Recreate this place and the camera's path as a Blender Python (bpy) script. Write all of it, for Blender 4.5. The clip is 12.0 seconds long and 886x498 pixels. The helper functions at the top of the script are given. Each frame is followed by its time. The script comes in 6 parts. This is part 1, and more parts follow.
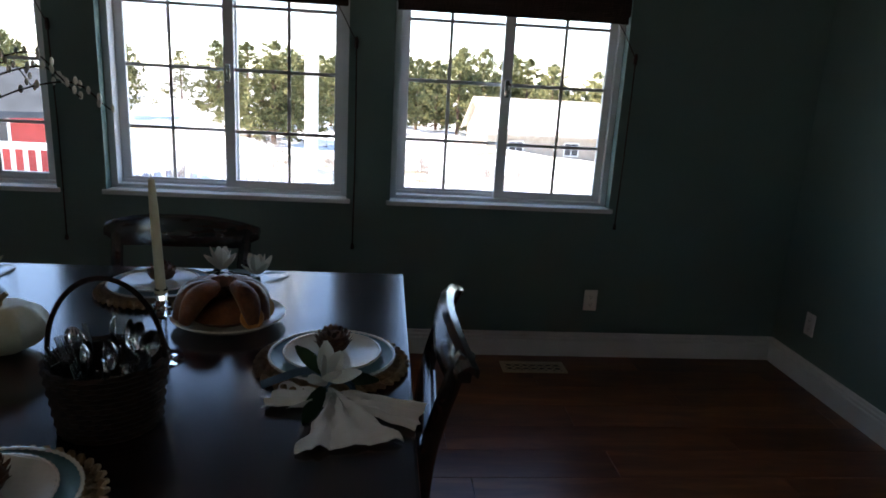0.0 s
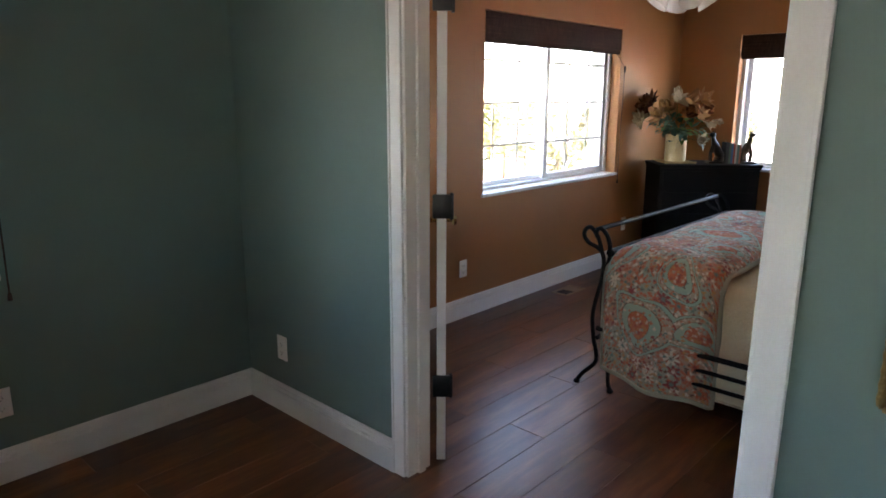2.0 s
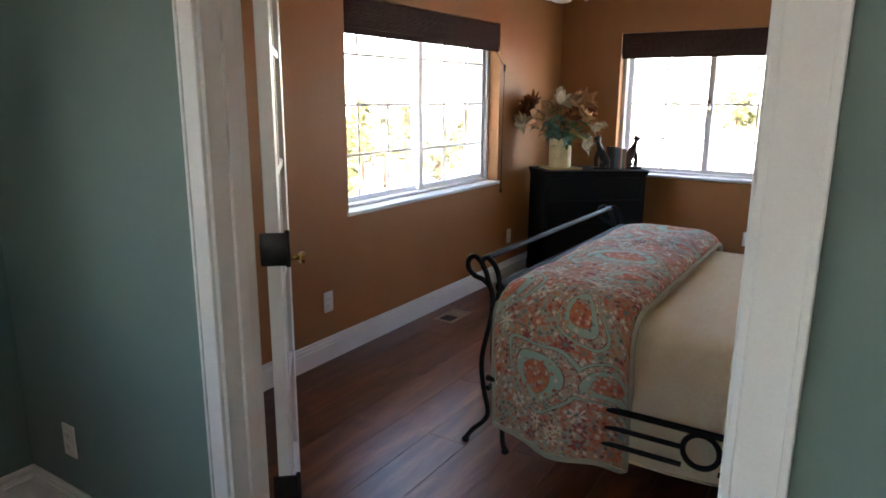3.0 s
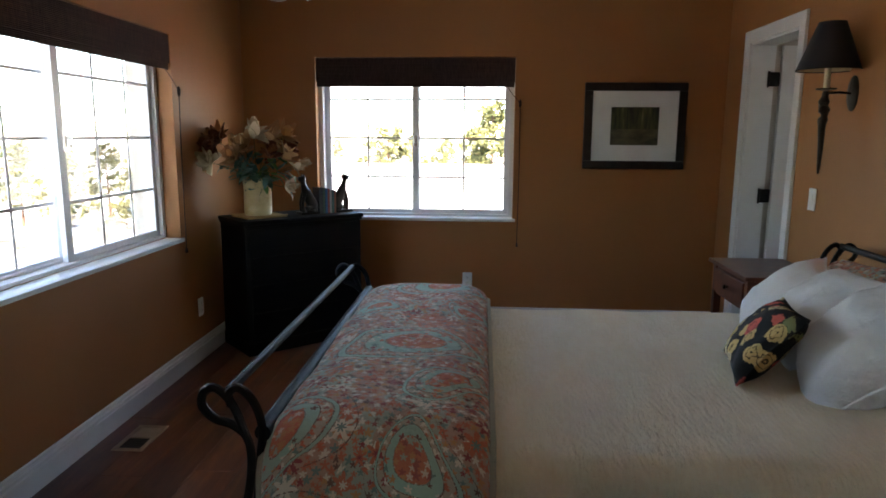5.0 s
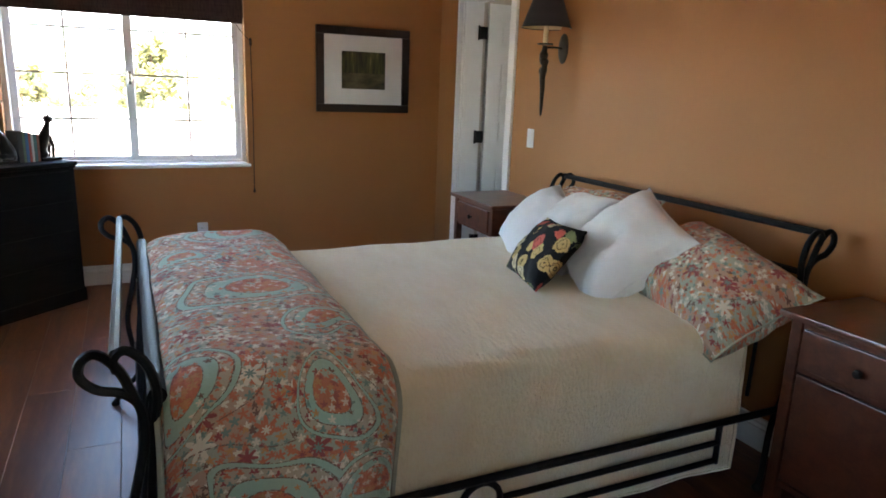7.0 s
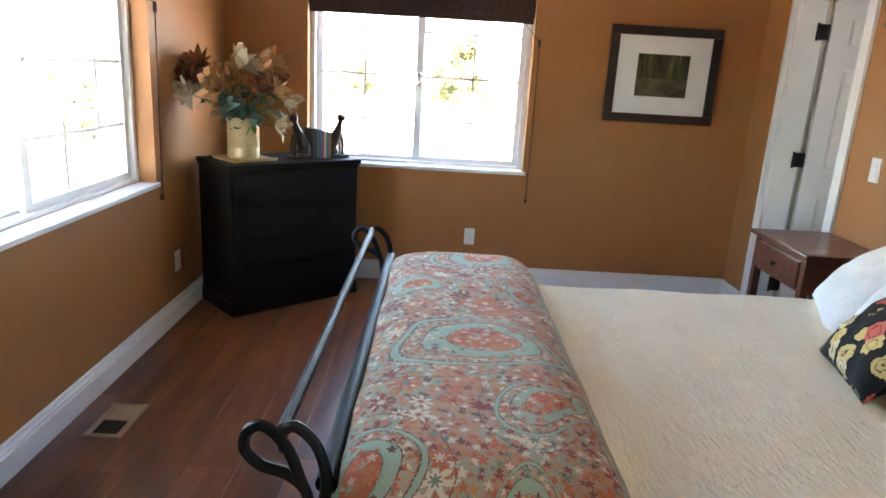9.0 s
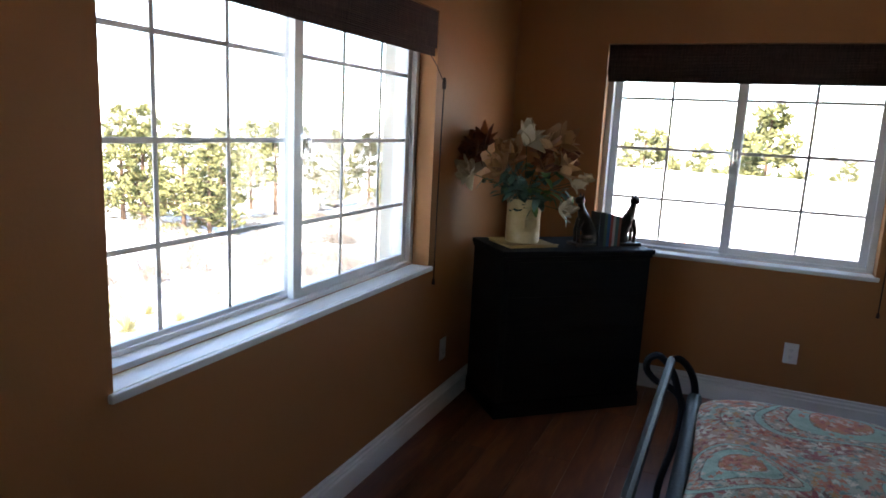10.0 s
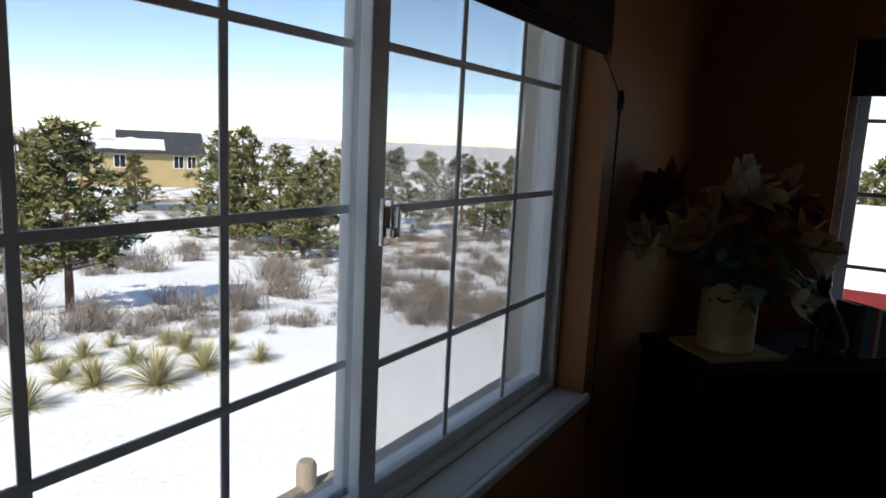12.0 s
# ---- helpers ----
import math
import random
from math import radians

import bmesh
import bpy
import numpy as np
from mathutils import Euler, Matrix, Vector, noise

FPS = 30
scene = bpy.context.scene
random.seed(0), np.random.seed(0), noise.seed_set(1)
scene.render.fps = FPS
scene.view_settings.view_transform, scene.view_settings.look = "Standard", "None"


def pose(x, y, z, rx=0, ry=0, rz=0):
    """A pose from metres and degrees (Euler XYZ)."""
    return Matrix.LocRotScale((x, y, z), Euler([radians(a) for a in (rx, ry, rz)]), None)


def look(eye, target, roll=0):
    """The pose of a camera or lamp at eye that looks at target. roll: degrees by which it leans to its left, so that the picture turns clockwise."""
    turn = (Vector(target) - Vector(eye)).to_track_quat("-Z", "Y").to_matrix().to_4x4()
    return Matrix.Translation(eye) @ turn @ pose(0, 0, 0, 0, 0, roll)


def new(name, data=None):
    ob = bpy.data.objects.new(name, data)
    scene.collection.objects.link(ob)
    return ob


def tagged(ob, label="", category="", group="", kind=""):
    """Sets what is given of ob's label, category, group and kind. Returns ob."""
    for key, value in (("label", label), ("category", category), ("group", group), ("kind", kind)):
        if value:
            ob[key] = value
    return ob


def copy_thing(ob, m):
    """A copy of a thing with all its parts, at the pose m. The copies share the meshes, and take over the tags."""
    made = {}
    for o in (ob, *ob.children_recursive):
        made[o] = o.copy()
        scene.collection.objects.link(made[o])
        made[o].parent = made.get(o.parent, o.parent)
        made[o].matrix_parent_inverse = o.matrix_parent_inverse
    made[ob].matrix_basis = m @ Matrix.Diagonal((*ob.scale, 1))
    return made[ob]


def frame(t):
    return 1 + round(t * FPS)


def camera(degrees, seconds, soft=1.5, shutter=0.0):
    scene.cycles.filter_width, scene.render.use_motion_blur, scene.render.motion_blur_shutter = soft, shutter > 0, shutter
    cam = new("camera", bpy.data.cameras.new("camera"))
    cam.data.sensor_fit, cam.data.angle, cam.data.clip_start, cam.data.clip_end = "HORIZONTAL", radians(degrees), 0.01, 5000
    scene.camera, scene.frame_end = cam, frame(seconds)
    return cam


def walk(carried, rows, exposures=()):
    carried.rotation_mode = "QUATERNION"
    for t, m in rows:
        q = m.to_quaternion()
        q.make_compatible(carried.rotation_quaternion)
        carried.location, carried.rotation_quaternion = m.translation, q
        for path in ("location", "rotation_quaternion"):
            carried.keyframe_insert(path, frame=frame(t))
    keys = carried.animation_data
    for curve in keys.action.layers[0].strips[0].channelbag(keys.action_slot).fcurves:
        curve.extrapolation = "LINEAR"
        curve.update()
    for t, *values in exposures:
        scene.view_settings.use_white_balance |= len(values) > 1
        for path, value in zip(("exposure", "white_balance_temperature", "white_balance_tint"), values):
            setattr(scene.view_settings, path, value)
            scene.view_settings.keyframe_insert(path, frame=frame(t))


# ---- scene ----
# ---------------------------------------------------------------- camera and walk
cam = camera(67.3, 12.0, soft=1.7)
PATH = [
    (0, (0.319, 0.159, 1.432), (0.505, 2.086, 0.929), 3.3),
    (0.5, (0.413, 0.239, 1.451), (1.064, 2.057, 0.93), 1.2),
    (1, (0.499, 0.329, 1.458), (1.559, 1.95, 0.961), -1.0),
    (1.5, (0.657, 0.453, 1.475), (1.947, 1.904, 0.994), -0.4),
    (2, (0.874, 0.648, 1.465), (2.304, 1.971, 1.011), 0.2),
    (2.5, (1.139, 0.839, 1.469), (2.713, 1.987, 1.017), 0.1),
    (4.3, (2.117, 1.41, 1.422), (3.931, 2.154, 1.03), 1.7),
    (4.5, (2.157, 1.493, 1.446), (4.029, 2.088, 1.07), 1.6),
    (5, (2.243, 1.663, 1.431), (4.21, 1.778, 1.093), 0.4),
    (5.5, (2.271, 1.852, 1.432), (4.211, 1.543, 1.055), 1.4),
    (6, (2.327, 2.05, 1.432), (4.199, 1.464, 1.043), 1.2),
    (6.5, (2.291, 2.178, 1.392), (4.09, 1.416, 0.964), 1.7),
    (6.7, (2.259, 2.22, 1.384), (4.03, 1.404, 0.937), 2.0),
    (8.3, (2.386, 2.038, 1.464), (4.138, 1.27, 0.879), 2.1),
    (8.5, (2.476, 2.064, 1.457), (4.302, 1.475, 0.894), 2.3),
    (9, (2.677, 2.016, 1.448), (4.61, 1.986, 0.933), 3.4),
    (9.5, (2.947, 2.043, 1.459), (4.857, 2.442, 1.017), 2.1),
    (10, (3.224, 2.144, 1.483), (5.027, 2.928, 1.117), 2.8),
    (10.5, (3.456, 2.343, 1.518), (5.175, 3.305, 1.169), 3.5),
    (11, (3.691, 2.54, 1.526), (5.387, 3.542, 1.182), 3.1),
    (11.5, (3.938, 2.711, 1.537), (5.612, 3.755, 1.208), 2.9),
    (12, (4.228, 2.839, 1.533), (5.912, 3.869, 1.214), 2.8),
]
EXPOSURES = [(0, 2.55, 6900, 13), (0.5, 2.7, 6900, 13), (1.0, 3.0, 7300, 13), (1.5, 3.8, 7600, 15), (2.0, 4.3, 7800, 16), (2.5, 4.4, 7900, 16), (4.5, 3.45, 7600, 11), (5.5, 3.5, 7600, 12),
             (6.5, 4.05, 7700, 12), (8.5, 5.15, 7900, 12), (9.0, 5.05, 7900, 12), (9.5, 4.5, 7600, 12), (10.0, 3.2, 7200, 11), (10.5, 2.1, 7000, 10), (11.0, 1.38, 6900, 10), (11.5, 0.65, 6900, 10), (12.0, 0.42, 6900, 10)]
walk(cam, [(t, look(eye, target, roll)) for t, eye, target, roll in PATH], EXPOSURES)

# ---------------------------------------------------------------- daylight
SUN_FROM, SUN_UP = 262.0, 40.0   # compass bearing of the sun (y is north) and its height
world = bpy.data.worlds.new("sky")
scene.world = world
world.use_nodes = True
wn = world.node_tree.nodes
sky = wn.new("ShaderNodeTexSky")
sky.sky_type, sky.sun_disc = "NISHITA", False
sky.altitude, sky.dust_density, sky.air_density, sky.ozone_density = 1900.0, 0.25, 0.9, 1.6
sky.sun_elevation, sky.sun_rotation = radians(SUN_UP), radians(SUN_FROM)
wn["Background"].inputs[1].default_value = 0.15
world.node_tree.links.new(sky.outputs[0], wn["Background"].inputs[0])
sun = new("sun", bpy.data.lights.new("sun", "SUN"))
sun.data.energy, sun.data.angle, sun.data.color = 4.2, radians(0.5), (1.0, 0.95, 0.87)
sun_way = Vector((math.sin(radians(SUN_FROM)) * math.cos(radians(SUN_UP)), math.cos(radians(SUN_FROM)) * math.cos(radians(SUN_UP)), math.sin(radians(SUN_UP))))
sun.matrix_world = look(sun_way * 50, (0, 0, 0))

# ---------------------------------------------------------------- materials
def material(name, rough=0.6, metal=0.0, spec=0.5):
    m = bpy.data.materials.new(name)
    m.use_nodes = True
    b = m.node_tree.nodes["Principled BSDF"]
    b.inputs["Roughness"].default_value, b.inputs["Metallic"].default_value = rough, metal
    b.inputs["Specular IOR Level"].default_value = spec
    return m, m.node_tree.nodes, m.node_tree.links, b


def coords(n, l, scale=(1, 1, 1), turn=(0, 0, 0)):
    """World-sized object coordinates, scaled."""
    tc, mp = n.new("ShaderNodeTexCoord"), n.new("ShaderNodeMapping")
    mp.inputs["Scale"].default_value, mp.inputs["Rotation"].default_value = scale, turn
    l.new(tc.outputs["Object"], mp.inputs["Vector"])
    return mp.outputs["Vector"]


def noise_at(n, l, vec, scale, detail=3, rough=0.55, distort=0.0):
    t = n.new("ShaderNodeTexNoise")
    t.inputs["Scale"].default_value, t.inputs["Detail"].default_value = scale, detail
    t.inputs["Roughness"].default_value, t.inputs["Distortion"].default_value = rough, distort
    l.new(vec, t.inputs["Vector"])
    return t.outputs["Fac"]


def ramp(n, l, fac, stops, step=False):
    r = n.new("ShaderNodeValToRGB")
    if step:
        r.color_ramp.interpolation = "CONSTANT"
    e = r.color_ramp.elements
    while len(e) < len(stops):
        e.new(0.5)
    for k, (p, c) in zip(e, stops):
        k.position, k.color = p, (*c, 1)
    l.new(fac, r.inputs[0])
    return r.outputs[0]


def mixed(n, l, fac, a, b, mode="MIX"):
    m = n.new("ShaderNodeMix")
    m.data_type, m.blend_type = "RGBA", mode
    for sock, v in ((m.inputs[0], fac), (m.inputs[6], a), (m.inputs[7], b)):
        if isinstance(v, (int, float)):
            sock.default_value = v
        elif isinstance(v, tuple):
            sock.default_value = (*v, 1)
        else:
            l.new(v, sock)
    return m.outputs[2]


def bump(n, l, b, height, strength=0.2, distance=0.01):
    k = n.new("ShaderNodeBump")
    k.inputs["Strength"].default_value, k.inputs["Distance"].default_value = strength, distance
    l.new(height, k.inputs["Height"])
    l.new(k.outputs[0], b.inputs["Normal"])


def math_node(n, l, op, a, b=0.0):
    m = n.new("ShaderNodeMath")
    m.operation = op
    m.inputs[2].default_value = 0.68
    for sock, v in ((m.inputs[0], a), (m.inputs[1], b)):
        if isinstance(v, (int, float)):
            sock.default_value = v
        else:
            l.new(v, sock)
    return m.outputs[0]


def mottled(name, dark, light, rough=0.6, scale=6.0, fine=120.0, relief=0.15, depth=0.004, metal=0.0, spec=0.5, rough_var=0.1):
    """A colour that drifts at a large scale, with fine grain and relief."""
    m, n, l, b = material(name, rough, metal, spec)
    v = coords(n, l)
    big, small = noise_at(n, l, v, scale, 4), noise_at(n, l, v, fine, 4)
    fac = math_node(n, l, "ADD", math_node(n, l, "MULTIPLY", big, 0.7), math_node(n, l, "MULTIPLY", small, 0.3))
    l.new(ramp(n, l, fac, [(0.3, dark), (0.7, light)]), b.inputs["Base Color"])
    l.new(math_node(n, l, "ADD", math_node(n, l, "MULTIPLY", big, rough_var), rough - rough_var / 2), b.inputs["Roughness"])
    bump(n, l, b, small, relief, depth)
    return m


def painted_wall(name, colour):
    """Orange-peel wall paint."""
    m, n, l, b = material(name, 0.5, 0, 0.28)
    v = coords(n, l)
    big = noise_at(n, l, v, 1.3, 4)
    dark = tuple(c * 0.92 for c in colour)
    l.new(ramp(n, l, big, [(0.35, dark), (0.65, colour)]), b.inputs["Base Color"])
    peel = noise_at(n, l, v, 90, 3, 0.5)
    trowel = noise_at(n, l, v, 9, 3, 0.5)
    bump(n, l, b, math_node(n, l, "ADD", math_node(n, l, "MULTIPLY", peel, 0.4), trowel), 0.22, 0.006)
    return m


def wood(name, dark, light, rough=0.35, along=(1, 12, 12), scale=2.2, coat=0.0):
    m, n, l, b = material(name, rough)
    v = coords(n, l, along)
    g = noise_at(n, l, v, scale, 6, 0.6, 0.6)
    f = noise_at(n, l, coords(n, l, tuple(a * 6 for a in along)), scale, 3)
    fac = math_node(n, l, "ADD", math_node(n, l, "MULTIPLY", g, 0.75), math_node(n, l, "MULTIPLY", f, 0.25))
    l.new(ramp(n, l, fac, [(0.3, dark), (0.7, light)]), b.inputs["Base Color"])
    b.inputs["Coat Weight"].default_value = coat
    b.inputs["Coat Roughness"].default_value = 0.15
    bump(n, l, b, fac, 0.06, 0.002)
    return m


def plank_floor():
    m, n, l, b = material("floor_plank", 0.3, 0, 0.46)
    info = n.new("ShaderNodeObjectInfo")
    tc = n.new("ShaderNodeTexCoord")
    shift = n.new("ShaderNodeVectorMath")
    shift.operation = "MULTIPLY_ADD"
    l.new(info.outputs["Random"], shift.inputs[0])
    shift.inputs[1].default_value = (17, 31, 5)
    l.new(tc.outputs["Object"], shift.inputs[2])
    mp = n.new("ShaderNodeMapping")
    mp.inputs["Scale"].default_value = (0.8, 5.5, 5.5)
    l.new(shift.outputs[0], mp.inputs["Vector"])
    g = noise_at(n, l, mp.outputs[0], 2.4, 7, 0.6, 0.35)
    fine = noise_at(n, l, mp.outputs[0], 11.0, 3)
    fac = math_node(n, l, "ADD", math_node(n, l, "MULTIPLY", g, 0.8), math_node(n, l, "MULTIPLY", fine, 0.2))
    base = ramp(n, l, fac, [(0.30, (0.075, 0.022, 0.010)), (0.5, (0.150, 0.050, 0.020)), (0.72, (0.27, 0.105, 0.040))])
    tone = ramp(n, l, info.outputs["Random"], [(0.0, (0.72, 0.72, 0.72)), (1.0, (1.15, 1.12, 1.08))])
    l.new(mixed(n, l, 1.0, base, tone, "MULTIPLY"), b.inputs["Base Color"])
    l.new(math_node(n, l, "ADD", math_node(n, l, "MULTIPLY", g, 0.1), 0.26), b.inputs["Roughness"])
    bump(n, l, b, g, 0.08, 0.002)
    return m


def glass_pane(name="window_glass", tint=(0.985, 0.99, 0.985)):
    m, n, l, b = material(name, 0.0)
    out = n["Material Output"]
    t, g, mx, lw = n.new("ShaderNodeBsdfTransparent"), n.new("ShaderNodeBsdfGlossy"), n.new("ShaderNodeMixShader"), n.new("ShaderNodeLayerWeight")
    t.inputs[0].default_value = (*tint, 1)
    g.inputs["Roughness"].default_value = 0.01
    gloss = math_node(n, l, "ADD", math_node(n, l, "MULTIPLY", math_node(n, l, "POWER", lw.outputs["Facing"], 4.0), 0.5), 0.02)
    l.new(gloss, mx.inputs[0]), l.new(t.outputs[0], mx.inputs[1]), l.new(g.outputs[0], mx.inputs[2])
    l.new(mx.outputs[0], out.inputs[0])
    return m


# big paisley drops of the print: middle in the cloth's flat metres, turn of the tip, size
DROPS = [(1.15, 1.92, -100, 0.20), (0.82, 1.80, -60, 0.115), (1.60, 2.12, -80, 0.12), (0.52, 2.17, 150, 0.125), (0.46, 1.86, 20, 0.10), (0.20, 2.02, 70, 0.16), (0.22, 1.74, -120, 0.12),
         (1.98, 1.88, -95, 0.17), (1.55, 1.76, 60, 0.10), (4.0, 0.05, 40, 0.16), (4.22, -0.12, 200, 0.12), (3.75, -0.10, 100, 0.11), (7.05, 0.0, 60, 0.16)]


def paisley(name, scale=1.0):
    """A printed cotton in the cloth's own flat metres: drop shapes with dotted borders, filled with flowers in coral, mint, cream and brown."""
    m, n, l, b = material(name, 0.85, 0, 0.2)
    tc, mp = n.new("ShaderNodeTexCoord"), n.new("ShaderNodeMapping")
    mp.inputs["Scale"].default_value = (scale, scale, scale)
    l.new(tc.outputs["UV"], mp.inputs["Vector"])
    v = mp.outputs[0]
    warp = n.new("ShaderNodeTexNoise")
    warp.noise_dimensions = "2D"
    warp.inputs["Scale"].default_value, warp.inputs["Detail"].default_value = 3.2, 1.0
    l.new(v, warp.inputs["Vector"])
    wv = n.new("ShaderNodeVectorMath")
    wv.operation = "MULTIPLY_ADD"
    l.new(warp.outputs["Color"], wv.inputs[0])
    wv.inputs[1].default_value = (0.10, 0.10, 0.0)
    l.new(v, wv.inputs[2])

    def cells(vec, s, feature="F1"):
        t = n.new("ShaderNodeTexVoronoi")
        t.voronoi_dimensions, t.feature = "2D", feature
        t.inputs["Scale"].default_value = s
        l.new(vec, t.inputs["Vector"])
        return t

    def split(col):
        s = n.new("ShaderNodeSeparateColor")
        l.new(col, s.inputs[0])
        return s.outputs

    def flowers(s, radius, count):
        """Masks of petals and eyes in cells of that scale, and the cell's random values."""
        t = cells(v, s)
        sub = n.new("ShaderNodeVectorMath")
        sub.operation = "SUBTRACT"
        l.new(v, sub.inputs[0]), l.new(t.outputs["Position"], sub.inputs[1])
        xyz = n.new("ShaderNodeSeparateXYZ")
        l.new(sub.outputs[0], xyz.inputs[0])
        ang = math_node(n, l, "ARCTAN2", xyz.outputs[1], xyz.outputs[0])
        ln = n.new("ShaderNodeVectorMath")
        ln.operation = "LENGTH"
        l.new(sub.outputs[0], ln.inputs[0])
        rnd = split(t.outputs["Color"])
        edge = math_node(n, l, "MULTIPLY_ADD", math_node(n, l, "COSINE", math_node(n, l, "MULTIPLY", ang, float(count))), 0.32)
        rad = math_node(n, l, "MULTIPLY", edge, math_node(n, l, "MULTIPLY", math_node(n, l, "ADD", math_node(n, l, "MULTIPLY", rnd[1], 0.6), 0.5), radius))
        petal = math_node(n, l, "LESS_THAN", ln.outputs["Value"], rad)
        eye = math_node(n, l, "LESS_THAN", ln.outputs["Value"], math_node(n, l, "MULTIPLY", rad, 0.36))
        return petal, eye, rnd
    coral, mint, cream, brown, wine, orange, teal = (0.60, 0.17, 0.09), (0.36, 0.55, 0.45), (0.78, 0.71, 0.58), (0.17, 0.08, 0.06), (0.33, 0.055, 0.06), (0.60, 0.30, 0.12), (0.16, 0.27, 0.24)
    near = None
    px = n.new("ShaderNodeSeparateXYZ")
    l.new(wv.outputs[0], px.inputs[0])
    for cu, cv, turn, size in DROPS:
        # a bent drop: 1 on its outline, less inside
        du, dv = math_node(n, l, "SUBTRACT", px.outputs[0], cu), math_node(n, l, "SUBTRACT", px.outputs[1], cv)
        c, k = math.cos(radians(turn)) / size, math.sin(radians(turn)) / size
        along = math_node(n, l, "ADD", math_node(n, l, "MULTIPLY", du, c), math_node(n, l, "MULTIPLY", dv, k))
        across = math_node(n, l, "SUBTRACT", math_node(n, l, "MULTIPLY", dv, c), math_node(n, l, "MULTIPLY", du, k))
        across = math_node(n, l, "ADD", across, math_node(n, l, "MULTIPLY", math_node(n, l, "MULTIPLY", along, along), 0.28))
        taper = math_node(n, l, "MAXIMUM", math_node(n, l, "SUBTRACT", 1.0, math_node(n, l, "MULTIPLY", along, 0.42)), 0.22)
        across = math_node(n, l, "DIVIDE", across, math_node(n, l, "MULTIPLY", taper, 0.72))
        reach = math_node(n, l, "SQRT", math_node(n, l, "ADD", math_node(n, l, "MULTIPLY", across, across), math_node(n, l, "MULTIPLY", along, along)))
        near = reach if near is None else math_node(n, l, "MINIMUM", near, reach)
    rim = math_node(n, l, "MULTIPLY", near, 0.4)
    sage, blush = (0.40, 0.43, 0.34), (0.52, 0.33, 0.24)
    drift = math_node(n, l, "GREATER_THAN", noise_at(n, l, v, 5.5, 1), 0.5)
    fill = mixed(n, l, drift, sage, blush)
    p, e, r = flowers(52.0, 0.0135, 5)
    tiny = ramp(n, l, r[2], [(0.0, coral), (0.30, cream), (0.50, wine), (0.62, teal), (0.72, orange), (0.9, brown)], True)
    fill = mixed(n, l, p, fill, tiny)
    p2, e2, r2 = flowers(15.0, 0.040, 7)
    show = math_node(n, l, "MULTIPLY", p2, math_node(n, l, "LESS_THAN", r2[0], 0.45))
    fill = mixed(n, l, show, fill, ramp(n, l, r2[2], [(0.0, coral), (0.45, cream), (0.7, wine)], True))
    fill = mixed(n, l, math_node(n, l, "MULTIPLY", e2, math_node(n, l, "LESS_THAN", r2[0], 0.45)), fill, ramp(n, l, r2[1], [(0.0, wine), (0.5, cream), (0.75, teal)], True))
    # bands of the drop: coral heart, mint ground, figured border, mint outer band
    heart = mixed(n, l, math_node(n, l, "MULTIPLY", p, 0.75), coral, ramp(n, l, r[2], [(0.0, orange), (0.35, cream), (0.6, wine), (0.8, mint)], True))
    ground = mixed(n, l, math_node(n, l, "MULTIPLY", p, math_node(n, l, "LESS_THAN", r[0], 0.3)), mint, tiny)
    p3, e3, r3 = flowers(64.0, 0.0105, 3)
    border = mixed(n, l, p3, (0.50, 0.42, 0.31), ramp(n, l, r3[2], [(0.0, coral), (0.4, cream), (0.65, wine), (0.8, teal)], True))
    for colour, lo, hi in ((heart, 0.0, 0.20), (ground, 0.20, 0.315), (border, 0.315, 0.41), (mint, 0.41, 0.452)):
        inside = math_node(n, l, "MULTIPLY", math_node(n, l, "GREATER_THAN", rim, lo - 0.001), math_node(n, l, "LESS_THAN", rim, hi))
        fill = mixed(n, l, inside, fill, colour)
    line = ramp(n, l, rim, [(0.0, (0, 0, 0)), (0.196, (1, 1, 1)), (0.207, (0, 0, 0)), (0.311, (1, 1, 1)), (0.321, (0, 0, 0)), (0.405, (1, 1, 1)), (0.415, (0, 0, 0)), (0.448, (1, 1, 1)), (0.457, (0, 0, 0)), (0.60, (1, 1, 1)), (0.61, (0, 0, 0))], True)
    dots = math_node(n, l, "GREATER_THAN", noise_at(n, l, v, 170, 1), 0.46)
    fill = mixed(n, l, math_node(n, l, "MULTIPLY", line, dots), fill, brown)
    dull = noise_at(n, l, v, 7, 3)
    fill = mixed(n, l, math_node(n, l, "MULTIPLY", dull, 0.2), fill, (0.44, 0.36, 0.28))
    l.new(fill, b.inputs["Base Color"])
    quilt, weave = noise_at(n, l, v, 24, 3), noise_at(n, l, v, 500, 2)
    bump(n, l, b, math_node(n, l, "ADD", quilt, math_node(n, l, "MULTIPLY", weave, 0.15)), 0.8, 0.016)
    b.inputs["Sheen Weight"].default_value = 0.15
    return m


def cloth(name, dark, light, scale=30.0, relief=0.5, depth=0.01, stretch=(1, 1, 1)):
    m, n, l, b = material(name, 0.9, 0, 0.2)
    v = coords(n, l, stretch)
    big, small, weave = noise_at(n, l, v, scale / 8, 3), noise_at(n, l, v, scale, 5, 0.6), noise_at(n, l, v, 420, 2)
    l.new(ramp(n, l, math_node(n, l, "ADD", math_node(n, l, "MULTIPLY", big, 0.6), math_node(n, l, "MULTIPLY", small, 0.4)), [(0.3, dark), (0.7, light)]), b.inputs["Base Color"])
    bump(n, l, b, math_node(n, l, "ADD", small, math_node(n, l, "MULTIPLY", weave, 0.2)), relief, depth)
    b.inputs["Sheen Weight"].default_value = 0.3
    return m


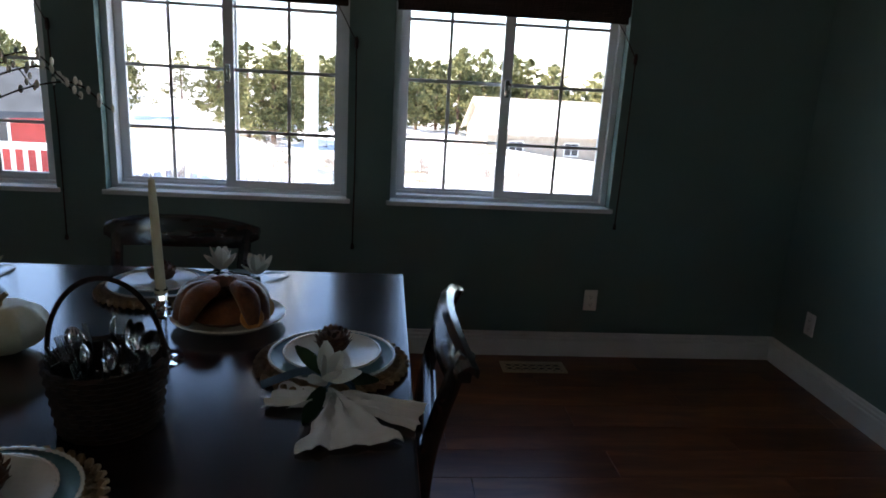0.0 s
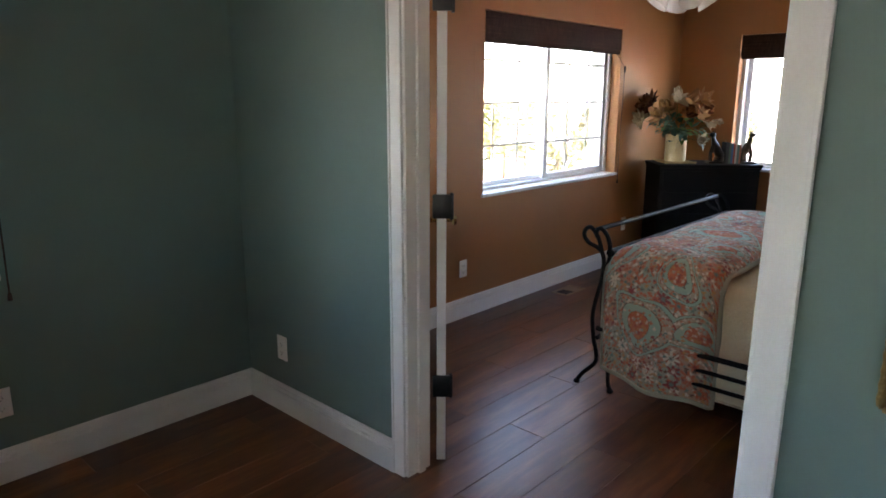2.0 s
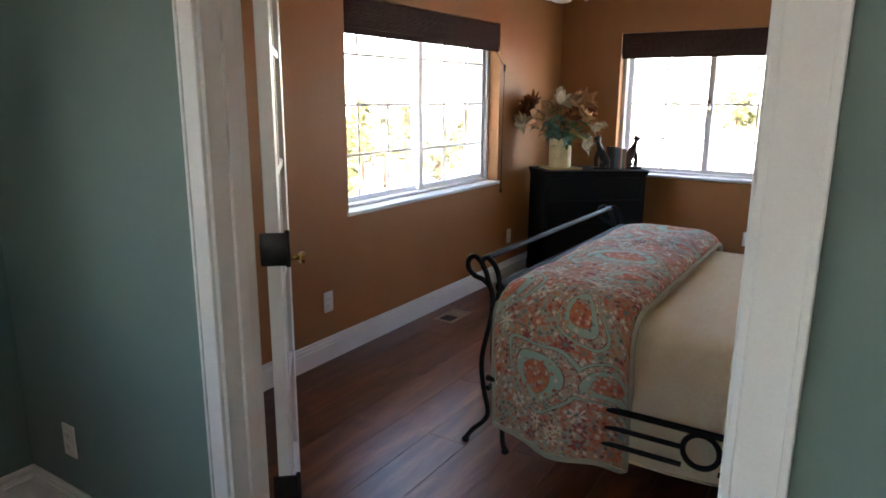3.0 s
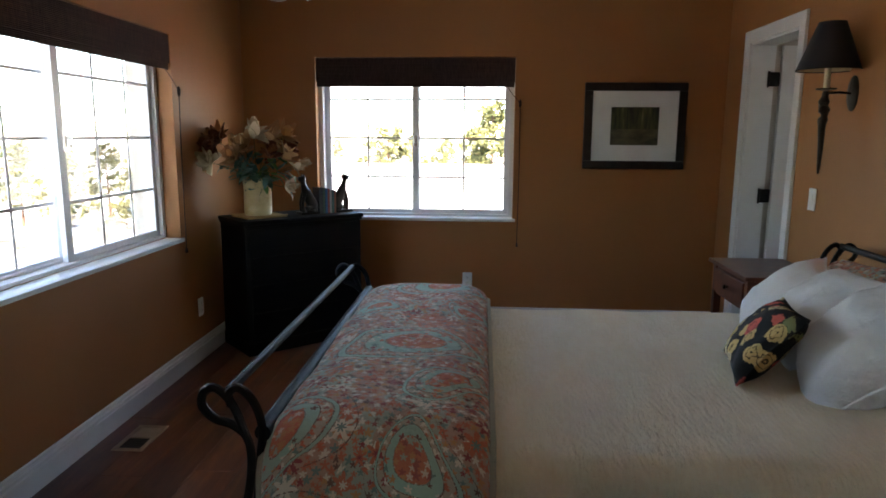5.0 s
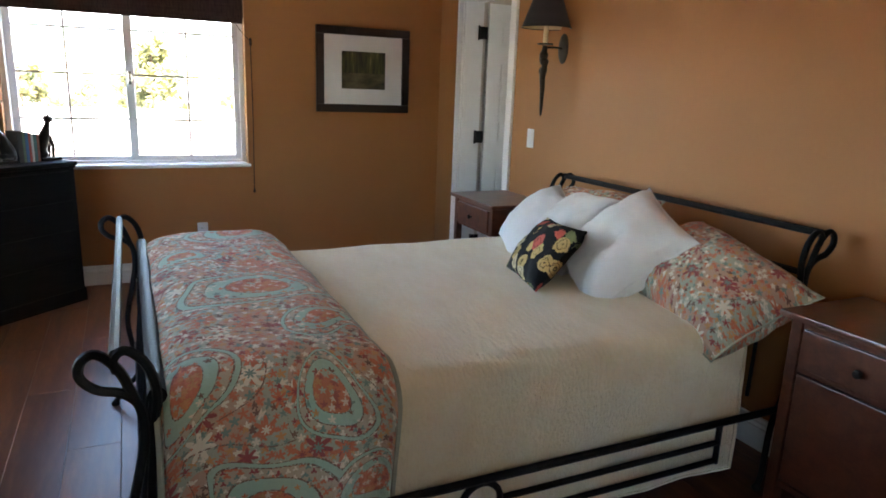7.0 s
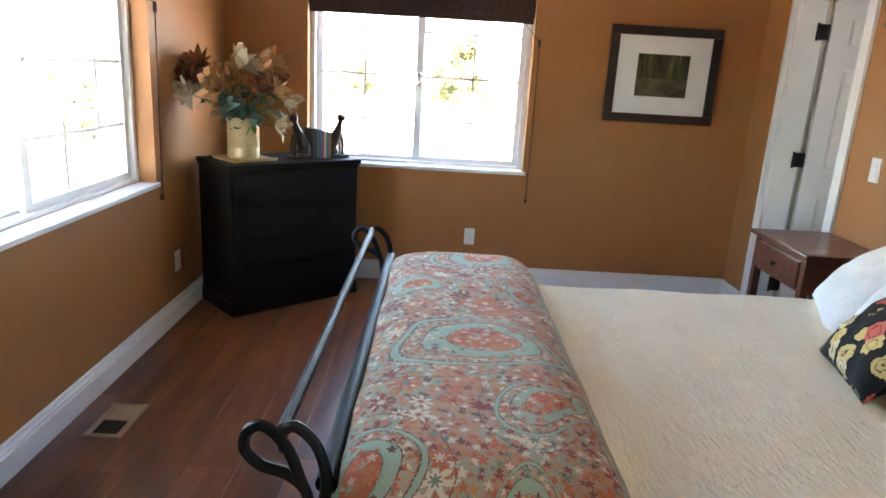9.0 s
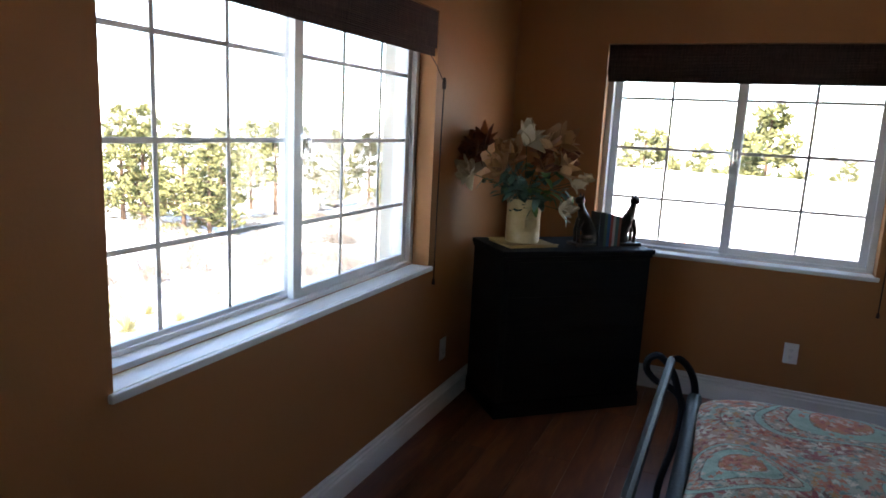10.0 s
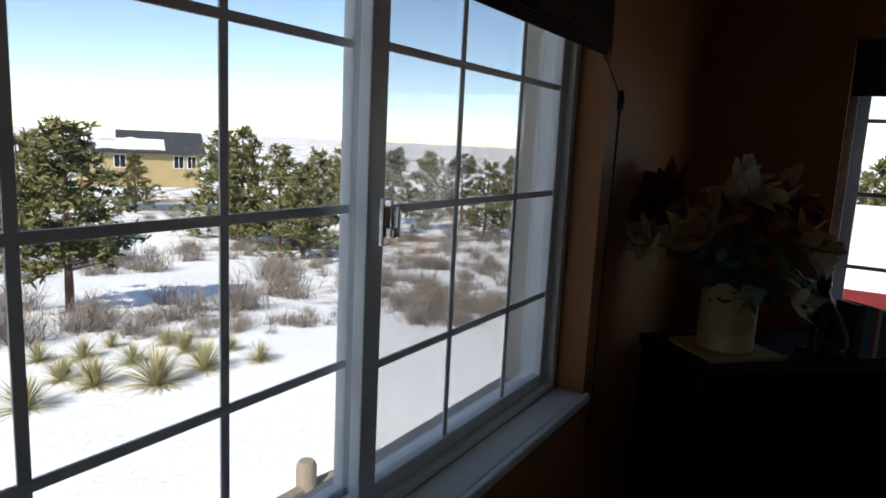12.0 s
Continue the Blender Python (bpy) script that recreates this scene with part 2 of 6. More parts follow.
def floral_black():
    m, n, l, b = material("embroidered_black", 0.85, 0, 0.2)
    v = coords(n, l)
    t = n.new("ShaderNodeTexVoronoi")
    t.inputs["Scale"].default_value = 12.0
    l.new(v, t.inputs["Vector"])
    wob = noise_at(n, l, v, 60, 2)
    d = math_node(n, l, "ADD", t.outputs["Distance"], math_node(n, l, "MULTIPLY", wob, 0.3))
    sc = n.new("ShaderNodeSeparateColor")
    l.new(t.outputs["Color"], sc.inputs[0])
    tone = ramp(n, l, sc.outputs[0], [(0.0, (0.58, 0.40, 0.16)), (0.35, (0.62, 0.50, 0.30)), (0.5, (0.58, 0.11, 0.08)), (0.85, (0.2, 0.22, 0.10))], True)
    ring = ramp(n, l, d, [(0.0, (1, 1, 1)), (0.24, (0.15, 0.15, 0.15)), (0.29, (1, 1, 1)), (0.42, (0.2, 0.2, 0.2)), (0.46, (1, 1, 1)), (0.60, (0, 0, 0))], True)
    l.new(mixed(n, l, ring, (0.012, 0.011, 0.012), tone), b.inputs["Base Color"])
    bump(n, l, b, math_node(n, l, "SUBTRACT", 1.0, d), 0.6, 0.008)
    return m


def woven_blind():
    """Dark woven wood of horizontal reeds with vertical stitching."""
    m, n, l, b = material("woven_wood_blind", 0.85, 0, 0.15)
    w = n.new("ShaderNodeTexWave")
    w.wave_type, w.bands_direction = "BANDS", "Z"
    w.inputs["Scale"].default_value, w.inputs["Distortion"].default_value = 42.0, 1.5
    l.new(coords(n, l), w.inputs["Vector"])
    s = noise_at(n, l, coords(n, l, (60, 60, 8)), 2.0, 2)
    r = noise_at(n, l, coords(n, l, (2, 2, 160)), 1.0, 3)
    f = math_node(n, l, "ADD", math_node(n, l, "MULTIPLY", s, 0.5), math_node(n, l, "MULTIPLY", r, 0.5))
    l.new(ramp(n, l, f, [(0.3, (0.022, 0.012, 0.010)), (0.6, (0.075, 0.045, 0.036)), (0.75, (0.13, 0.085, 0.065))]), b.inputs["Base Color"])
    bump(n, l, b, math_node(n, l, "ADD", w.outputs["Fac"], s), 0.5, 0.006)
    return m


def snowy_ground():
    m, n, l, b = material("snowy_ground", 0.8, 0, 0.3)
    v = coords(n, l)
    big, mid, fine = noise_at(n, l, v, 0.055, 5, 0.6), noise_at(n, l, v, 0.5, 6, 0.65), noise_at(n, l, v, 9, 4)
    sx = n.new("ShaderNodeSeparateXYZ")
    l.new(v, sx.inputs[0])
    away = math_node(n, l, "MULTIPLY", math_node(n, l, "SUBTRACT", sx.outputs[1], 14.0), 0.003)
    away = math_node(n, l, "MINIMUM", math_node(n, l, "MAXIMUM", away, -0.10), 0.03)
    cover = math_node(n, l, "ADD", math_node(n, l, "ADD", math_node(n, l, "MULTIPLY", big, 0.5), math_node(n, l, "MULTIPLY", mid, 0.5)), away)
    bare = ramp(n, l, cover, [(0.535, (0, 0, 0)), (0.60, (1, 1, 1))])
    grass = ramp(n, l, math_node(n, l, "ADD", math_node(n, l, "MULTIPLY", mid, 0.5), math_node(n, l, "MULTIPLY", fine, 0.5)), [(0.3, (0.10, 0.07, 0.045)), (0.6, (0.30, 0.23, 0.14))])
    snow = ramp(n, l, mid, [(0.3, (0.80, 0.82, 0.85)), (0.7, (0.90, 0.90, 0.90))])
    l.new(mixed(n, l, bare, snow, grass), b.inputs["Base Color"])
    bump(n, l, b, math_node(n, l, "ADD", mid, math_node(n, l, "MULTIPLY", fine, 0.2)), 0.6, 0.15)
    return m


def blades_mat(name, dark, light, rough=0.7):
    m, n, l, b = material(name, rough, 0, 0.2)
    g = n.new("ShaderNodeNewGeometry")
    big = noise_at(n, l, coords(n, l), 0.9, 3)
    f = math_node(n, l, "ADD", math_node(n, l, "MULTIPLY", g.outputs["Random Per Island"], 0.6), math_node(n, l, "MULTIPLY", big, 0.4))
    l.new(ramp(n, l, f, [(0.2, dark), (0.8, light)]), b.inputs["Base Color"])
    return m


ORANGE = painted_wall("ochre_wall_paint", (0.385, 0.166, 0.058))
TEAL = painted_wall("green_wall_paint", (0.150, 0.222, 0.200))
HALLPAINT = painted_wall("beige_hall_paint", (0.55, 0.50, 0.42))
CEIL = mottled("ceiling_paint", (0.72, 0.71, 0.68), (0.8, 0.79, 0.76), 0.8, 2, 60, 0.3)
TRIM = mottled("white_trim_paint", (0.7, 0.7, 0.68), (0.8, 0.8, 0.78), 0.35, 3, 150, 0.05)
VINYL = mottled("white_vinyl", (0.72, 0.73, 0.74), (0.8, 0.81, 0.82), 0.4, 4, 150, 0.03)
PLASTIC = mottled("white_plastic", (0.72, 0.71, 0.68), (0.8, 0.79, 0.76), 0.35, 9, 200, 0.02)
PLANK = plank_floor()
SUBFLOOR = mottled("floor_joint", (0.012, 0.006, 0.004), (0.02, 0.01, 0.006), 0.8)
GLASS = glass_pane()
SIDING = mottled("stucco", (0.5, 0.45, 0.38), (0.6, 0.55, 0.47), 0.9, 2, 40, 0.4)
IRON = mottled("wrought_iron", (0.006, 0.006, 0.008), (0.014, 0.014, 0.016), 0.5, 14, 90, 0.35, 0.004, 0.0, 0.16)
BLACKHINGE = mottled("black_metal", (0.012, 0.011, 0.01), (0.025, 0.023, 0.022), 0.4, 20, 200, 0.1, 0.002, 0.7)
BRASS = mottled("polished_brass", (0.55, 0.36, 0.12), (0.75, 0.52, 0.2), 0.22, 20, 200, 0.05, 0.001, 1.0)
STEEL = mottled("stainless_steel", (0.5, 0.5, 0.5), (0.65, 0.65, 0.65), 0.2, 30, 200, 0.05, 0.001, 1.0)
BLIND = woven_blind()
PAISLEY = paisley("paisley_cotton")
SHAM = paisley("paisley_sham", 1.15)
FLORAL = floral_black()
COVER = cloth("cream_coverlet", (0.82, 0.74, 0.53), (0.92, 0.86, 0.67), 60, 0.7, 0.012, (0.55, 1.5, 1))
SHEET = cloth("white_cotton", (0.70, 0.70, 0.70), (0.80, 0.80, 0.79), 16, 0.7, 0.02)
GREYSHEET = cloth("pale_quilted_mattress", (0.55, 0.56, 0.57), (0.68, 0.69, 0.70), 40, 0.6, 0.012)
BLACKWOOD = wood("black_painted_wood", (0.005, 0.005, 0.006), (0.011, 0.010, 0.010), 0.62, (2, 2, 14))
BLACKWOOD.node_tree.nodes["Principled BSDF"].inputs["Specular IOR Level"].default_value = 0.15
CHERRY = wood("cherry_wood", (0.060, 0.016, 0.009), (0.15, 0.045, 0.022), 0.32, (10, 2, 10), 2.0, 0.3)
ESPRESSO = wood("espresso_wood", (0.018, 0.009, 0.007), (0.045, 0.02, 0.014), 0.2, (1.5, 12, 12), 2.0, 0.4)
SHADE = mottled("black_card_shade", (0.010, 0.010, 0.010), (0.02, 0.019, 0.018), 0.6, 6, 200, 0.1)
SHADE_IN = mottled("gold_shade_lining", (0.45, 0.36, 0.22), (0.6, 0.48, 0.3), 0.45, 6, 200, 0.1)
CANDLE = mottled("ivory_wax", (0.62, 0.55, 0.36), (0.72, 0.64, 0.44), 0.5, 8, 120, 0.05)
BRONZE = mottled("dark_bronze", (0.02, 0.017, 0.014), (0.055, 0.045, 0.036), 0.4, 25, 140, 0.4, 0.005, 0.7)
MAT_BOARD = mottled("white_mat_board", (0.70, 0.70, 0.67), (0.78, 0.78, 0.75), 0.9, 5, 300, 0.1)
CERAMIC = mottled("cream_crock_glaze", (0.42, 0.31, 0.14), (0.58, 0.46, 0.25), 0.35, 8, 60, 0.1)
CORK = mottled("tan_wood_tray", (0.38, 0.24, 0.09), (0.52, 0.35, 0.15), 0.6, 12, 90, 0.2)
SNOWGROUND = snowy_ground()
SNOW = mottled("roof_snow", (0.84, 0.85, 0.88), (0.9, 0.9, 0.9), 0.8, 0.6, 8, 0.3, 0.03)
SCREEN, sn, sl, sb = material("insect_screen")
st, sd, sm = sn.new("ShaderNodeBsdfTransparent"), sn.new("ShaderNodeBsdfDiffuse"), sn.new("ShaderNodeMixShader")
sd.inputs[0].default_value, sm.inputs[0].default_value = (0.35, 0.35, 0.35, 1), 0.20
sl.new(st.outputs[0], sm.inputs[1]), sl.new(sd.outputs[0], sm.inputs[2]), sl.new(sm.outputs[0], sn["Material Output"].inputs[0])

# ---------------------------------------------------------------- building helpers
def box(bm, x0, y0, z0, x1, y1, z1, bevel=0.0):
    """A box between two corners, its edges rounded by bevel."""
    geo = bmesh.ops.create_cube(bm, size=1.0)["verts"]
    for v in geo:
        v.co = (x0 + (v.co.x + 0.5) * (x1 - x0), y0 + (v.co.y + 0.5) * (y1 - y0), z0 + (v.co.z + 0.5) * (z1 - z0))
    if bevel:
        edges = {e for v in geo for e in v.link_edges}
        bmesh.ops.bevel(bm, geom=list(edges), offset=bevel, segments=2, affect="EDGES", profile=0.6)
    return bm


def boxes(*rows, bevel=0.0):
    bm = bmesh.new()
    for r in rows:
        one = bmesh.new()
        box(one, *r, bevel=bevel)
        add(bm, one)
    return bm


def add(bm, other, m=None):
    """Joins other into bm."""
    if m is not None:
        bmesh.ops.transform(other, matrix=m, verts=other.verts)
    me = bpy.data.meshes.new("joined")
    other.to_mesh(me)
    other.free()
    bm.from_mesh(me)
    bpy.data.meshes.remove(me)
    return bm


def mesh_of(name, bm, mat, smooth=False):
    me = bpy.data.meshes.new(name)
    bmesh.ops.recalc_face_normals(bm, faces=bm.faces)
    bm.to_mesh(me)
    bm.free()
    for m in (mat if isinstance(mat, (list, tuple)) else [mat]):
        me.materials.append(m)
    if smooth:
        me.shade_smooth()
        me.set_sharp_from_angle(angle=radians(40))
    return me


def part(name, bm, mat, parent, label="", smooth=False, m=None):
    ob = new(name, mesh_of(name, bm, mat, smooth))
    ob.parent = parent
    if m is not None:
        ob.matrix_basis = m
    return tagged(ob, label) if label else ob


def piece(name, me, parent, m):
    """A repeat that shares its mesh."""
    ob = new(name, me)
    ob.parent, ob.matrix_basis = parent, m
    return ob


def structure(name, bm, mat, label="", smooth=False, category=""):
    return tagged(new(name, mesh_of(name, bm, mat, smooth)), label, category, "", "structure")


def thing(name, m, label, category, group=""):
    """An Empty at the base of a thing; its parts are built in its own space."""
    ob = new(name)
    ob.empty_display_size = 0.1
    ob.matrix_basis = m
    return tagged(ob, label, category, group)


def one_mesh(name, bm, mat, m, label, category, group="", smooth=False):
    ob = new(name, mesh_of(name, bm, mat, smooth))
    ob.matrix_basis = m
    return tagged(ob, label, category, group)


def lathe(profile, steps=24, bm=None):
    """A turned body about z from (radius, height) rows."""
    bm = bm or bmesh.new()
    rings = []
    for r, z in profile:
        if r < 1e-5:
            rings.append([bm.verts.new((0, 0, z))])
        else:
            rings.append([bm.verts.new((r * math.cos(2 * math.pi * k / steps), r * math.sin(2 * math.pi * k / steps), z)) for k in range(steps)])
    for a, b in zip(rings, rings[1:]):
        for k in range(steps):
            j = (k + 1) % steps
            if len(a) == 1 and len(b) == 1:
                continue
            if len(a) == 1:
                bm.faces.new((a[0], b[k], b[j]))
            elif len(b) == 1:
                bm.faces.new((a[k], a[j], b[0]))
            else:
                bm.faces.new((a[k], a[j], b[j], b[k]))
    return bm


def tube(points, radius, sides=8, closed=False, bm=None, flat=1.0):
    """A rod along points; radius is one number or one for each point."""
    bm = bm or bmesh.new()
    pts = [Vector(p) for p in points]
    count = len(pts)
    rad = radius if isinstance(radius, (list, tuple)) else [radius] * count
    rings, side = [], None
    for k, p in enumerate(pts):
        a = pts[(k - 1) % count] if closed or k else p
        b = pts[(k + 1) % count] if closed or k < count - 1 else p
        way = (b - a).normalized()
        if side is None:
            side = way.orthogonal().normalized()
        side = (side - way * side.dot(way))
        side = side.normalized() if side.length > 1e-6 else way.orthogonal().normalized()
        up = way.cross(side)
        rings.append([bm.verts.new(p + rad[k] * (math.cos(2 * math.pi * j / sides) * side + flat * math.sin(2 * math.pi * j / sides) * up)) for j in range(sides)])
    pairs = list(zip(rings, rings[1:])) + ([(rings[-1], rings[0])] if closed else [])
    for a, b in pairs:
        for j in range(sides):
            bm.faces.new((a[j], a[(j + 1) % sides], b[(j + 1) % sides], b[j]))
    if not closed:
        bm.faces.new(rings[0][::-1]), bm.faces.new(rings[-1])
    return bm


def smooth_path(points, per=6):
    """A Catmull-Rom curve through points."""
    p = [Vector(q) for q in points]
    p = [p[0] * 2 - p[1]] + p + [p[-1] * 2 - p[-2]]
    out = []
    for k in range(1, len(p) - 2):
        for j in range(per):
            t = j / per
            out.append(0.5 * ((2 * p[k]) + (p[k + 1] - p[k - 1]) * t + (2 * p[k - 1] - 5 * p[k] + 4 * p[k + 1] - p[k + 2]) * t * t
                              + (3 * p[k] - p[k - 1] - 3 * p[k + 1] + p[k + 2]) * t ** 3))
    return out + [p[-2]]


# ---------------------------------------------------------------- plan
NORTH, EAST, SOUTH, WEST = 3.45, 7.215, -0.06, 2.618      # the bedroom's inner faces
PART_W = 2.50                                             # the dining room's face of the partition
HIGH = 2.5
OUT = 0.27                                                # thickness of outer walls
DOOR_A, DOOR_B, DOOR_H = 1.115, 2.348, 2.06               # the opening between the rooms
SILL, HEAD = 0.806, 1.985
WIN_N = (4.29, 6.06)
WIN_E = (1.435, 2.905)
WIN_D = [(-2.388, -1.232), (-1.003, 0.140), (0.355, 1.482)]
DOOR2_A, DOOR2_B, DOOR2_H = 6.125, 6.815, 2.03           # the opening in the bedroom's south wall
DIN_W, DIN_S = -3.2, -2.6                                 # far faces of the dining room


def wall_rows(along0, along1, holes, t0, t1, axis):
    """Boxes of a wall from along0 to along1 with holes (a, b, low, high); t0, t1: its faces."""
    rows, at = [], along0
    for a, b, low, high in sorted(holes):
        rows.append((at, a, 0.0, HIGH))
        if low > 0:
            rows.append((a, b, 0.0, low))
        rows.append((a, b, high, HIGH))
        at = b
    rows.append((at, along1, 0.0, HIGH))
    return [(a, t0, z0, b, t1, z1) if axis == "x" else (t0, a, z0, t1, b, z1) for a, b, z0, z1 in rows]


def wall(name, mat, label, *args):
    bm = boxes(*wall_rows(*args))
    bmesh.ops.remove_doubles(bm, verts=bm.verts, dist=0.0005)
    return structure(name, bm, mat, label, category="wall")


wall("wall_dining_north", TEAL, "dark sage green painted wall with three windows", DIN_W, PART_W + 0.059, [(a, b, SILL, HEAD) for a, b in WIN_D], NORTH, NORTH + 0.20, "x")
wall("wall_bedroom_north", ORANGE, "ochre orange painted wall with a wide window", PART_W + 0.059, EAST + 0.2, [(*WIN_N, SILL, HEAD)], NORTH, NORTH + 0.20, "x")
wall("wall_bedroom_east", ORANGE, "ochre orange painted wall with a window", SOUTH - 0.15, NORTH, [(*WIN_E, SILL, HEAD)], EAST, EAST + 0.20, "y")
wall("wall_bedroom_south", ORANGE, "ochre orange painted wall behind the bed", WEST, EAST, [(DOOR2_A, DOOR2_B, 0, DOOR2_H)], SOUTH - 0.15, SOUTH, "x")
wall("wall_partition_green", TEAL, "sage green painted partition with a wide doorway", DIN_S, NORTH, [(DOOR_A, DOOR_B, 0, DOOR_H)], PART_W, PART_W + 0.059, "y")
wall("wall_partition_ochre", ORANGE, "ochre painted partition with a wide doorway", SOUTH - 0.15, NORTH, [(DOOR_A, DOOR_B, 0, DOOR_H)], PART_W + 0.059, WEST, "y")
# the west wall's opening is unseen, added to bring daylight into the dining room
wall("wall_dining_west", TEAL, "dark sage green painted wall", DIN_S - 0.2, NORTH, [(-2.2, -1.0, SILL, HEAD)], DIN_W - 0.2, DIN_W, "y")
wall("wall_dining_south", TEAL, "dark sage green painted wall", DIN_W, PART_W + 0.059, [], DIN_S - 0.2, DIN_S, "x")
structure("outer_wall", boxes((DIN_W - 0.27, NORTH + 0.204, -1.6, WIN_D[0][0], NORTH + OUT, HIGH + 0.3), *[
    r for (a, b), nxt in zip(WIN_D + [WIN_N], [w[0] for w in WIN_D[1:]] + [WIN_N[0], EAST + OUT])
    for r in ((a, NORTH + 0.204, -1.6, b, NORTH + OUT, SILL), (a, NORTH + 0.204, HEAD, b, NORTH + OUT, HIGH + 0.3), (b, NORTH + 0.204, -1.6, nxt, NORTH + OUT, HIGH + 0.3))],
    (EAST + 0.204, -2.9, -1.6, EAST + OUT, WIN_E[0], HIGH + 0.3), (EAST + 0.204, WIN_E[1], -1.6, EAST + OUT, NORTH + 0.2, HIGH + 0.3),
    (EAST + 0.204, WIN_E[0], -1.6, EAST + OUT, WIN_E[1], SILL), (EAST + 0.204, WIN_E[0], HEAD, EAST + OUT, WIN_E[1], HIGH + 0.3)), SIDING, "pale stucco outer wall", category="wall")
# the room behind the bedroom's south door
wall("wall_hall_west", HALLPAINT, "plain pale hall wall", SOUTH - 2.4, SOUTH - 0.154, [], 5.2, 5.35, "y")
wall("wall_hall_east", HALLPAINT, "plain pale hall wall", SOUTH - 2.4, SOUTH - 0.154, [], 7.3, 7.42, "y")
# the south wall's opening is unseen, added so daylight reaches the open door leaf
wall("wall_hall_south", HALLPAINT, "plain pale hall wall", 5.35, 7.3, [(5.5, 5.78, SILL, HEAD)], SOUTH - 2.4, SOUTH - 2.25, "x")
structure("ceiling", boxes((DIN_W - 0.2, DIN_S - 0.2, HIGH, EAST + 0.2, NORTH + 0.2, HIGH + 0.2)), CEIL, "white painted ceiling", category="ceiling")
structure("roof_eave", boxes((DIN_W - 0.9, NORTH + OUT, HIGH - 0.12, EAST + 0.9, NORTH + 0.80, HIGH + 0.02), (EAST + OUT, -3.2, HIGH - 0.12, EAST + 0.8, NORTH + OUT, HIGH + 0.02),
                             (DIN_W - 0.9, DIN_S - 0.9, HIGH + 0.3, EAST + 0.9, NORTH + 0.8, HIGH + 0.34)), TRIM, "white painted roof eave", category="roof")
floor = structure("floor", boxes((DIN_W, DIN_S - 0.2, -0.25, EAST + 0.2, NORTH + 0.2, -0.006)), SUBFLOOR, "dark reddish brown wood plank floor", category="floor")


# ---------------------------------------------------------------- skirting, casings, sills
def profile_run(a, b, side, rows):
    """A moulding along the wall from a to b (x, y); side: way into the room; rows: (out, low, high)."""
    a, b, s = Vector((*a, 0)), Vector((*b, 0)), Vector((*side, 0))
    bm = bmesh.new()
    for out, low, high in rows:
        q = [bm.verts.new(p + s * o + Vector((0, 0, z))) for p in (a, b) for o, z in ((0, low), (out, low), (out, high - 0.004), (out - 0.004, high), (0, high))]
        c = 5
        bm.faces.new(q[:c][::-1]), bm.faces.new(q[c:])
        for k in range(c):
            bm.faces.new((q[k], q[(k + 1) % c], q[c + (k + 1) % c], q[c + k]))
    return bm


SKIRT = [(0.018, 0.0, 0.094), (0.009, 0.094, 0.101), (0.015, 0.101, 0.114), (0.007, 0.114, 0.120), (0.010, 0.120, 0.134)]
CAS = 0.08
for a, b, side in [((DIN_W, NORTH), (PART_W, NORTH), (0, -1)), ((PART_W, NORTH), (PART_W, DOOR_B + 0.058), (-1, 0)), ((PART_W, DOOR_A - CAS + 0.005), (PART_W, DIN_S), (-1, 0)),
                   ((WEST, NORTH), (EAST, NORTH), (0, -1)), ((EAST, NORTH), (EAST, SOUTH), (-1, 0)), ((WEST, SOUTH), (DOOR2_A - CAS + 0.005, SOUTH), (0, 1)),
                   ((DOOR2_B + CAS - 0.005, SOUTH), (EAST, SOUTH), (0, 1)), ((WEST, DOOR_B + 0.058), (WEST, NORTH), (1, 0)), ((WEST, SOUTH), (WEST, DOOR_A - CAS + 0.005), (1, 0)),
                   ((DIN_W, DIN_S), (DIN_W, NORTH), (1, 0)), ((DIN_W, DIN_S), (PART_W, DIN_S), (0, 1))]:
    structure("baseboard", profile_run(a, b, side, SKIRT), TRIM, "white stepped wooden baseboard", category="baseboard")


def casing(a, b, high, face, side, axis, wide=True):
    """A door's casing on one face of a wall: two stepped legs and a head."""
    bm = bmesh.new()
    for w0, w1, out in ((0.0, CAS, 0.014), (CAS - 0.014, CAS - 0.001, 0.019)):
        v0, v1 = (w0, w1) if wide else (w0 * 0.79, w1 * 0.79)
        for u0, u1, z0, z1 in ((a + 0.005 - w1, a + 0.005 - w0, 0.0, high - 0.005 + w1), (b - 0.005 + v0, b - 0.005 + v1, 0.0, high - 0.005 + w1), (a + 0.005 - w0, b - 0.005 + v0, high - 0.005 + w0, high - 0.005 + w1)):
            f0, f1 = sorted((face, face + side * out))
            add(bm, boxes((u0, f0, z0, u1, f1, z1) if axis == "x" else (f0, u0, z0, f1, u1, z1), bevel=0.003))
    return bm


structure("trim_doorway_dining", casing(DOOR_A, DOOR_B, DOOR_H, PART_W, -1, "y", False), TRIM, "white moulded door casing", category="door casing")
structure("trim_doorway_bedroom", casing(DOOR_A, DOOR_B, DOOR_H, WEST, 1, "y", False), TRIM, "white moulded door casing", category="door casing")
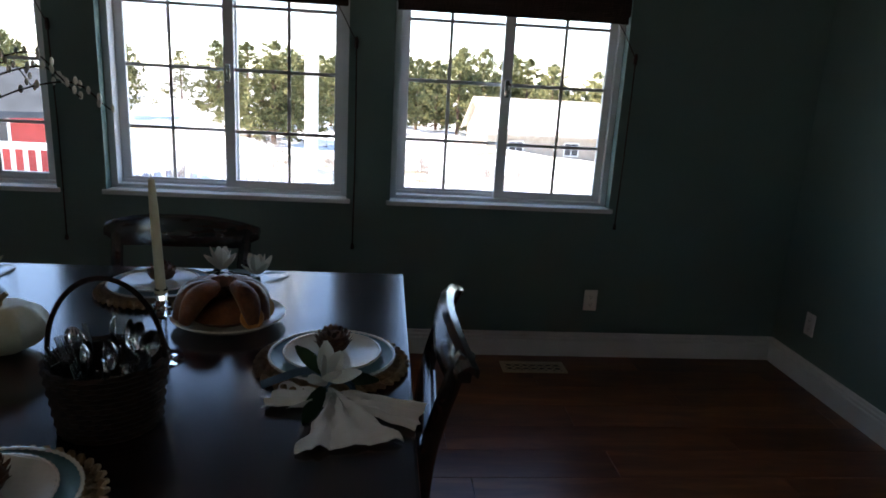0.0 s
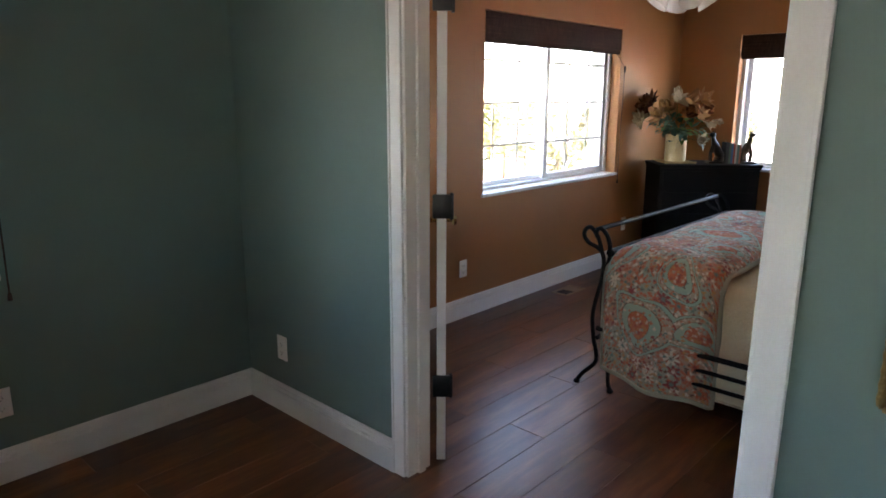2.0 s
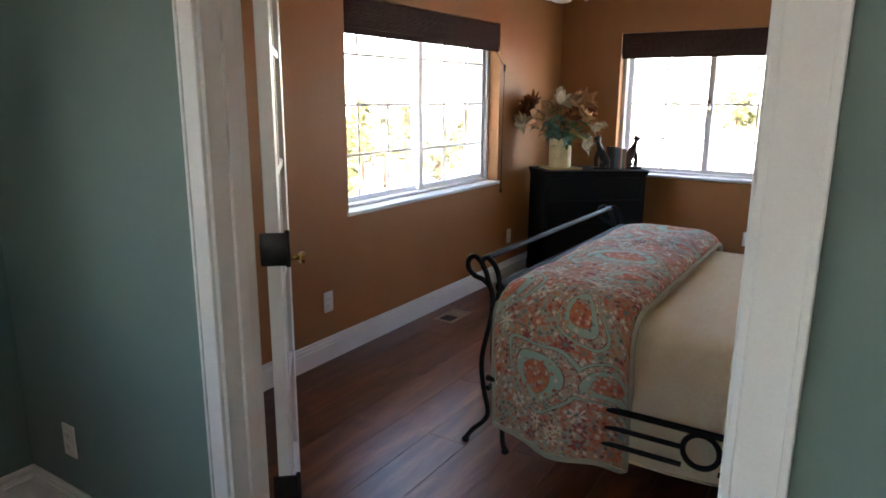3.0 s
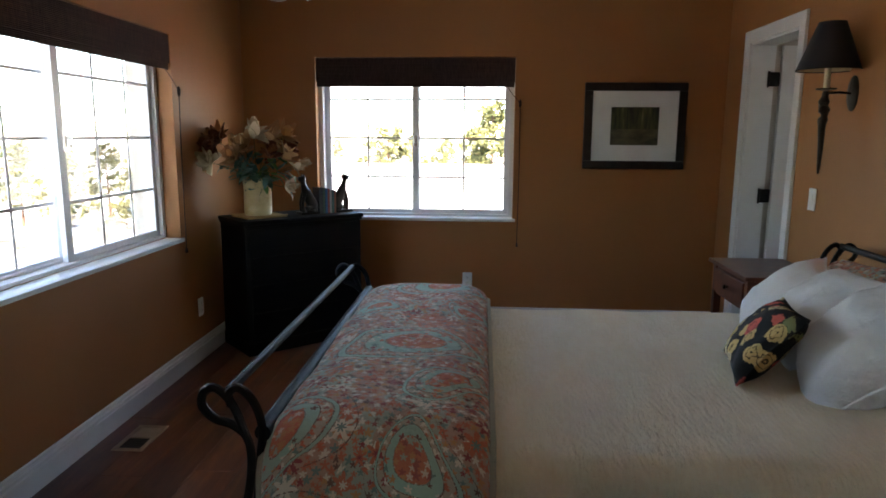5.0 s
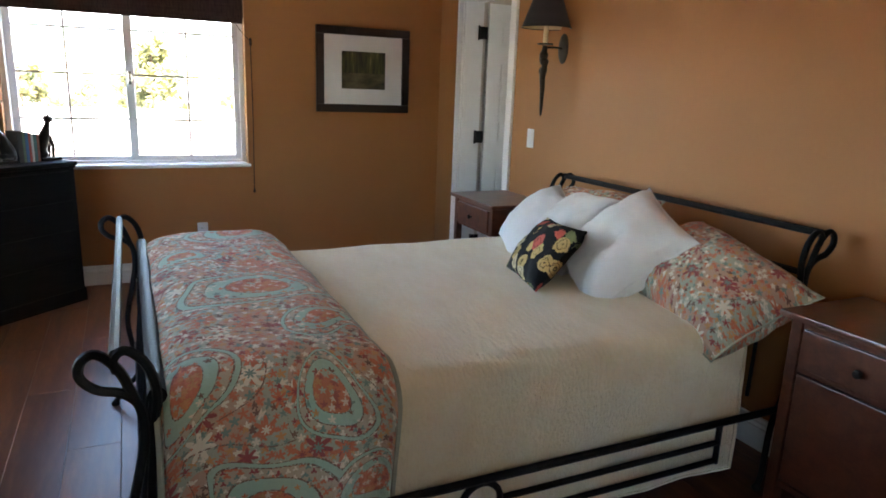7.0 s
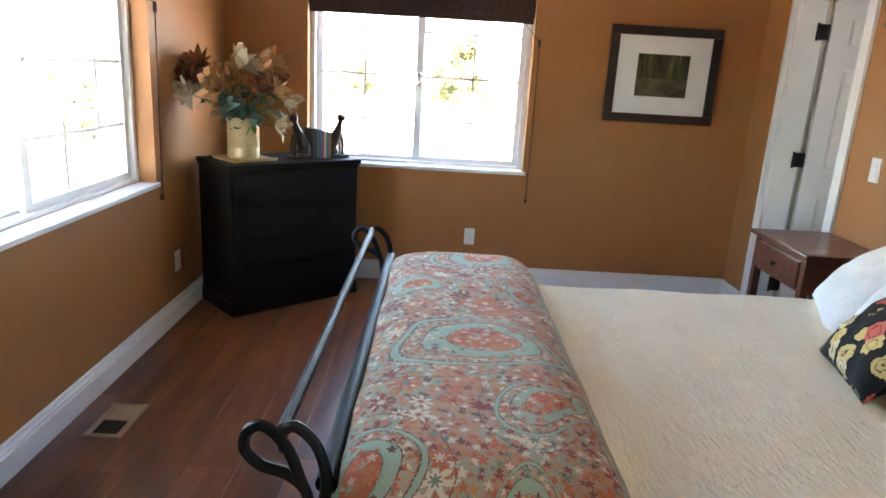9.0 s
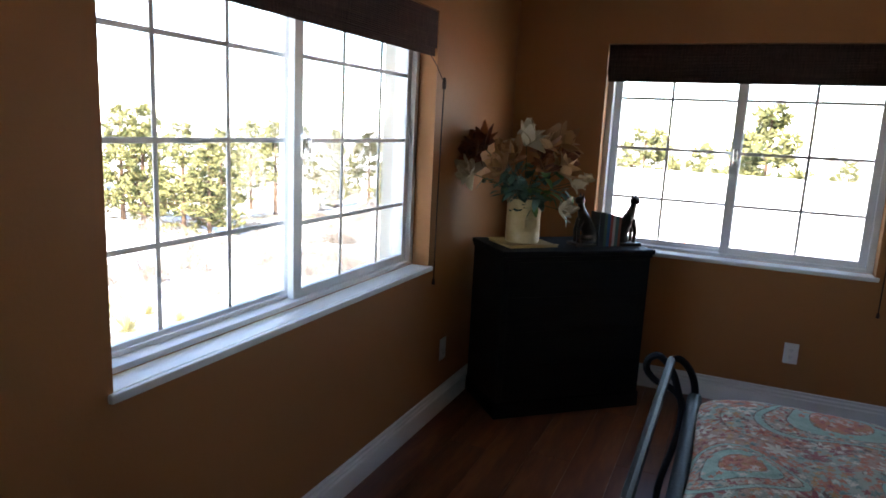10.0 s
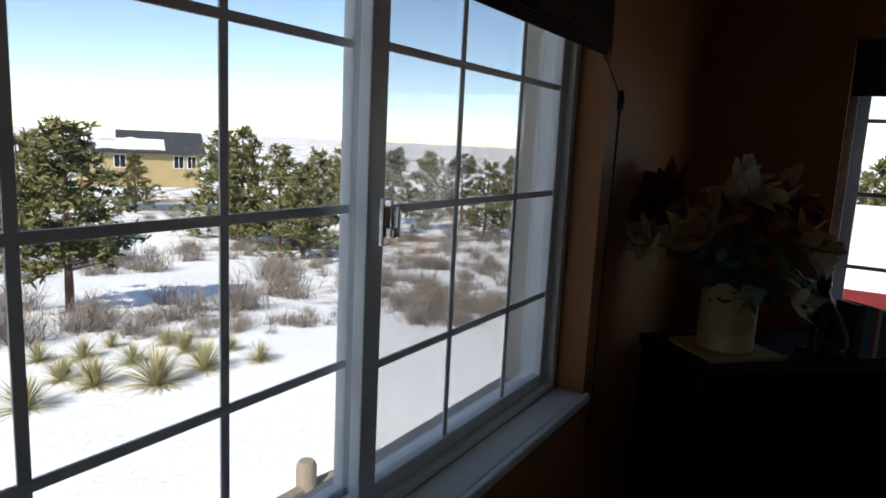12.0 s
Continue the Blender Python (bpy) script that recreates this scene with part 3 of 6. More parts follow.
structure("trim_doorway_jamb", boxes((PART_W - 0.002, DOOR_A - 0.0, 0, WEST + 0.002, DOOR_A + 0.018, DOOR_H), (PART_W - 0.002, DOOR_B - 0.018, 0, WEST + 0.002, DOOR_B, DOOR_H), (PART_W - 0.002, DOOR_A + 0.018, DOOR_H - 0.018, WEST + 0.002, DOOR_B - 0.018, DOOR_H),
          (PART_W + 0.05, DOOR_A + 0.018, 0, PART_W + 0.085, DOOR_A + 0.030, DOOR_H - 0.018), (PART_W + 0.05, DOOR_B - 0.030, 0, PART_W + 0.085, DOOR_B - 0.018, DOOR_H - 0.018), bevel=0.002), TRIM, "white painted door jamb", category="door casing")
structure("trim_hall_door", casing(DOOR2_A, DOOR2_B, DOOR2_H, SOUTH, 1, "x"), TRIM, "white moulded door casing", category="door casing")
structure("trim_hall_jamb", boxes((DOOR2_A, SOUTH - 0.152, 0, DOOR2_A + 0.018, SOUTH + 0.002, DOOR2_H), (DOOR2_B - 0.018, SOUTH - 0.152, 0, DOOR2_B, SOUTH + 0.002, DOOR2_H), (DOOR2_A + 0.018, SOUTH - 0.152, DOOR2_H - 0.018, DOOR2_B - 0.018, SOUTH + 0.002, DOOR2_H), bevel=0.002), TRIM, "white painted door jamb", category="door casing")


# ---------------------------------------------------------------- windows
def window(name, a, b, left_cols, right_cols, m, label, depth):
    """A sliding vinyl window in an opening from a to b; local x along the wall, y outwards from its inner face. depth: of the frame behind the wall's face."""
    w = tagged(new(name), label, "window", "", "structure")
    w.matrix_basis = m
    mid = (a + b) / 2
    z0, z1 = SILL + 0.012, HEAD
    d0, d1 = depth, depth + 0.108
    fr = 0.032
    part("window_frame", boxes((a, d0, z0, a + fr, d1, z1), (b - fr, d0, z0, b, d1, z1), (a + fr, d0, z0, b - fr, d1, z0 + 0.018), (a + fr, d0, z1 - fr, b - fr, d1, z1),
                               (a + fr, d0 + 0.053, z0 + 0.018, b - fr, d0 + 0.062, z0 + 0.034), bevel=0.003), VINYL, w, "white vinyl frame")
    part("window_sill", boxes((a - 0.018, -0.018, SILL - 0.014, b + 0.018, 0.0, SILL + 0.010), (a, 0.0, SILL, b, d0 + 0.002, SILL + 0.010), bevel=0.006), TRIM, w, "white painted wooden sill")
    levels = [1.11, 1.404, 1.693]
    for side, (x0, x1, cols, y0) in enumerate(((a + fr, mid + 0.028, left_cols, d0 + 0.072), (mid - 0.028, b - fr, right_cols, d0 + 0.022))):
        st = 0.038 if side else 0.03
        y1 = y0 + 0.026
        sash = part("sash", boxes((x0, y0, z0 + 0.012, x0 + st + 0.012, y1, z1 - fr), (x1 - st - (0.012 if not side else 0), y0, z0 + 0.012, x1, y1, z1 - fr),
                                  (x0 + st, y0, z0 + 0.012, x1 - st, y1, z0 + 0.014 + st), (x0 + st, y0, z1 - fr - st, x1 - st, y1, z1 - fr), bevel=0.003), VINYL, w, "white vinyl sliding sash")
        pane = part("pane", boxes((x0 + st, y0 + 0.012, z0 + 0.014 + st - 0.004, x1 - st, y0 + 0.014, z1 - fr - st + 0.004)), GLASS, sash)
        pane.visible_shadow = False
        g0, g1 = x0 + st, x1 - st
        for k in range(1, cols):
            u = a + (b - a) * (0.5 * side + 0.492 * k / cols + (0.0075 if cols == 3 and not side else 0.0))
            part("muntin", boxes((u - 0.008, y0 + 0.006, z0 + 0.014 + st, u + 0.008, y0 + 0.0105, z1 - fr - st), bevel=0.0015), VINYL, sash)
        for z in levels:
            part("muntin", boxes((g0 - 0.006, y0 + 0.0055, z - 0.008, g1, y0 + 0.011, z + 0.008), bevel=0.0015), VINYL, sash)
    if left_cols == 3:
        screen = part("insect_screen", boxes((mid + 0.02, d1 - 0.012, z0 + fr, b - fr, d1 - 0.009, z1 - fr)), SCREEN, w, "fine grey insect screen")
        screen.visible_shadow = False
    lx = mid - 0.004
    latch = part("latch", boxes((lx - 0.011, d0 - 0.004, 1.345, lx + 0.011, d0 + 0.008, 1.43), (lx - 0.006, d0 - 0.018, 1.36, lx + 0.016, d0 - 0.004, 1.378), (lx + 0.008, d0 - 0.024, 1.36, lx + 0.016, d0 - 0.006, 1.415), bevel=0.003), STEEL, w, "grey metal sash latch")
    return w


TURN_E = Matrix.Rotation(radians(-90), 4, "Z")
window("window_1", *WIN_N, 3, 3, Matrix.Translation((0, NORTH, 0)), "wide white vinyl sliding window with muntins", 0.088)
window("window_2", -WIN_E[1], -WIN_E[0], 2, 2, Matrix.Translation((EAST, 0, 0)) @ TURN_E, "white vinyl sliding window with muntins", 0.088)
for k, (a, b) in enumerate(WIN_D):
    window("window_%d" % (k + 3), a, b, 2, 2, Matrix.Translation((0, NORTH, 0)), "white vinyl sliding window with muntins in the dining room", 0.06)
# unseen west window, added along with that wall's opening for more daylight
window("window_6", -1.6, 0.2, 2, 2, Matrix.Translation((DIN_W, 0, 0)) @ Matrix.Rotation(radians(90), 4, "Z"), "white vinyl sliding window with muntins", 0.06)


# ---------------------------------------------------------------- doors between the rooms
def hinge(parent, m):
    """A black butt hinge: leaf and knuckle."""
    bm = boxes((-0.002, -0.036, -0.045, 0.003, 0.036, 0.045), bevel=0.006)
    add(bm, lathe([(0, -0.052), (0.006, -0.05), (0.0075, -0.045), (0.0075, 0.045), (0.006, 0.05), (0, 0.052)], 10), Matrix.Translation((0.006, -0.036, 0)))
    return part("hinge", bm, BLACKHINGE, parent, "black metal hinge", True, m)


LEAF = 0.555
french = thing("french_door", pose(WEST + 0.062, 2.302, 0.012, 0, 0, 43.2), "white glazed french door leaf standing open into the bedroom", "door")
st, th, top = 0.10, -0.036, 2.015
part("stile", boxes((0, 0, 0, st, -th, top), bevel=0.003), TRIM, french)
part("stile", boxes((LEAF - st, 0, 0, LEAF, -th, top), bevel=0.003), TRIM, french)
part("rail", boxes((st, 0, 0, LEAF - st, -th, 0.23), bevel=0.003), TRIM, french)
part("rail", boxes((st, 0, top - 0.11, LEAF - st, -th, top), bevel=0.003), TRIM, french)
for k in range(1, 5):
    z = 0.23 + (top - 0.34) * k / 5
    part("muntin", boxes((st, 0.004, z - 0.013, LEAF - st, -th - 0.004, z + 0.013), bevel=0.006), TRIM, french)
part("muntin", boxes((LEAF / 2 - 0.013, 0.006, 0.23, LEAF / 2 + 0.013, -th - 0.006, top - 0.11), bevel=0.006), TRIM, french)
for i in range(2):
    for k in range(5):
        x0, x1 = (st, LEAF / 2 - 0.013) if i == 0 else (LEAF / 2 + 0.013, LEAF - st)
        z0, z1 = 0.23 + (top - 0.34) * k / 5, 0.23 + (top - 0.34) * (k + 1) / 5
        pane = part("pane", boxes((x0 - 0.003, -th / 2 - 0.001, z0 + 0.01, x1 + 0.003, -th / 2 + 0.001, z1 - 0.01)), GLASS, french)
        pane.visible_shadow = False
for sgn in (1, -1):
    kb = lathe([(0, 0.0), (0.026, 0.0), (0.026, 0.004), (0.009, 0.008), (0.008, 0.024), (0.018, 0.03), (0.024, 0.04), (0.020, 0.052), (0, 0.056)], 16)
    part("knob", kb, BRASS, french, "polished brass knob", True, pose(LEAF - 0.055, -th if sgn > 0 else 0, 0.90, -90 * sgn, 0, 0))
hall = thing("panel_door", pose(DOOR2_B + 0.018, SOUTH - 0.197, 0.012, 0, 0, -90), "white six panel door standing open into the hall", "door")
w2, t2 = 0.64, 0.034
body = boxes((0, -t2 + 0.012, 0, w2, -0.012, 2.0))
for x0, x1 in ((0, 0.105), (w2 / 2 - 0.05, w2 / 2 + 0.05), (w2 - 0.105, w2)):
    add(body, boxes((x0, -t2, 0, x1, 0, 2.0), bevel=0.004))
for z0, z1 in ((0, 0.24), (0.82, 0.97), (1.60, 1.70), (1.89, 2.0)):
    add(body, boxes((0.1, -t2 + 0.0005, z0, w2 - 0.1, -0.0005, z1), bevel=0.004))
part("leaf", body, TRIM, hall)
for x0, x1 in ((0.125, w2 / 2 - 0.07), (w2 / 2 + 0.07, w2 - 0.125)):
    for z0, z1 in ((0.26, 0.80), (0.99, 1.58), (1.72, 1.87)):
        part("panel", boxes((x0, -t2 + 0.003, z0, x1, -0.003, z1), bevel=0.014), TRIM, hall)
for z in (0.24, 1.045, 1.80):
    hinge(hall, hall.matrix_basis.inverted() @ pose(DOOR2_B - 0.0185, SOUTH - 0.15, z, 0, 0, 180))
for z in (0.325, 1.045, 1.78):
    hinge(french, pose(-0.0035, 0.016, z, 0, 0, 0))

# ---------------------------------------------------------------- bed
BX0, BX1, HEADY, FOOTY = 3.74, 5.24, 0.06, 2.20
BEDTOP = 0.655
bed = thing("iron_bed", pose(0, 0, 0), "black wrought iron sleigh bed with scrolled ends", "bed")


def scroll_end(x, y, out, high, sgn):
    """One curled post: an outer S that ends in a loop and an inner one that crosses it. out: which way the scroll rolls in y; sgn: bed's outer side in x."""
    o = out
    a = smooth_path([(x, y + o * 0.118, 0.012), (x, y + o * 0.085, 0.06), (x, y + o * 0.012, 0.15), (x, y + o * 0.035, 0.27), (x, y + o * 0.045, 0.40), (x, y + o * 0.005, high - 0.24), (x, y + o * 0.005, high - 0.14), (x, y + o * 0.04, high - 0.10),
                     (x, y + o * 0.085, high - 0.085), (x, y + o * 0.115, high - 0.055), (x, y + o * 0.113, high - 0.022), (x, y + o * 0.088, high - 0.005), (x, y + o * 0.06, high - 0.022), (x, y + o * 0.035, high - 0.06), (x, y + o * 0.012, high - 0.125)], 5)
    b = smooth_path([(x, y - o * 0.075, 0.012), (x, y - o * 0.06, 0.06), (x, y - o * 0.05, 0.25), (x, y - o * 0.005, 0.42), (x, y - o * 0.02, high - 0.20), (x, y - o * 0.03, high - 0.11), (x, y - o * 0.012, high - 0.04), (x, y + o * 0.025, high - 0.004), (x, y + o * 0.05, high - 0.02), (x, y + o * 0.045, high - 0.05)], 5)
    part("post", tube(a, 0.011, 8), IRON, bed, "", True)
    part("post", tube(b, 0.011, 8), IRON, bed, "", True)
    part("foot", lathe([(0, 0), (0.016, 0.0), (0.018, 0.008), (0.012, 0.018), (0, 0.022)], 10), IRON, bed, "", True, pose(x, y + o * 0.118, 0))
    part("foot", lathe([(0, 0), (0.016, 0.0), (0.018, 0.008), (0.012, 0.018), (0, 0.022)], 10), IRON, bed, "", True, pose(x, y - o * 0.075, 0))


for x, sgn in ((BX0 - 0.01, -1), (BX1 + 0.02, 1)):
    scroll_end(x, FOOTY + 0.015, 1, 0.833, sgn)
    scroll_end(x, HEADY + 0.06, -1, 0.965, sgn)
part("top_rail", tube([(BX0 - 0.01, FOOTY + 0.062, 0.822), (BX1 + 0.02, FOOTY + 0.062, 0.822)], 0.0125, 8), IRON, bed, "", True)
part("top_rail", tube([(BX0 - 0.01, FOOTY - 0.015, 0.715), (BX1 + 0.02, FOOTY - 0.015, 0.715)], 0.021, 10), IRON, bed, "", True)
part("bottom_rail", tube([(BX0 - 0.01, FOOTY + 0.03, 0.27), (BX1 + 0.02, FOOTY + 0.03, 0.27)], 0.012, 8), IRON, bed, "", True)
part("top_rail", tube([(BX0 - 0.01, HEADY + 0.005, 0.955), (BX1 + 0.02, HEADY + 0.005, 0.955)], 0.014, 8), IRON, bed, "", True)
part("bottom_rail", tube([(BX0 - 0.01, HEADY + 0.07, 0.82), (BX1 + 0.02, HEADY + 0.07, 0.82)], 0.012, 8), IRON, bed, "", True)
for k in range(9):
    x = BX0 + 0.13 + k * (BX1 - BX0 - 0.26) / 8
    part("spindle", tube(smooth_path([(x, FOOTY + 0.03, 0.27), (x, FOOTY + 0.015, 0.45), (x, FOOTY - 0.03, 0.70)], 4), 0.007, 6), IRON, bed, "", True)
    part("spindle", tube([(x, HEADY + 0.08, 0.3), (x, HEADY + 0.07, 0.82)], 0.007, 6), IRON, bed, "", True)
for x in (BX0 - 0.035, BX1 + 0.045):
    for z, r in ((0.33, 0.013), (0.258, 0.010), (0.19, 0.010)):
        if r > 0.012:
            part("side_rail", tube([(x, FOOTY + 0.02, z), (x, HEADY + 0.09, z)], r, 8), IRON, bed, "", True)
        else:
            for y0, y1 in ((FOOTY - 0.10, 1.433), (1.307, 0.46)):
                part("side_rail", tube([(x, y0, z), (x, y1 if z > 0.2 else y1 - 0.0, z)], r, 8), IRON, bed, "", True)
    part("ring", tube([(x, 1.37 + 0.062 * math.cos(a), 0.258 + 0.062 * math.sin(a)) for a in [2 * math.pi * k / 24 for k in range(24)]], 0.010, 8, True), IRON, bed, "", True)
    for y in (FOOTY - 0.10, 0.46):
        part("strut", tube([(x, y, 0.18), (x, y, 0.33)], 0.010, 8), IRON, bed, "", True)


def soft_box(x0, y0, z0, x1, y1, z1, r, cuts=(10, 14, 3), wave=0.004, seed=0, freq=3.0):
    """A padded block with round edges and an uneven surface."""
    bm = bmesh.new()
    nx, ny, nz = cuts
    geo = bmesh.ops.create_cube(bm, size=1.0)
    for axis, k in enumerate(cuts):
        edges = [e for e in bm.edges if abs((e.verts[0].co - e.verts[1].co)[axis]) > 1e-6 and abs((e.verts[0].co - e.verts[1].co).length - abs((e.verts[0].co - e.verts[1].co)[axis])) < 1e-6]
        bmesh.ops.subdivide_edges(bm, edges=edges, cuts=k, use_grid_fill=True)
    half = Vector(((x1 - x0) / 2, (y1 - y0) / 2, (z1 - z0) / 2))
    mid = Vector(((x0 + x1) / 2, (y0 + y1) / 2, (z0 + z1) / 2))
    for v in bm.verts:
        p = Vector((v.co.x * 2 * half.x, v.co.y * 2 * half.y, v.co.z * 2 * half.z))
        core = Vector([max(-h + r, min(h - r, c)) for h, c in zip(half, p)])
        d = p - core
        if d.length > 1e-6:
            p = core + d.normalized() * r
        n = noise.noise_vector((p + mid) * freq + Vector((seed, seed * 2, 0)))
        v.co = mid + p + n * wave
    return bm


mattress = one_mesh("mattress", soft_box(BX0 + 0.03, 0.30, 0.20, BX1 - 0.01, FOOTY - 0.06, BEDTOP - 0.008, 0.05), GREYSHEET, pose(0, 0, 0), "pale quilted mattress on the iron bed frame", "mattress", smooth=True)


def drape(x0, x1, y0, y1, top, hem0, hem1, nx, ny, lift, fold, seed, rc=0.07, out=0.004, sag=None):
    """A cloth over the bed: flat on top, rolling over rounded edges at x0 and x1, hanging to hem0 and hem1. lift(u, v) adds to the height; fold: depth of the hanging folds."""
    arc = math.pi / 2 * rc
    run_a, run_b, flat = top - rc - hem0, top - rc - hem1, x1 - x0 - 2 * rc
    total = run_a + run_b + flat + 2 * arc
    bm = bmesh.new()
    grid, flat_at = [], {}
    for j in range(ny + 1):
        v = j / ny
        y = y0 + (y1 - y0) * v
        row = []
        for i in range(nx + 1):
            s = total * i / nx
            wob = noise.noise(Vector((s * 4.0, y * 4.0, seed))) * 0.007 + noise.noise(Vector((s * 13.0, y * 13.0, seed + 5))) * 0.003
            mid_s = s - run_a - arc
            u = min(1.0, max(0.0, mid_s / flat))
            if s < run_a or s > total - run_b:
                drop = (run_a - s) if s < run_a else (s - (total - run_b))
                sgn = -1 if s < run_a else 1
                k = min(1.0, drop / 0.22)
                f = fold * k * (math.sin(y * 17 + seed + sgn) * 0.45 + 1.2 * noise.noise(Vector((y * 4.5, seed + sgn, drop * 1.4))))
                base = (x0 if sgn < 0 else x1)
                swell = lift(u, v) * (1 - 0.45 * min(1, drop / 0.5))
                hem = sag(v) if sag and sgn < 0 else 0.0
                yy = y + (0.02 * k * noise.noise(Vector((y * 3, drop * 2, seed + 4))))
                p = Vector((base + sgn * (out + swell + wob + f), yy, top - rc - drop * (1 + hem)))
            elif mid_s < 0 or mid_s > flat:
                sgn = -1 if mid_s < 0 else 1
                a = (-mid_s if mid_s < 0 else mid_s - flat) / rc
                rad = rc + lift(u, v) + wob + out
                cx = x0 + rc if sgn < 0 else x1 - rc
                p = Vector((cx + sgn * rad * math.sin(a), y, top - rc + rad * math.cos(a)))
            else:
                p = Vector((x0 + rc + mid_s, y, top + lift(u, v) + wob + out))
            row.append(bm.verts.new(p))
            flat_at[row[-1]] = (s, y)
        grid.append(row)
    mi, mj = nx // 2, ny // 2
    for j in range(ny + 1):
        for i in list(range(mi + 1, nx + 1)) + list(range(mi - 1, -1, -1)):
            k = i - 1 if i > mi else i + 1
            s = flat_at[grid[j][k]][0] + (1 if i > mi else -1) * (grid[j][i].co - grid[j][k].co).length
            flat_at[grid[j][i]] = (s, flat_at[grid[j][i]][1])
    for i in range(nx + 1):
        for j in list(range(mj + 1, ny + 1)) + list(range(mj - 1, -1, -1)):
            k = j - 1 if j > mj else j + 1
            t = flat_at[grid[k][i]][1] + (1 if j > mj else -1) * (grid[j][i].co - grid[k][i].co).length
            flat_at[grid[j][i]] = (flat_at[grid[j][i]][0], t)
    rim = [v.co.copy() for v in grid[0] + [r[-1] for r in grid[1:]] + grid[-1][-2::-1] + [r[0] for r in grid[-2:0:-1]]]
    uv = bm.loops.layers.uv.new("flat")
    for j in range(ny):
        for i in range(nx):
            f = bm.faces.new((grid[j][i], grid[j][i + 1], grid[j + 1][i + 1], grid[j + 1][i]))
            for c in f.loops:
                c[uv].uv = flat_at[c.vert]
    bmesh.ops.recalc_face_normals(bm, faces=bm.faces)
    if bm.faces[len(bm.faces) // 2].normal.z < 0:
        bmesh.ops.reverse_faces(bm, faces=bm.faces)
    return bm, rim


def bed_cloth(name, draped, mat, label, category, thick, hem):
    """A draped sheet with its thickness and its stitched hem."""
    t = thing(name, pose(0, 0, 0), label, category)
    ob = part("cloth", draped[0], mat, t, "", True)
    part("hem", tube(draped[1], hem, 6, True), mat, t, "", True)
    md = ob.modifiers.new("thickness", "SOLIDIFY")
    md.thickness, md.offset = thick, -1.0


bed_cloth("coverlet", drape(BX0 - 0.005, BX1, 0.36, 2.13, BEDTOP, 0.13, 0.14, 110, 100, lambda u, v: 0.003 * noise.noise(Vector((u * 9, v * 7, 1.0))), 0.012, 3), COVER, "cream textured coverlet draped over the mattress", "bedspread", 0.008, 0.0055)


def puff(u, v):
    """The folded duvet's swell across its width."""
    e = max(0.0, 1 - abs(2 * v - 1) ** 3.2)
    return 0.018 + 0.075 * math.sqrt(e) + 0.012 * noise.noise(Vector((u * 6, v * 3, 2.0)))


bed_cloth("duvet", drape(BX0 - 0.012, BX1 + 0.0, 1.63, 2.185, BEDTOP + 0.012, 0.13, 0.22, 130, 56, puff, 0.03, 8, 0.075, 0.008, lambda v: 0.10 * (1 - v) - 0.02), PAISLEY, "folded paisley duvet in coral and mint on the bed", "duvet", 0.022, 0.012)


def pillow_mesh(w, h, t, seed, n=22):
    """A stuffed cushion in its own plane: x across, y up, z thick, with drawn-in edges and sharp corners."""
    bm = bmesh.new()
    uv = bm.loops.layers.uv.new("flat")
    sheets = []
    for side in (1, -1):
        grid = []
        for j in range(n + 1):
            row = []
            for i in range(n + 1):
                u, v = 2 * i / n - 1, 2 * j / n - 1
                pin = 1 - 0.07 * (1 - abs(v) ** 2) * abs(u) ** 3
                pin2 = 1 - 0.07 * (1 - abs(u) ** 2) * abs(v) ** 3
                bulge = max(0, (1 - u * u)) ** 0.46 * max(0, (1 - v * v)) ** 0.46
                crease = noise.noise(Vector((u * 2.2 + seed, v * 2.2, seed))) * 0.20 + noise.noise(Vector((u * 6 + seed, v * 6, seed))) * 0.07
                z = side * t / 2 * bulge * (1 + crease) + side * 0.001
                row.append(bm.verts.new((u * pin * w / 2, v * pin2 * h / 2, z + 0.01 * noise.noise(Vector((u * 1.5, v * 1.5, seed + 3))))))
            grid.append(row)
        sheets.append(grid)
        for j in range(n):
            for i in range(n):
                f = (grid[j][i], grid[j][i + 1], grid[j + 1][i + 1], grid[j + 1][i])
                f = bm.faces.new(f if side > 0 else f[::-1])
                for c in f.loops:
                    c[uv].uv = (c.vert.co.x + seed, c.vert.co.y)
    bmesh.ops.remove_doubles(bm, verts=bm.verts, dist=0.0025)
    return bm


def pillow(name, size, at, turn, mat, label, seed, group="cushions on the bed"):
    p = thing(name, pose(*at, *turn), label, "pillow", group)
    part("cushion", pillow_mesh(*size, seed), mat, p, "", True)
    w, h, t = size
    edge = []
    for k in range(56):
        a = k / 14
        s, f = int(a), a - int(a)
        u, v = [(-1 + 2 * f, -1), (1, -1 + 2 * f), (1 - 2 * f, 1), (-1, 1 - 2 * f)][s]
        pin, pin2 = 1 - 0.07 * (1 - abs(v) ** 2) * abs(u) ** 3, 1 - 0.07 * (1 - abs(u) ** 2) * abs(v) ** 3
        edge.append((u * pin * w / 2, v * pin2 * h / 2, 0.01 * noise.noise(Vector((u * 1.5, v * 1.5, seed + 3)))))
    part("piping", tube(edge, 0.004, 6, True), mat, p, "", True)
    return p


pillow("patterned_sham", (0.66, 0.42, 0.32), (3.96, 0.33, 0.735), (30, 10, 170), SHAM, "paisley printed pillow sham leaning on the headboard", 4)
pillow("patterned_sham", (0.70, 0.46, 0.24), (4.82, 0.25, 0.765), (44, -3, 182), SHAM, "paisley printed pillow sham behind the white pillows", 7)
pillow("white_pillow", (0.50, 0.48, 0.25), (4.29, 0.46, 0.795), (42, 14, 160), SHEET, "white cotton pillow with a gathered front", 2)
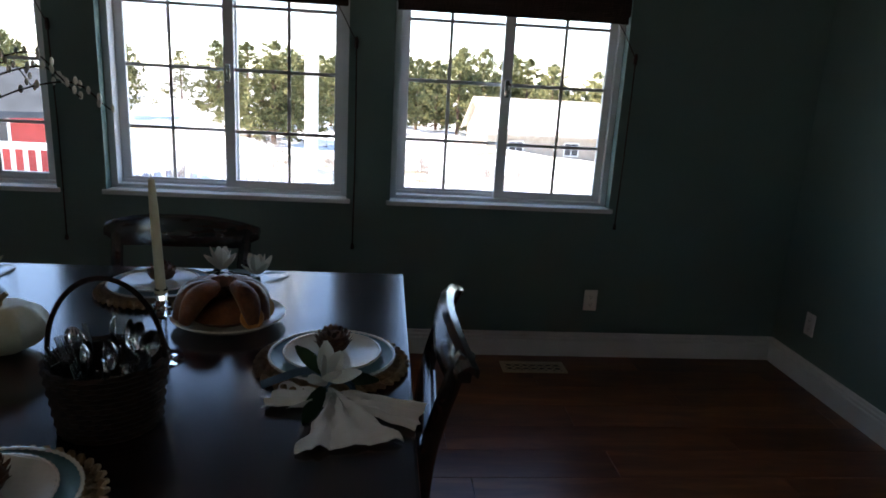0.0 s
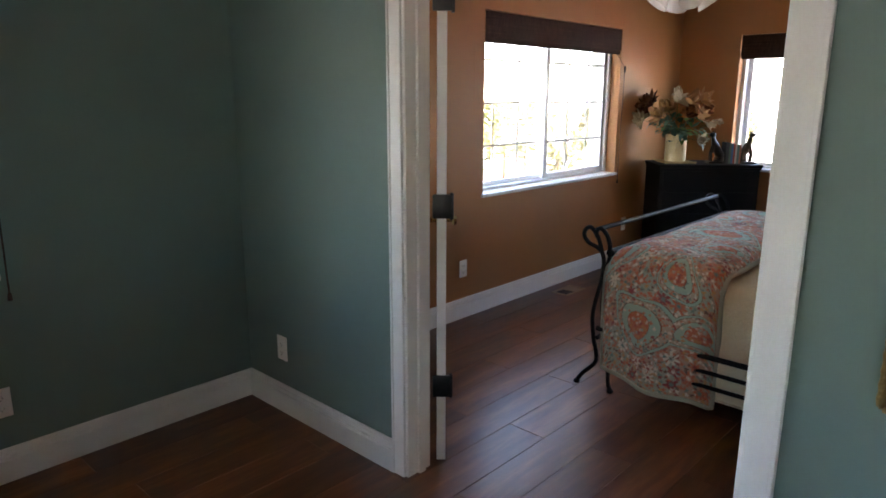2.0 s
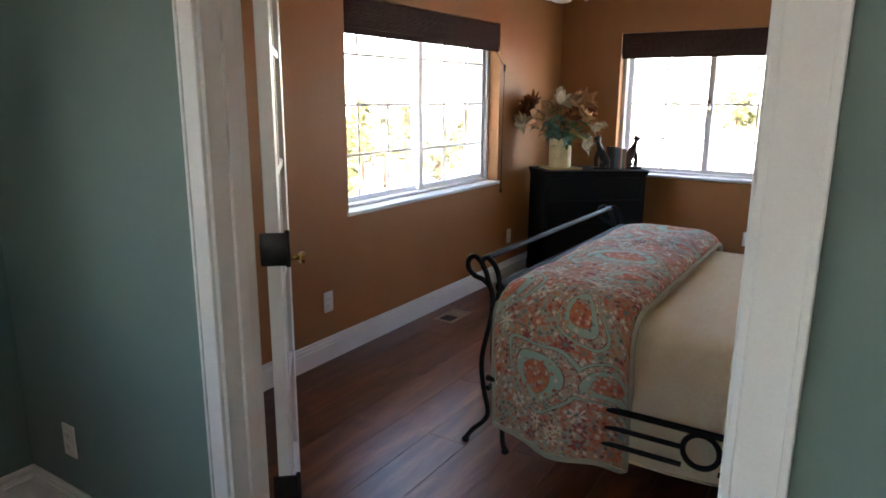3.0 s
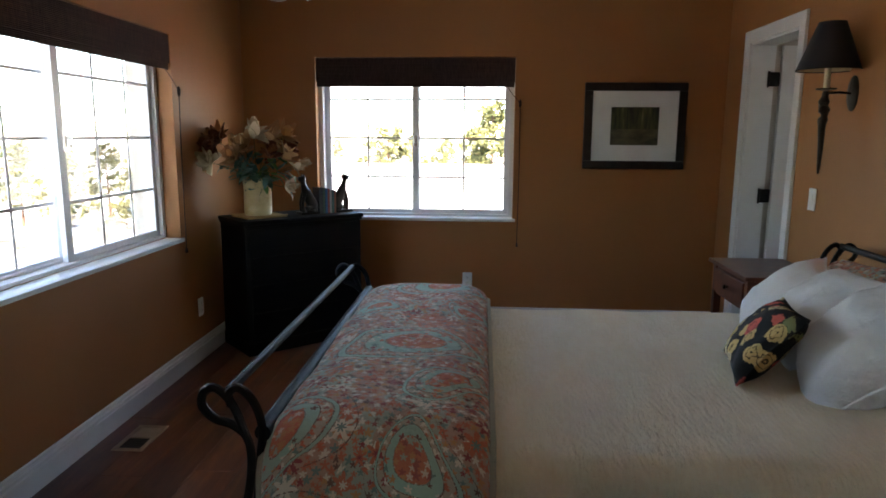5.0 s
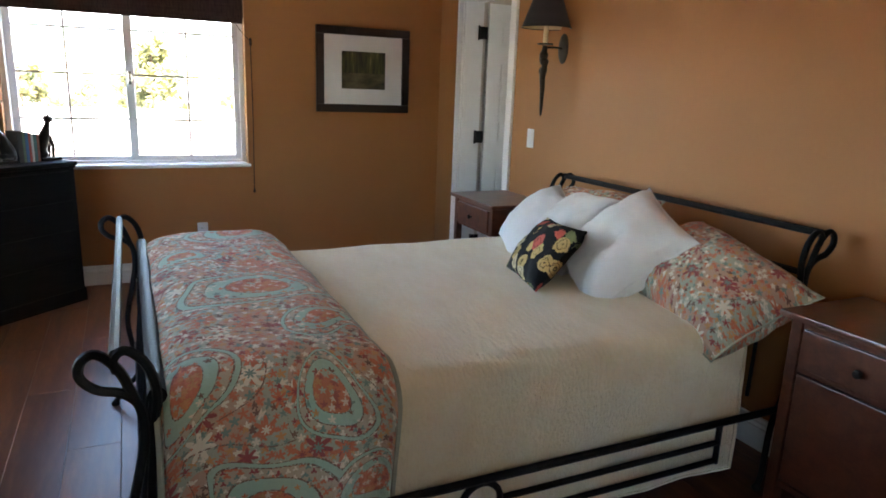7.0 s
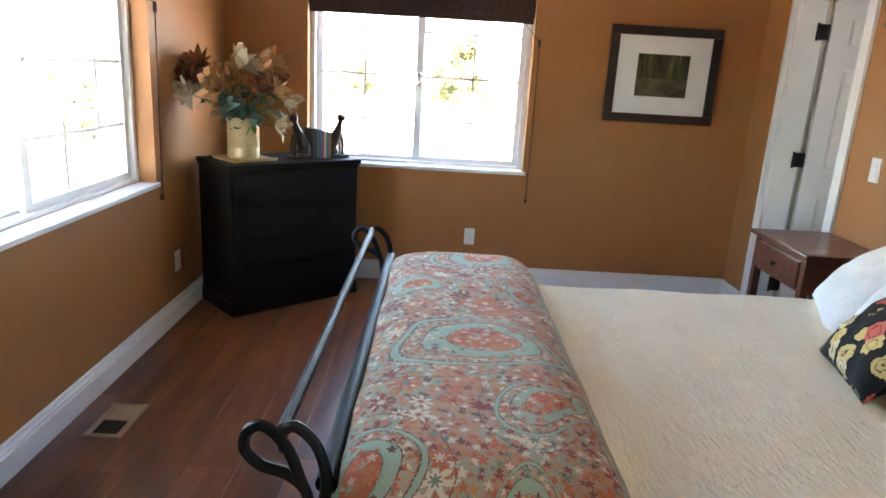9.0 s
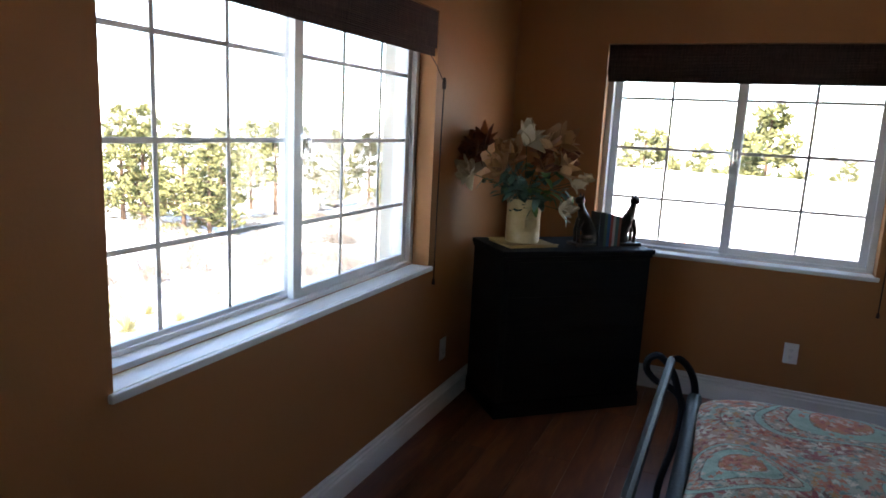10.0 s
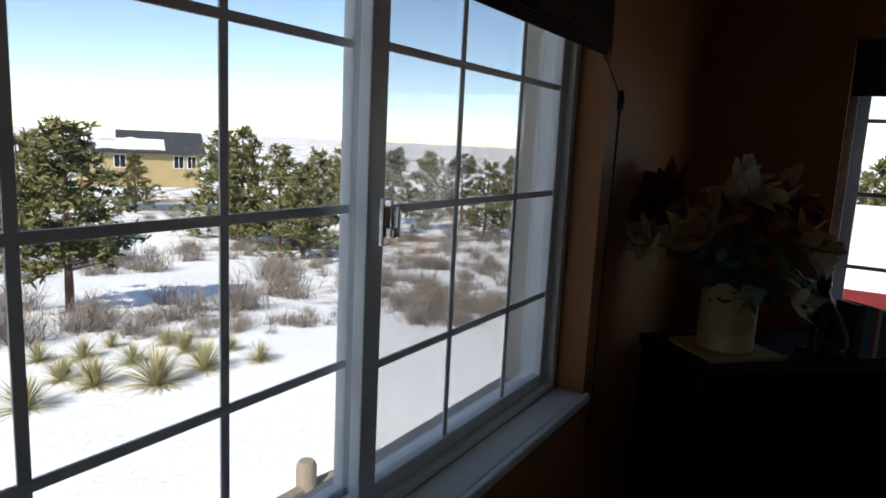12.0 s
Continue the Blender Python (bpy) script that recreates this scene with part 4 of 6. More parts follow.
pillow("white_pillow", (0.46, 0.44, 0.23), (4.66, 0.44, 0.785), (44, -5, 172), SHEET, "white cotton pillow with lace trimmed edge", 5)
pillow("white_pillow", (0.44, 0.40, 0.20), (4.95, 0.43, 0.77), (42, 8, 158), SHEET, "white cotton pillow leaning at the end of the row", 9)
pillow("embroidered_cushion", (0.42, 0.29, 0.13), (4.45, 0.72, 0.765), (50, -4, 166), FLORAL, "small black cushion embroidered with red and gold flowers", 1)


# ---------------------------------------------------------------- bedroom things
def nightstand(m, label, closed=False):
    t = thing("nightstand", m, label, "nightstand", "nightstands beside the bed")
    w, d, h = 0.55, 0.41, 0.755
    part("top", boxes((0, 0, h - 0.022, w, d, h), bevel=0.006), CHERRY, t)
    for x in (0.03, w - 0.07):
        for y in (0.02, d - 0.06):
            part("leg", boxes((x, y, 0, x + 0.038, y + 0.038, h - 0.022), bevel=0.003), CHERRY, t)
    part("apron", boxes((0.034, 0.024, h - 0.19, w - 0.036, d - 0.03, h - 0.023), bevel=0.002), CHERRY, t)
    dr = part("drawer", boxes((0.075, d - 0.036, h - 0.172, w - 0.08, d - 0.016, h - 0.045), bevel=0.004), CHERRY, t)
    part("knob", lathe([(0, 0), (0.006, 0.0), (0.006, 0.01), (0.014, 0.016), (0.012, 0.024), (0, 0.027)], 12), BLACKHINGE, dr, "dark round knob", True, pose(w / 2, d - 0.017, h - 0.11, -90, 0, 0))
    part("shelf", boxes((0.035, 0.03, 0.16, w - 0.035, d - 0.03, 0.18), bevel=0.003), CHERRY, t)
    if closed:
        part("back_panel", boxes((0.05, 0.026, 0.18, w - 0.05, 0.036, h - 0.19), bevel=0.002), CHERRY, t)
        part("cupboard_door", boxes((0.07, d - 0.04, 0.19, w - 0.075, d - 0.024, h - 0.195), bevel=0.004), CHERRY, t)
    for x in (0.042, w - 0.06) if closed else ():
        part("side_panel", boxes((x, 0.05, 0.18, x + 0.012, d - 0.05, h - 0.19), bevel=0.002), CHERRY, t)
    return t


nightstand(pose(5.50, SOUTH + 0.022, 0), "cherry wood nightstand with one drawer beside the doorway")
nightstand(pose(3.07, SOUTH + 0.022, 0), "cherry wood nightstand with a cupboard beside the bed", True)

CH = pose(6.30, 3.145, 0, 0, 0, -47.8)
chest = thing("chest_of_drawers", CH, "black painted wooden chest set across the corner", "chest")
w, d, h = 0.85, 0.425, 0.885
part("carcass", boxes((0, 0.008, 0.06, w, d, h - 0.028), bevel=0.003), BLACKWOOD, chest)
part("plinth", boxes((-0.008, 0.0, 0, w + 0.008, d, 0.085), bevel=0.006), BLACKWOOD, chest)
part("top", boxes((-0.015, -0.012, h - 0.028, w + 0.015, d + 0.002, h), bevel=0.008), BLACKWOOD, chest)
part("cornice", boxes((-0.008, -0.004, h - 0.045, w + 0.008, d, h - 0.028), bevel=0.005), BLACKWOOD, chest)
for k in range(4):
    z0, z1 = 0.10 + k * 0.183, 0.10 + k * 0.183 + 0.172
    part("drawer", boxes((0.03, 0.002, z0, w - 0.03, 0.02, z1 + 0.007), bevel=0.003), BLACKWOOD, chest)


def on_chest(x, y, turn=0):
    return CH @ pose(x, y, h + 0.001, 0, 0, turn)


one_mesh("wooden_tray", boxes((-0.14, -0.12, 0, 0.14, 0.12, 0.012), (-0.145, -0.125, 0.012, 0.145, -0.113, 0.017), (-0.145, 0.113, 0.012, 0.145, 0.125, 0.017), bevel=0.003), CORK, on_chest(0.185, 0.20, 4), "flat tan wooden tray under the crock", "tray")
crock = thing("stoneware_crock", on_chest(0.18, 0.205) @ Matrix.Translation((0, 0, 0.013)) @ Matrix.Diagonal((1.2, 1.2, 1.05, 1)), "cream glazed stoneware crock on a tan tray", "vase")
part("body", lathe([(0, 0), (0.068, 0), (0.074, 0.006), (0.075, 0.05), (0.073, 0.056), (0.0745, 0.062), (0.074, 0.19), (0.077, 0.2), (0.077, 0.216), (0.071, 0.22), (0.066, 0.212), (0.064, 0.03), (0, 0.025)], 32), CERAMIC, crock, "", True)
part("label_plate", boxes((-0.03, -0.077, 0.08, 0.03, -0.071, 0.12), bevel=0.004), CERAMIC, crock)


def leaf_shape(length, width, curl, mat_index, bm, m, cup=0.2):
    """One leaf or petal: a bowed blade of two by four faces."""
    rows = []
    for k in range(5):
        t = k / 4
        wv = width * math.sin(math.pi * min(0.97, 0.08 + t * 0.9)) ** 0.7
        y, z = length * t, curl * t * t * length
        rows.append([bm.verts.new(m @ Vector((s * wv / 2, y, z + cup * abs(s) * wv * 0.5))) for s in (-1, 0, 1)])
    for a, b in zip(rows, rows[1:]):
        for i in range(2):
            f = bm.faces.new((a[i], a[i + 1], b[i + 1], b[i]))
            f.material_index = mat_index


def bloom(bm, at, way, size, petals, mat, rng, layers=2, curl=0.5):
    q = Vector((0, 0, 1)).rotation_difference(Vector(way)).to_matrix().to_4x4()
    for lay in range(layers):
        for k in range(petals):
            a = 2 * math.pi * (k + 0.5 * lay) / petals + rng.uniform(-0.25, 0.25)
            tilt = radians(20 + 40 * lay + rng.uniform(-15, 15))
            m = Matrix.Translation(at) @ q @ Matrix.Rotation(a, 4, "Z") @ Matrix.Rotation(tilt, 4, "X")
            leaf_shape(size * rng.uniform(0.75, 1.1), size * 0.62, curl * rng.uniform(-0.6, 1.0), mat, bm, m, 0.35)


LEAFG = blades_mat("sage_leaf", (0.03, 0.075, 0.05), (0.13, 0.22, 0.17), 0.55)
LEAFD = blades_mat("green_leaf", (0.035, 0.08, 0.015), (0.12, 0.22, 0.045), 0.5)
CREAMP = blades_mat("cream_petal", (0.38, 0.29, 0.18), (0.66, 0.56, 0.39), 0.7)
RUSTP = blades_mat("rust_petal", (0.13, 0.045, 0.025), (0.36, 0.14, 0.055), 0.7)
TANP = blades_mat("tan_petal", (0.28, 0.14, 0.06), (0.52, 0.30, 0.14), 0.7)
STEM = blades_mat("stem_green", (0.05, 0.07, 0.03), (0.12, 0.13, 0.06))
rng = random.Random(11)
flowers = thing("flower_arrangement", on_chest(0.18, 0.205) @ Matrix.Translation((0, 0, 0.215)), "full arrangement of cream, tan and rust silk flowers with sage leaves", "flowers")
# x runs along the chest's front, y away from the room
HEADS = [(-0.31, -0.03, 0.15, "c", 0.085), (-0.22, 0.04, 0.27, "r", 0.10), (-0.10, -0.05, 0.23, "t", 0.085), (-0.02, -0.02, 0.30, "c", 0.10), (0.20, 0.02, 0.30, "t", 0.09), (0.15, -0.06, 0.17, "t", 0.10),
         (0.10, 0.05, 0.24, "r", 0.09), (-0.18, -0.08, 0.17, "t", 0.08), (0.24, -0.05, 0.10, "c", 0.065), (0.15, -0.10, -0.02, "c", 0.07), (-0.09, 0.08, 0.22, "t", 0.08), (0.34, 0.0, 0.13, "c", 0.045), (0.07, -0.05, 0.29, "t", 0.09), (-0.27, 0.04, 0.23, "r", 0.085), (0.05, -0.08, 0.18, "r", 0.07), (0.22, 0.03, 0.22, "r", 0.08)]
for x, y, z, kind, size in HEADS:
    bm = bmesh.new()
    way = Vector((x, y - 0.06, z * 0.6 + 0.05)).normalized()
    bloom(bm, Vector((x, y, z)), way, size * 1.22, 7 if kind != "r" else 9, 0, rng, 3 if kind != "t" else 2, 0.8)
    part("bloom", bm, {"c": CREAMP, "r": RUSTP, "t": TANP}[kind], flowers, "", True)
    part("stem", tube(smooth_path([(x * 0.1, y * 0.1, -0.15), (x * 0.3, y * 0.3, z * 0.4), (x, y, z)], 3), 0.0025, 5), STEM, flowers)
for k in range(52):
    a, up = rng.uniform(0, 2 * math.pi), rng.uniform(-0.04, 0.19)
    r = rng.uniform(0.04, 0.22)
    at = Vector((r * math.cos(a) + 0.02, r * math.sin(a) * 0.6 - 0.02, up))
    bm = bmesh.new()
    for j in range(3):
        m = Matrix.Translation(at + Vector((rng.uniform(-0.02, 0.02), rng.uniform(-0.02, 0.02), 0.015 * j))) @ Matrix.Rotation(a - math.pi / 2 + rng.uniform(-0.9, 0.9), 4, "Z") @ Matrix.Rotation(rng.uniform(-0.9, 0.7), 4, "X")
        leaf_shape(rng.uniform(0.045, 0.085), rng.uniform(0.035, 0.055), rng.uniform(-0.7, 0.3), 0, bm, m)
    part("leaf_spray", bm, LEAFG if rng.random() < 0.7 or at.x < 0 else LEAFD, flowers, "", True)
for k in range(12):
    a = rng.uniform(0, 2 * math.pi)
    bm = bmesh.new()
    leaf_shape(0.11, 0.03, -0.4, 0, bm, Matrix.Translation((0.05 * math.cos(a), 0.04 * math.sin(a), 0.08)) @ Matrix.Rotation(a - math.pi / 2, 4, "Z") @ Matrix.Rotation(0.3, 4, "X"))
    part("leaf", bm, LEAFD, flowers, "", True)


def cat_bookend(m, label):
    """A seated, slender cat figure on a foot plate: one plain mesh."""
    bm = boxes((-0.045, -0.04, 0, 0.05, 0.04, 0.014), bevel=0.004)
    add(bm, tube(smooth_path([(-0.022, 0, 0.014), (-0.03, 0, 0.045), (-0.012, 0, 0.085), (0.008, 0, 0.125), (0.018, 0, 0.155), (0.022, 0, 0.172)], 4), [0.03, 0.034, 0.035, 0.034, 0.032, 0.03, 0.029, 0.028, 0.027, 0.026, 0.025, 0.024, 0.021, 0.019, 0.017, 0.015, 0.014, 0.013, 0.013, 0.013, 0.012], 10))
    head = bmesh.new()
    bmesh.ops.create_uvsphere(head, u_segments=12, v_segments=8, radius=0.018)
    add(bm, head, pose(0.026, 0, 0.183) @ Matrix.Diagonal((1.25, 0.95, 0.95, 1)))
    for s in (-1, 1):
        add(bm, lathe([(0.007, 0), (0, 0.022)], 8), pose(0.02, s * 0.010, 0.193, -8 * s, -5, 0))
        add(bm, tube([(0.026, s * 0.014, 0.014), (0.03, s * 0.014, 0.06), (0.016, s * 0.012, 0.11)], [0.008, 0.008, 0.011], 8))
    add(bm, tube(smooth_path([(-0.04, 0.01, 0.03), (-0.02, 0.035, 0.02), (0.02, 0.036, 0.02)], 4), 0.006, 6))
    return one_mesh("cat_bookend", bm, BRONZE, m @ Matrix.Scale(1.32, 4), label, "bookend", "pair of cat bookends", True)


cat_bookend(on_chest(0.505, 0.14, 180), "dark bronze seated cat bookend beside the books")
cat_bookend(on_chest(0.775, 0.14, 0), "dark bronze seated cat bookend at the row's end")
bx = 0.578
for k, (wd, ht, col) in enumerate([(0.026, 0.155, (0.05, 0.05, 0.05)), (0.014, 0.150, (0.10, 0.16, 0.11)), (0.016, 0.148, (0.05, 0.14, 0.30)), (0.013, 0.146, (0.42, 0.08, 0.06)), (0.012, 0.140, (0.55, 0.53, 0.48)), (0.017, 0.138, (0.07, 0.16, 0.15)), (0.012, 0.136, (0.30, 0.10, 0.06))]):
    bk = thing("book", on_chest(bx, 0.10, 0), "small hardback book standing between the bookends", "book", "books between the cats")
    ht *= 1.17
    wd *= 1.15
    cmat = mottled("book_cloth", tuple(c * 0.85 for c in col), col, 0.6, 20, 200, 0.15)
    part("cover", boxes((0, 0, 0, 0.002, 0.095, ht), (wd - 0.002, 0, 0, wd, 0.095, ht), (0, 0, 0, wd, 0.003, ht), bevel=0.0008), cmat, bk)
    part("pages", boxes((0.002, 0.004, 0.003, wd - 0.002, 0.092, ht - 0.003)), MAT_BOARD, bk)
    bx += wd + 0.001

# framed photograph
art_y0, art_y1, art_z0, art_z1 = 0.212, 0.937, 1.195, 1.808
pic = thing("framed_picture", pose(EAST - 0.002, (art_y0 + art_y1) / 2, (art_z0 + art_z1) / 2, 0, 0, -90), "dark framed woodland photograph with a wide white mat", "picture")
hw, hh, fw = (art_y1 - art_y0) / 2, (art_z1 - art_z0) / 2, 0.058
FRAMEWOOD = wood("dark_frame_wood", (0.012, 0.007, 0.006), (0.03, 0.016, 0.012), 0.35, (8, 8, 8))


def frame_sides(parent, hw, hh, fw, depth, mat):
    for r in ((-hw, -depth, hh - fw, hw, 0, hh), (-hw, -depth, -hh, hw, 0, -hh + fw), (-hw, -depth, -hh + fw, -hw + fw, 0, hh - fw), (hw - fw, -depth, -hh + fw, hw, 0, hh - fw)):
        part("frame_side", boxes(r, bevel=0.006), mat, parent)


frame_sides(pic, hw, hh, fw, 0.028, FRAMEWOOD)
part("mat_board", boxes((-hw + fw, -0.012, -hh + fw, hw - fw, -0.006, hh - fw)), MAT_BOARD, pic, "white mat board")
pm, pn, pl, pb = material("woodland_photo", 0.4)
pv = coords(pn, pl, (30, 1, 4))
trees_n = noise_at(pn, pl, pv, 1.0, 5)
low = noise_at(pn, pl, coords(pn, pl, (6, 1, 14)), 1.0, 4)
px = pn.new("ShaderNodeSeparateXYZ")
pl.new(coords(pn, pl), px.inputs[0])
upper = math_node(pn, pl, "GREATER_THAN", px.outputs[2], -0.02)
pl.new(mixed(pn, pl, upper, ramp(pn, pl, low, [(0.35, (0.012, 0.012, 0.008)), (0.7, (0.13, 0.12, 0.06))]), ramp(pn, pl, trees_n, [(0.4, (0.01, 0.011, 0.006)), (0.62, (0.075, 0.085, 0.025)), (0.8, (0.25, 0.24, 0.12))])), pb.inputs["Base Color"])
part("photograph", boxes((-0.17, -0.0135, -0.135, 0.17, -0.0122, 0.135)), pm, pic, "dark green woodland stream photograph")

# gilt frame in the dining room
gilt = thing("gilt_picture_frame", pose(PART_W - 0.002, 0.535, 1.31, 0, 0, -90), "ornate antique gold picture frame", "picture")
GILT = mottled("antique_gold", (0.10, 0.06, 0.02), (0.36, 0.24, 0.09), 0.4, 60, 240, 0.8, 0.01, 0.6)
frame_sides(gilt, 0.32, 0.50, 0.05, 0.03, GILT)
for s in (-1, 1):
    part("bead", tube([(s * 0.318, -0.034, -0.49 + 0.98 * k / 60) for k in range(61)], [0.005 + 0.003 * (k % 2) for k in range(61)], 6), GILT, gilt)
    part("bead", tube([(-0.31 + 0.62 * k / 40, -0.034, s * 0.497) for k in range(41)], [0.005 + 0.003 * (k % 2) for k in range(41)], 6), GILT, gilt)
part("canvas", boxes((-0.27, -0.014, -0.45, 0.27, -0.006, 0.45)), mottled("pale_print", (0.30, 0.28, 0.24), (0.5, 0.47, 0.4), 0.6, 5, 60, 0.1), gilt, "pale print")

# wall lamp
SC = (5.54, SOUTH)
sconce = thing("wall_sconce", pose(SC[0], SC[1], 1.635), "black wrought iron wall sconce with a black conical shade", "wall lamp")
pl8 = lathe([(0, 0), (0.05, 0), (0.05, 0.004), (0.042, 0.010), (0.02, 0.013), (0, 0.014)], 28)
bmesh.ops.transform(pl8, matrix=Matrix.Rotation(radians(-90), 4, "X") @ Matrix.Diagonal((0.92, 1.65, 1, 1)), verts=pl8.verts)
part("backplate", pl8, BRONZE, sconce, "oval dark bronze backplate", True)
part("arm", tube(smooth_path([(0, 0.01, 0.0), (0, 0.06, 0.004), (0, 0.125, 0.0)], 4), 0.005, 8), BRONZE, sconce, "", True)
part("pendant", tube(smooth_path([(0, 0.125, 0.01), (0.008, 0.125, -0.05), (-0.008, 0.125, -0.10), (0.006, 0.125, -0.15), (0, 0.125, -0.24), (0, 0.125, -0.34), (0, 0.125, -0.375)], 5),
                     [0.012 + 0.015 * math.sin(math.pi * min(1, k / 12)) * (0.75 + 0.35 * math.cos(k * 1.6)) if k < 12 else 0.017 * (1 - (k - 12) / 19) + 0.003 for k in range(31)], 10), BRONZE, sconce, "twisted iron drop", True)
part("leaf", tube(smooth_path([(0.0, 0.125, -0.02), (0.03, 0.13, -0.045), (0.022, 0.13, -0.08), (0.0, 0.125, -0.09)], 5), 0.007, 6), BRONZE, sconce, "", True)
part("leaf", tube(smooth_path([(0.0, 0.125, -0.10), (0.027, 0.13, -0.12), (0.02, 0.13, -0.145), (0.0, 0.125, -0.15)], 5), 0.007, 6), BRONZE, sconce, "", True)
part("drip_pan", lathe([(0, 0.012), (0.042, 0.016), (0.045, 0.022), (0.040, 0.021), (0, 0.017)], 24), BRONZE, sconce, "", True, pose(0, 0.125, 0))
part("candle_sleeve", lathe([(0, 0.018), (0.0135, 0.018), (0.0135, 0.15), (0, 0.15)], 16), CANDLE, sconce, "ivory candle sleeve", True, pose(0, 0.125, 0))
shade = part("shade", lathe([(0.137, 0.105), (0.058, 0.32), (0.056, 0.32), (0.135, 0.105), (0.137, 0.105)], 36), [SHADE], sconce, "black conical shade", True, pose(0, 0.125, 0))
part("lining", lathe([(0.133, 0.107), (0.054, 0.319)], 36), SHADE_IN, shade, "gold shade lining", True)
part("shade_ring", tube([(0.137 * math.cos(2 * math.pi * k / 36), 0.137 * math.sin(2 * math.pi * k / 36), 0.105) for k in range(36)], 0.0022, 6, True), BRONZE, shade, "", True)


# outlets, switch, floor vents
def outlet(m, label, switch=False):
    o = thing("light_switch" if switch else "wall_outlet", m, label, "light switch" if switch else "outlet", "" if switch else "wall outlets")
    part("plate", boxes((-0.036, -0.006, -0.058, 0.036, 0, 0.058), bevel=0.003), PLASTIC, o)
    if switch:
        part("rocker", boxes((-0.016, -0.010, -0.033, 0.016, -0.005, 0.033), bevel=0.002), PLASTIC, o)
    else:
        for z in (0.021, -0.021):
            r = part("receptacle", boxes((-0.017, -0.0085, z - 0.014, 0.017, -0.005, z + 0.014), bevel=0.003), PLASTIC, o)
            part("slots", boxes((-0.0075, -0.0088, z - 0.004, -0.0055, -0.0078, z + 0.006), (0.0055, -0.0088, z - 0.003, 0.0075, -0.0078, z + 0.005), (-0.002, -0.0088, z - 0.011, 0.002, -0.0078, z - 0.007)), BLACKHINGE, r)


outlet(pose(1.44, NORTH - 0.001, 0.319), "white duplex outlet on the green wall")
outlet(pose(PART_W - 0.001, 3.16, 0.317, 0, 0, -90), "white duplex outlet on the green partition")
outlet(pose(4.095, NORTH - 0.001, 0.338), "white duplex outlet under the wide window")
outlet(pose(6.275, NORTH - 0.001, 0.338), "white duplex outlet beside the black chest")
outlet(pose(EAST - 0.001, 1.767, 0.342, 0, 0, -90), "white duplex outlet on the ochre wall")
outlet(pose(5.82, SOUTH + 0.001, 1.112, 0, 0, 180), "white rocker switch beside the doorway", True)


def register(x0, y0, x1, y1, mat, label, scrolls):
    r = thing("floor_register", pose((x0 + x1) / 2, (y0 + y1) / 2, 0.0), label, "floor vent", "floor vents")
    w, d = (x1 - x0) / 2, (y1 - y0) / 2
    b = 0.022
    part("frame", boxes((-w, -d, 0, w, -d + b, 0.006), (-w, d - b, 0, w, d, 0.006), (-w, -d + b, 0, -w + b, d - b, 0.006), (w - b, -d + b, 0, w, d - b, 0.006), bevel=0.002), mat, r)
    # flat black plate: the shade below the grille is put in as colour
    part("duct_shade", boxes((-w + b, -d + b, -0.002, w - b, d - b, 0.0012)), BLACKHINGE, r, "flat black plate for the shade under the grille")
    if scrolls:
        for k in range(7):
            u = -w + b + (k + 0.5) * (2 * w - 2 * b) / 7
            for s in (-1, 1):
                part("scroll", tube([(u + 0.019 * math.cos(2 * math.pi * j / 12), s * 0.019 + 0.016 * math.sin(2 * math.pi * j / 12), 0.004) for j in range(12)], 0.0028, 5, True), mat, r)
    else:
        part("damper", boxes((0.004, -d + b, 0.001, w - b, d - b, 0.0042), bevel=0.001), mat, r, "closed tan louvre")
        part("bar", boxes((-0.004, -d + b, 0.001, 0.004, d - b, 0.0058), bevel=0.001), mat, r)
        for k in range(1, 6):
            u = -w + b + k * (w - b) / 6
            part("slat", boxes((u - 0.001, -d + b, 0.001, u + 0.001, d - b, 0.003)), BLACKHINGE, r)


VENTGOLD = mottled("tarnished_brass", (0.42, 0.36, 0.25), (0.55, 0.48, 0.35), 0.4, 20, 150, 0.1, 0.002, 0.2)
VENTWOOD = mottled("beige_vent_enamel", (0.26, 0.19, 0.12), (0.36, 0.27, 0.18), 0.5, 20, 150, 0.1)
register(0.955, 3.215, 1.29, 3.345, VENTGOLD, "scrolled antique brass floor register by the wall", True)
register(4.985, 3.19, 5.25, 3.335, VENTWOOD, "tan metal floor register under the window", False)


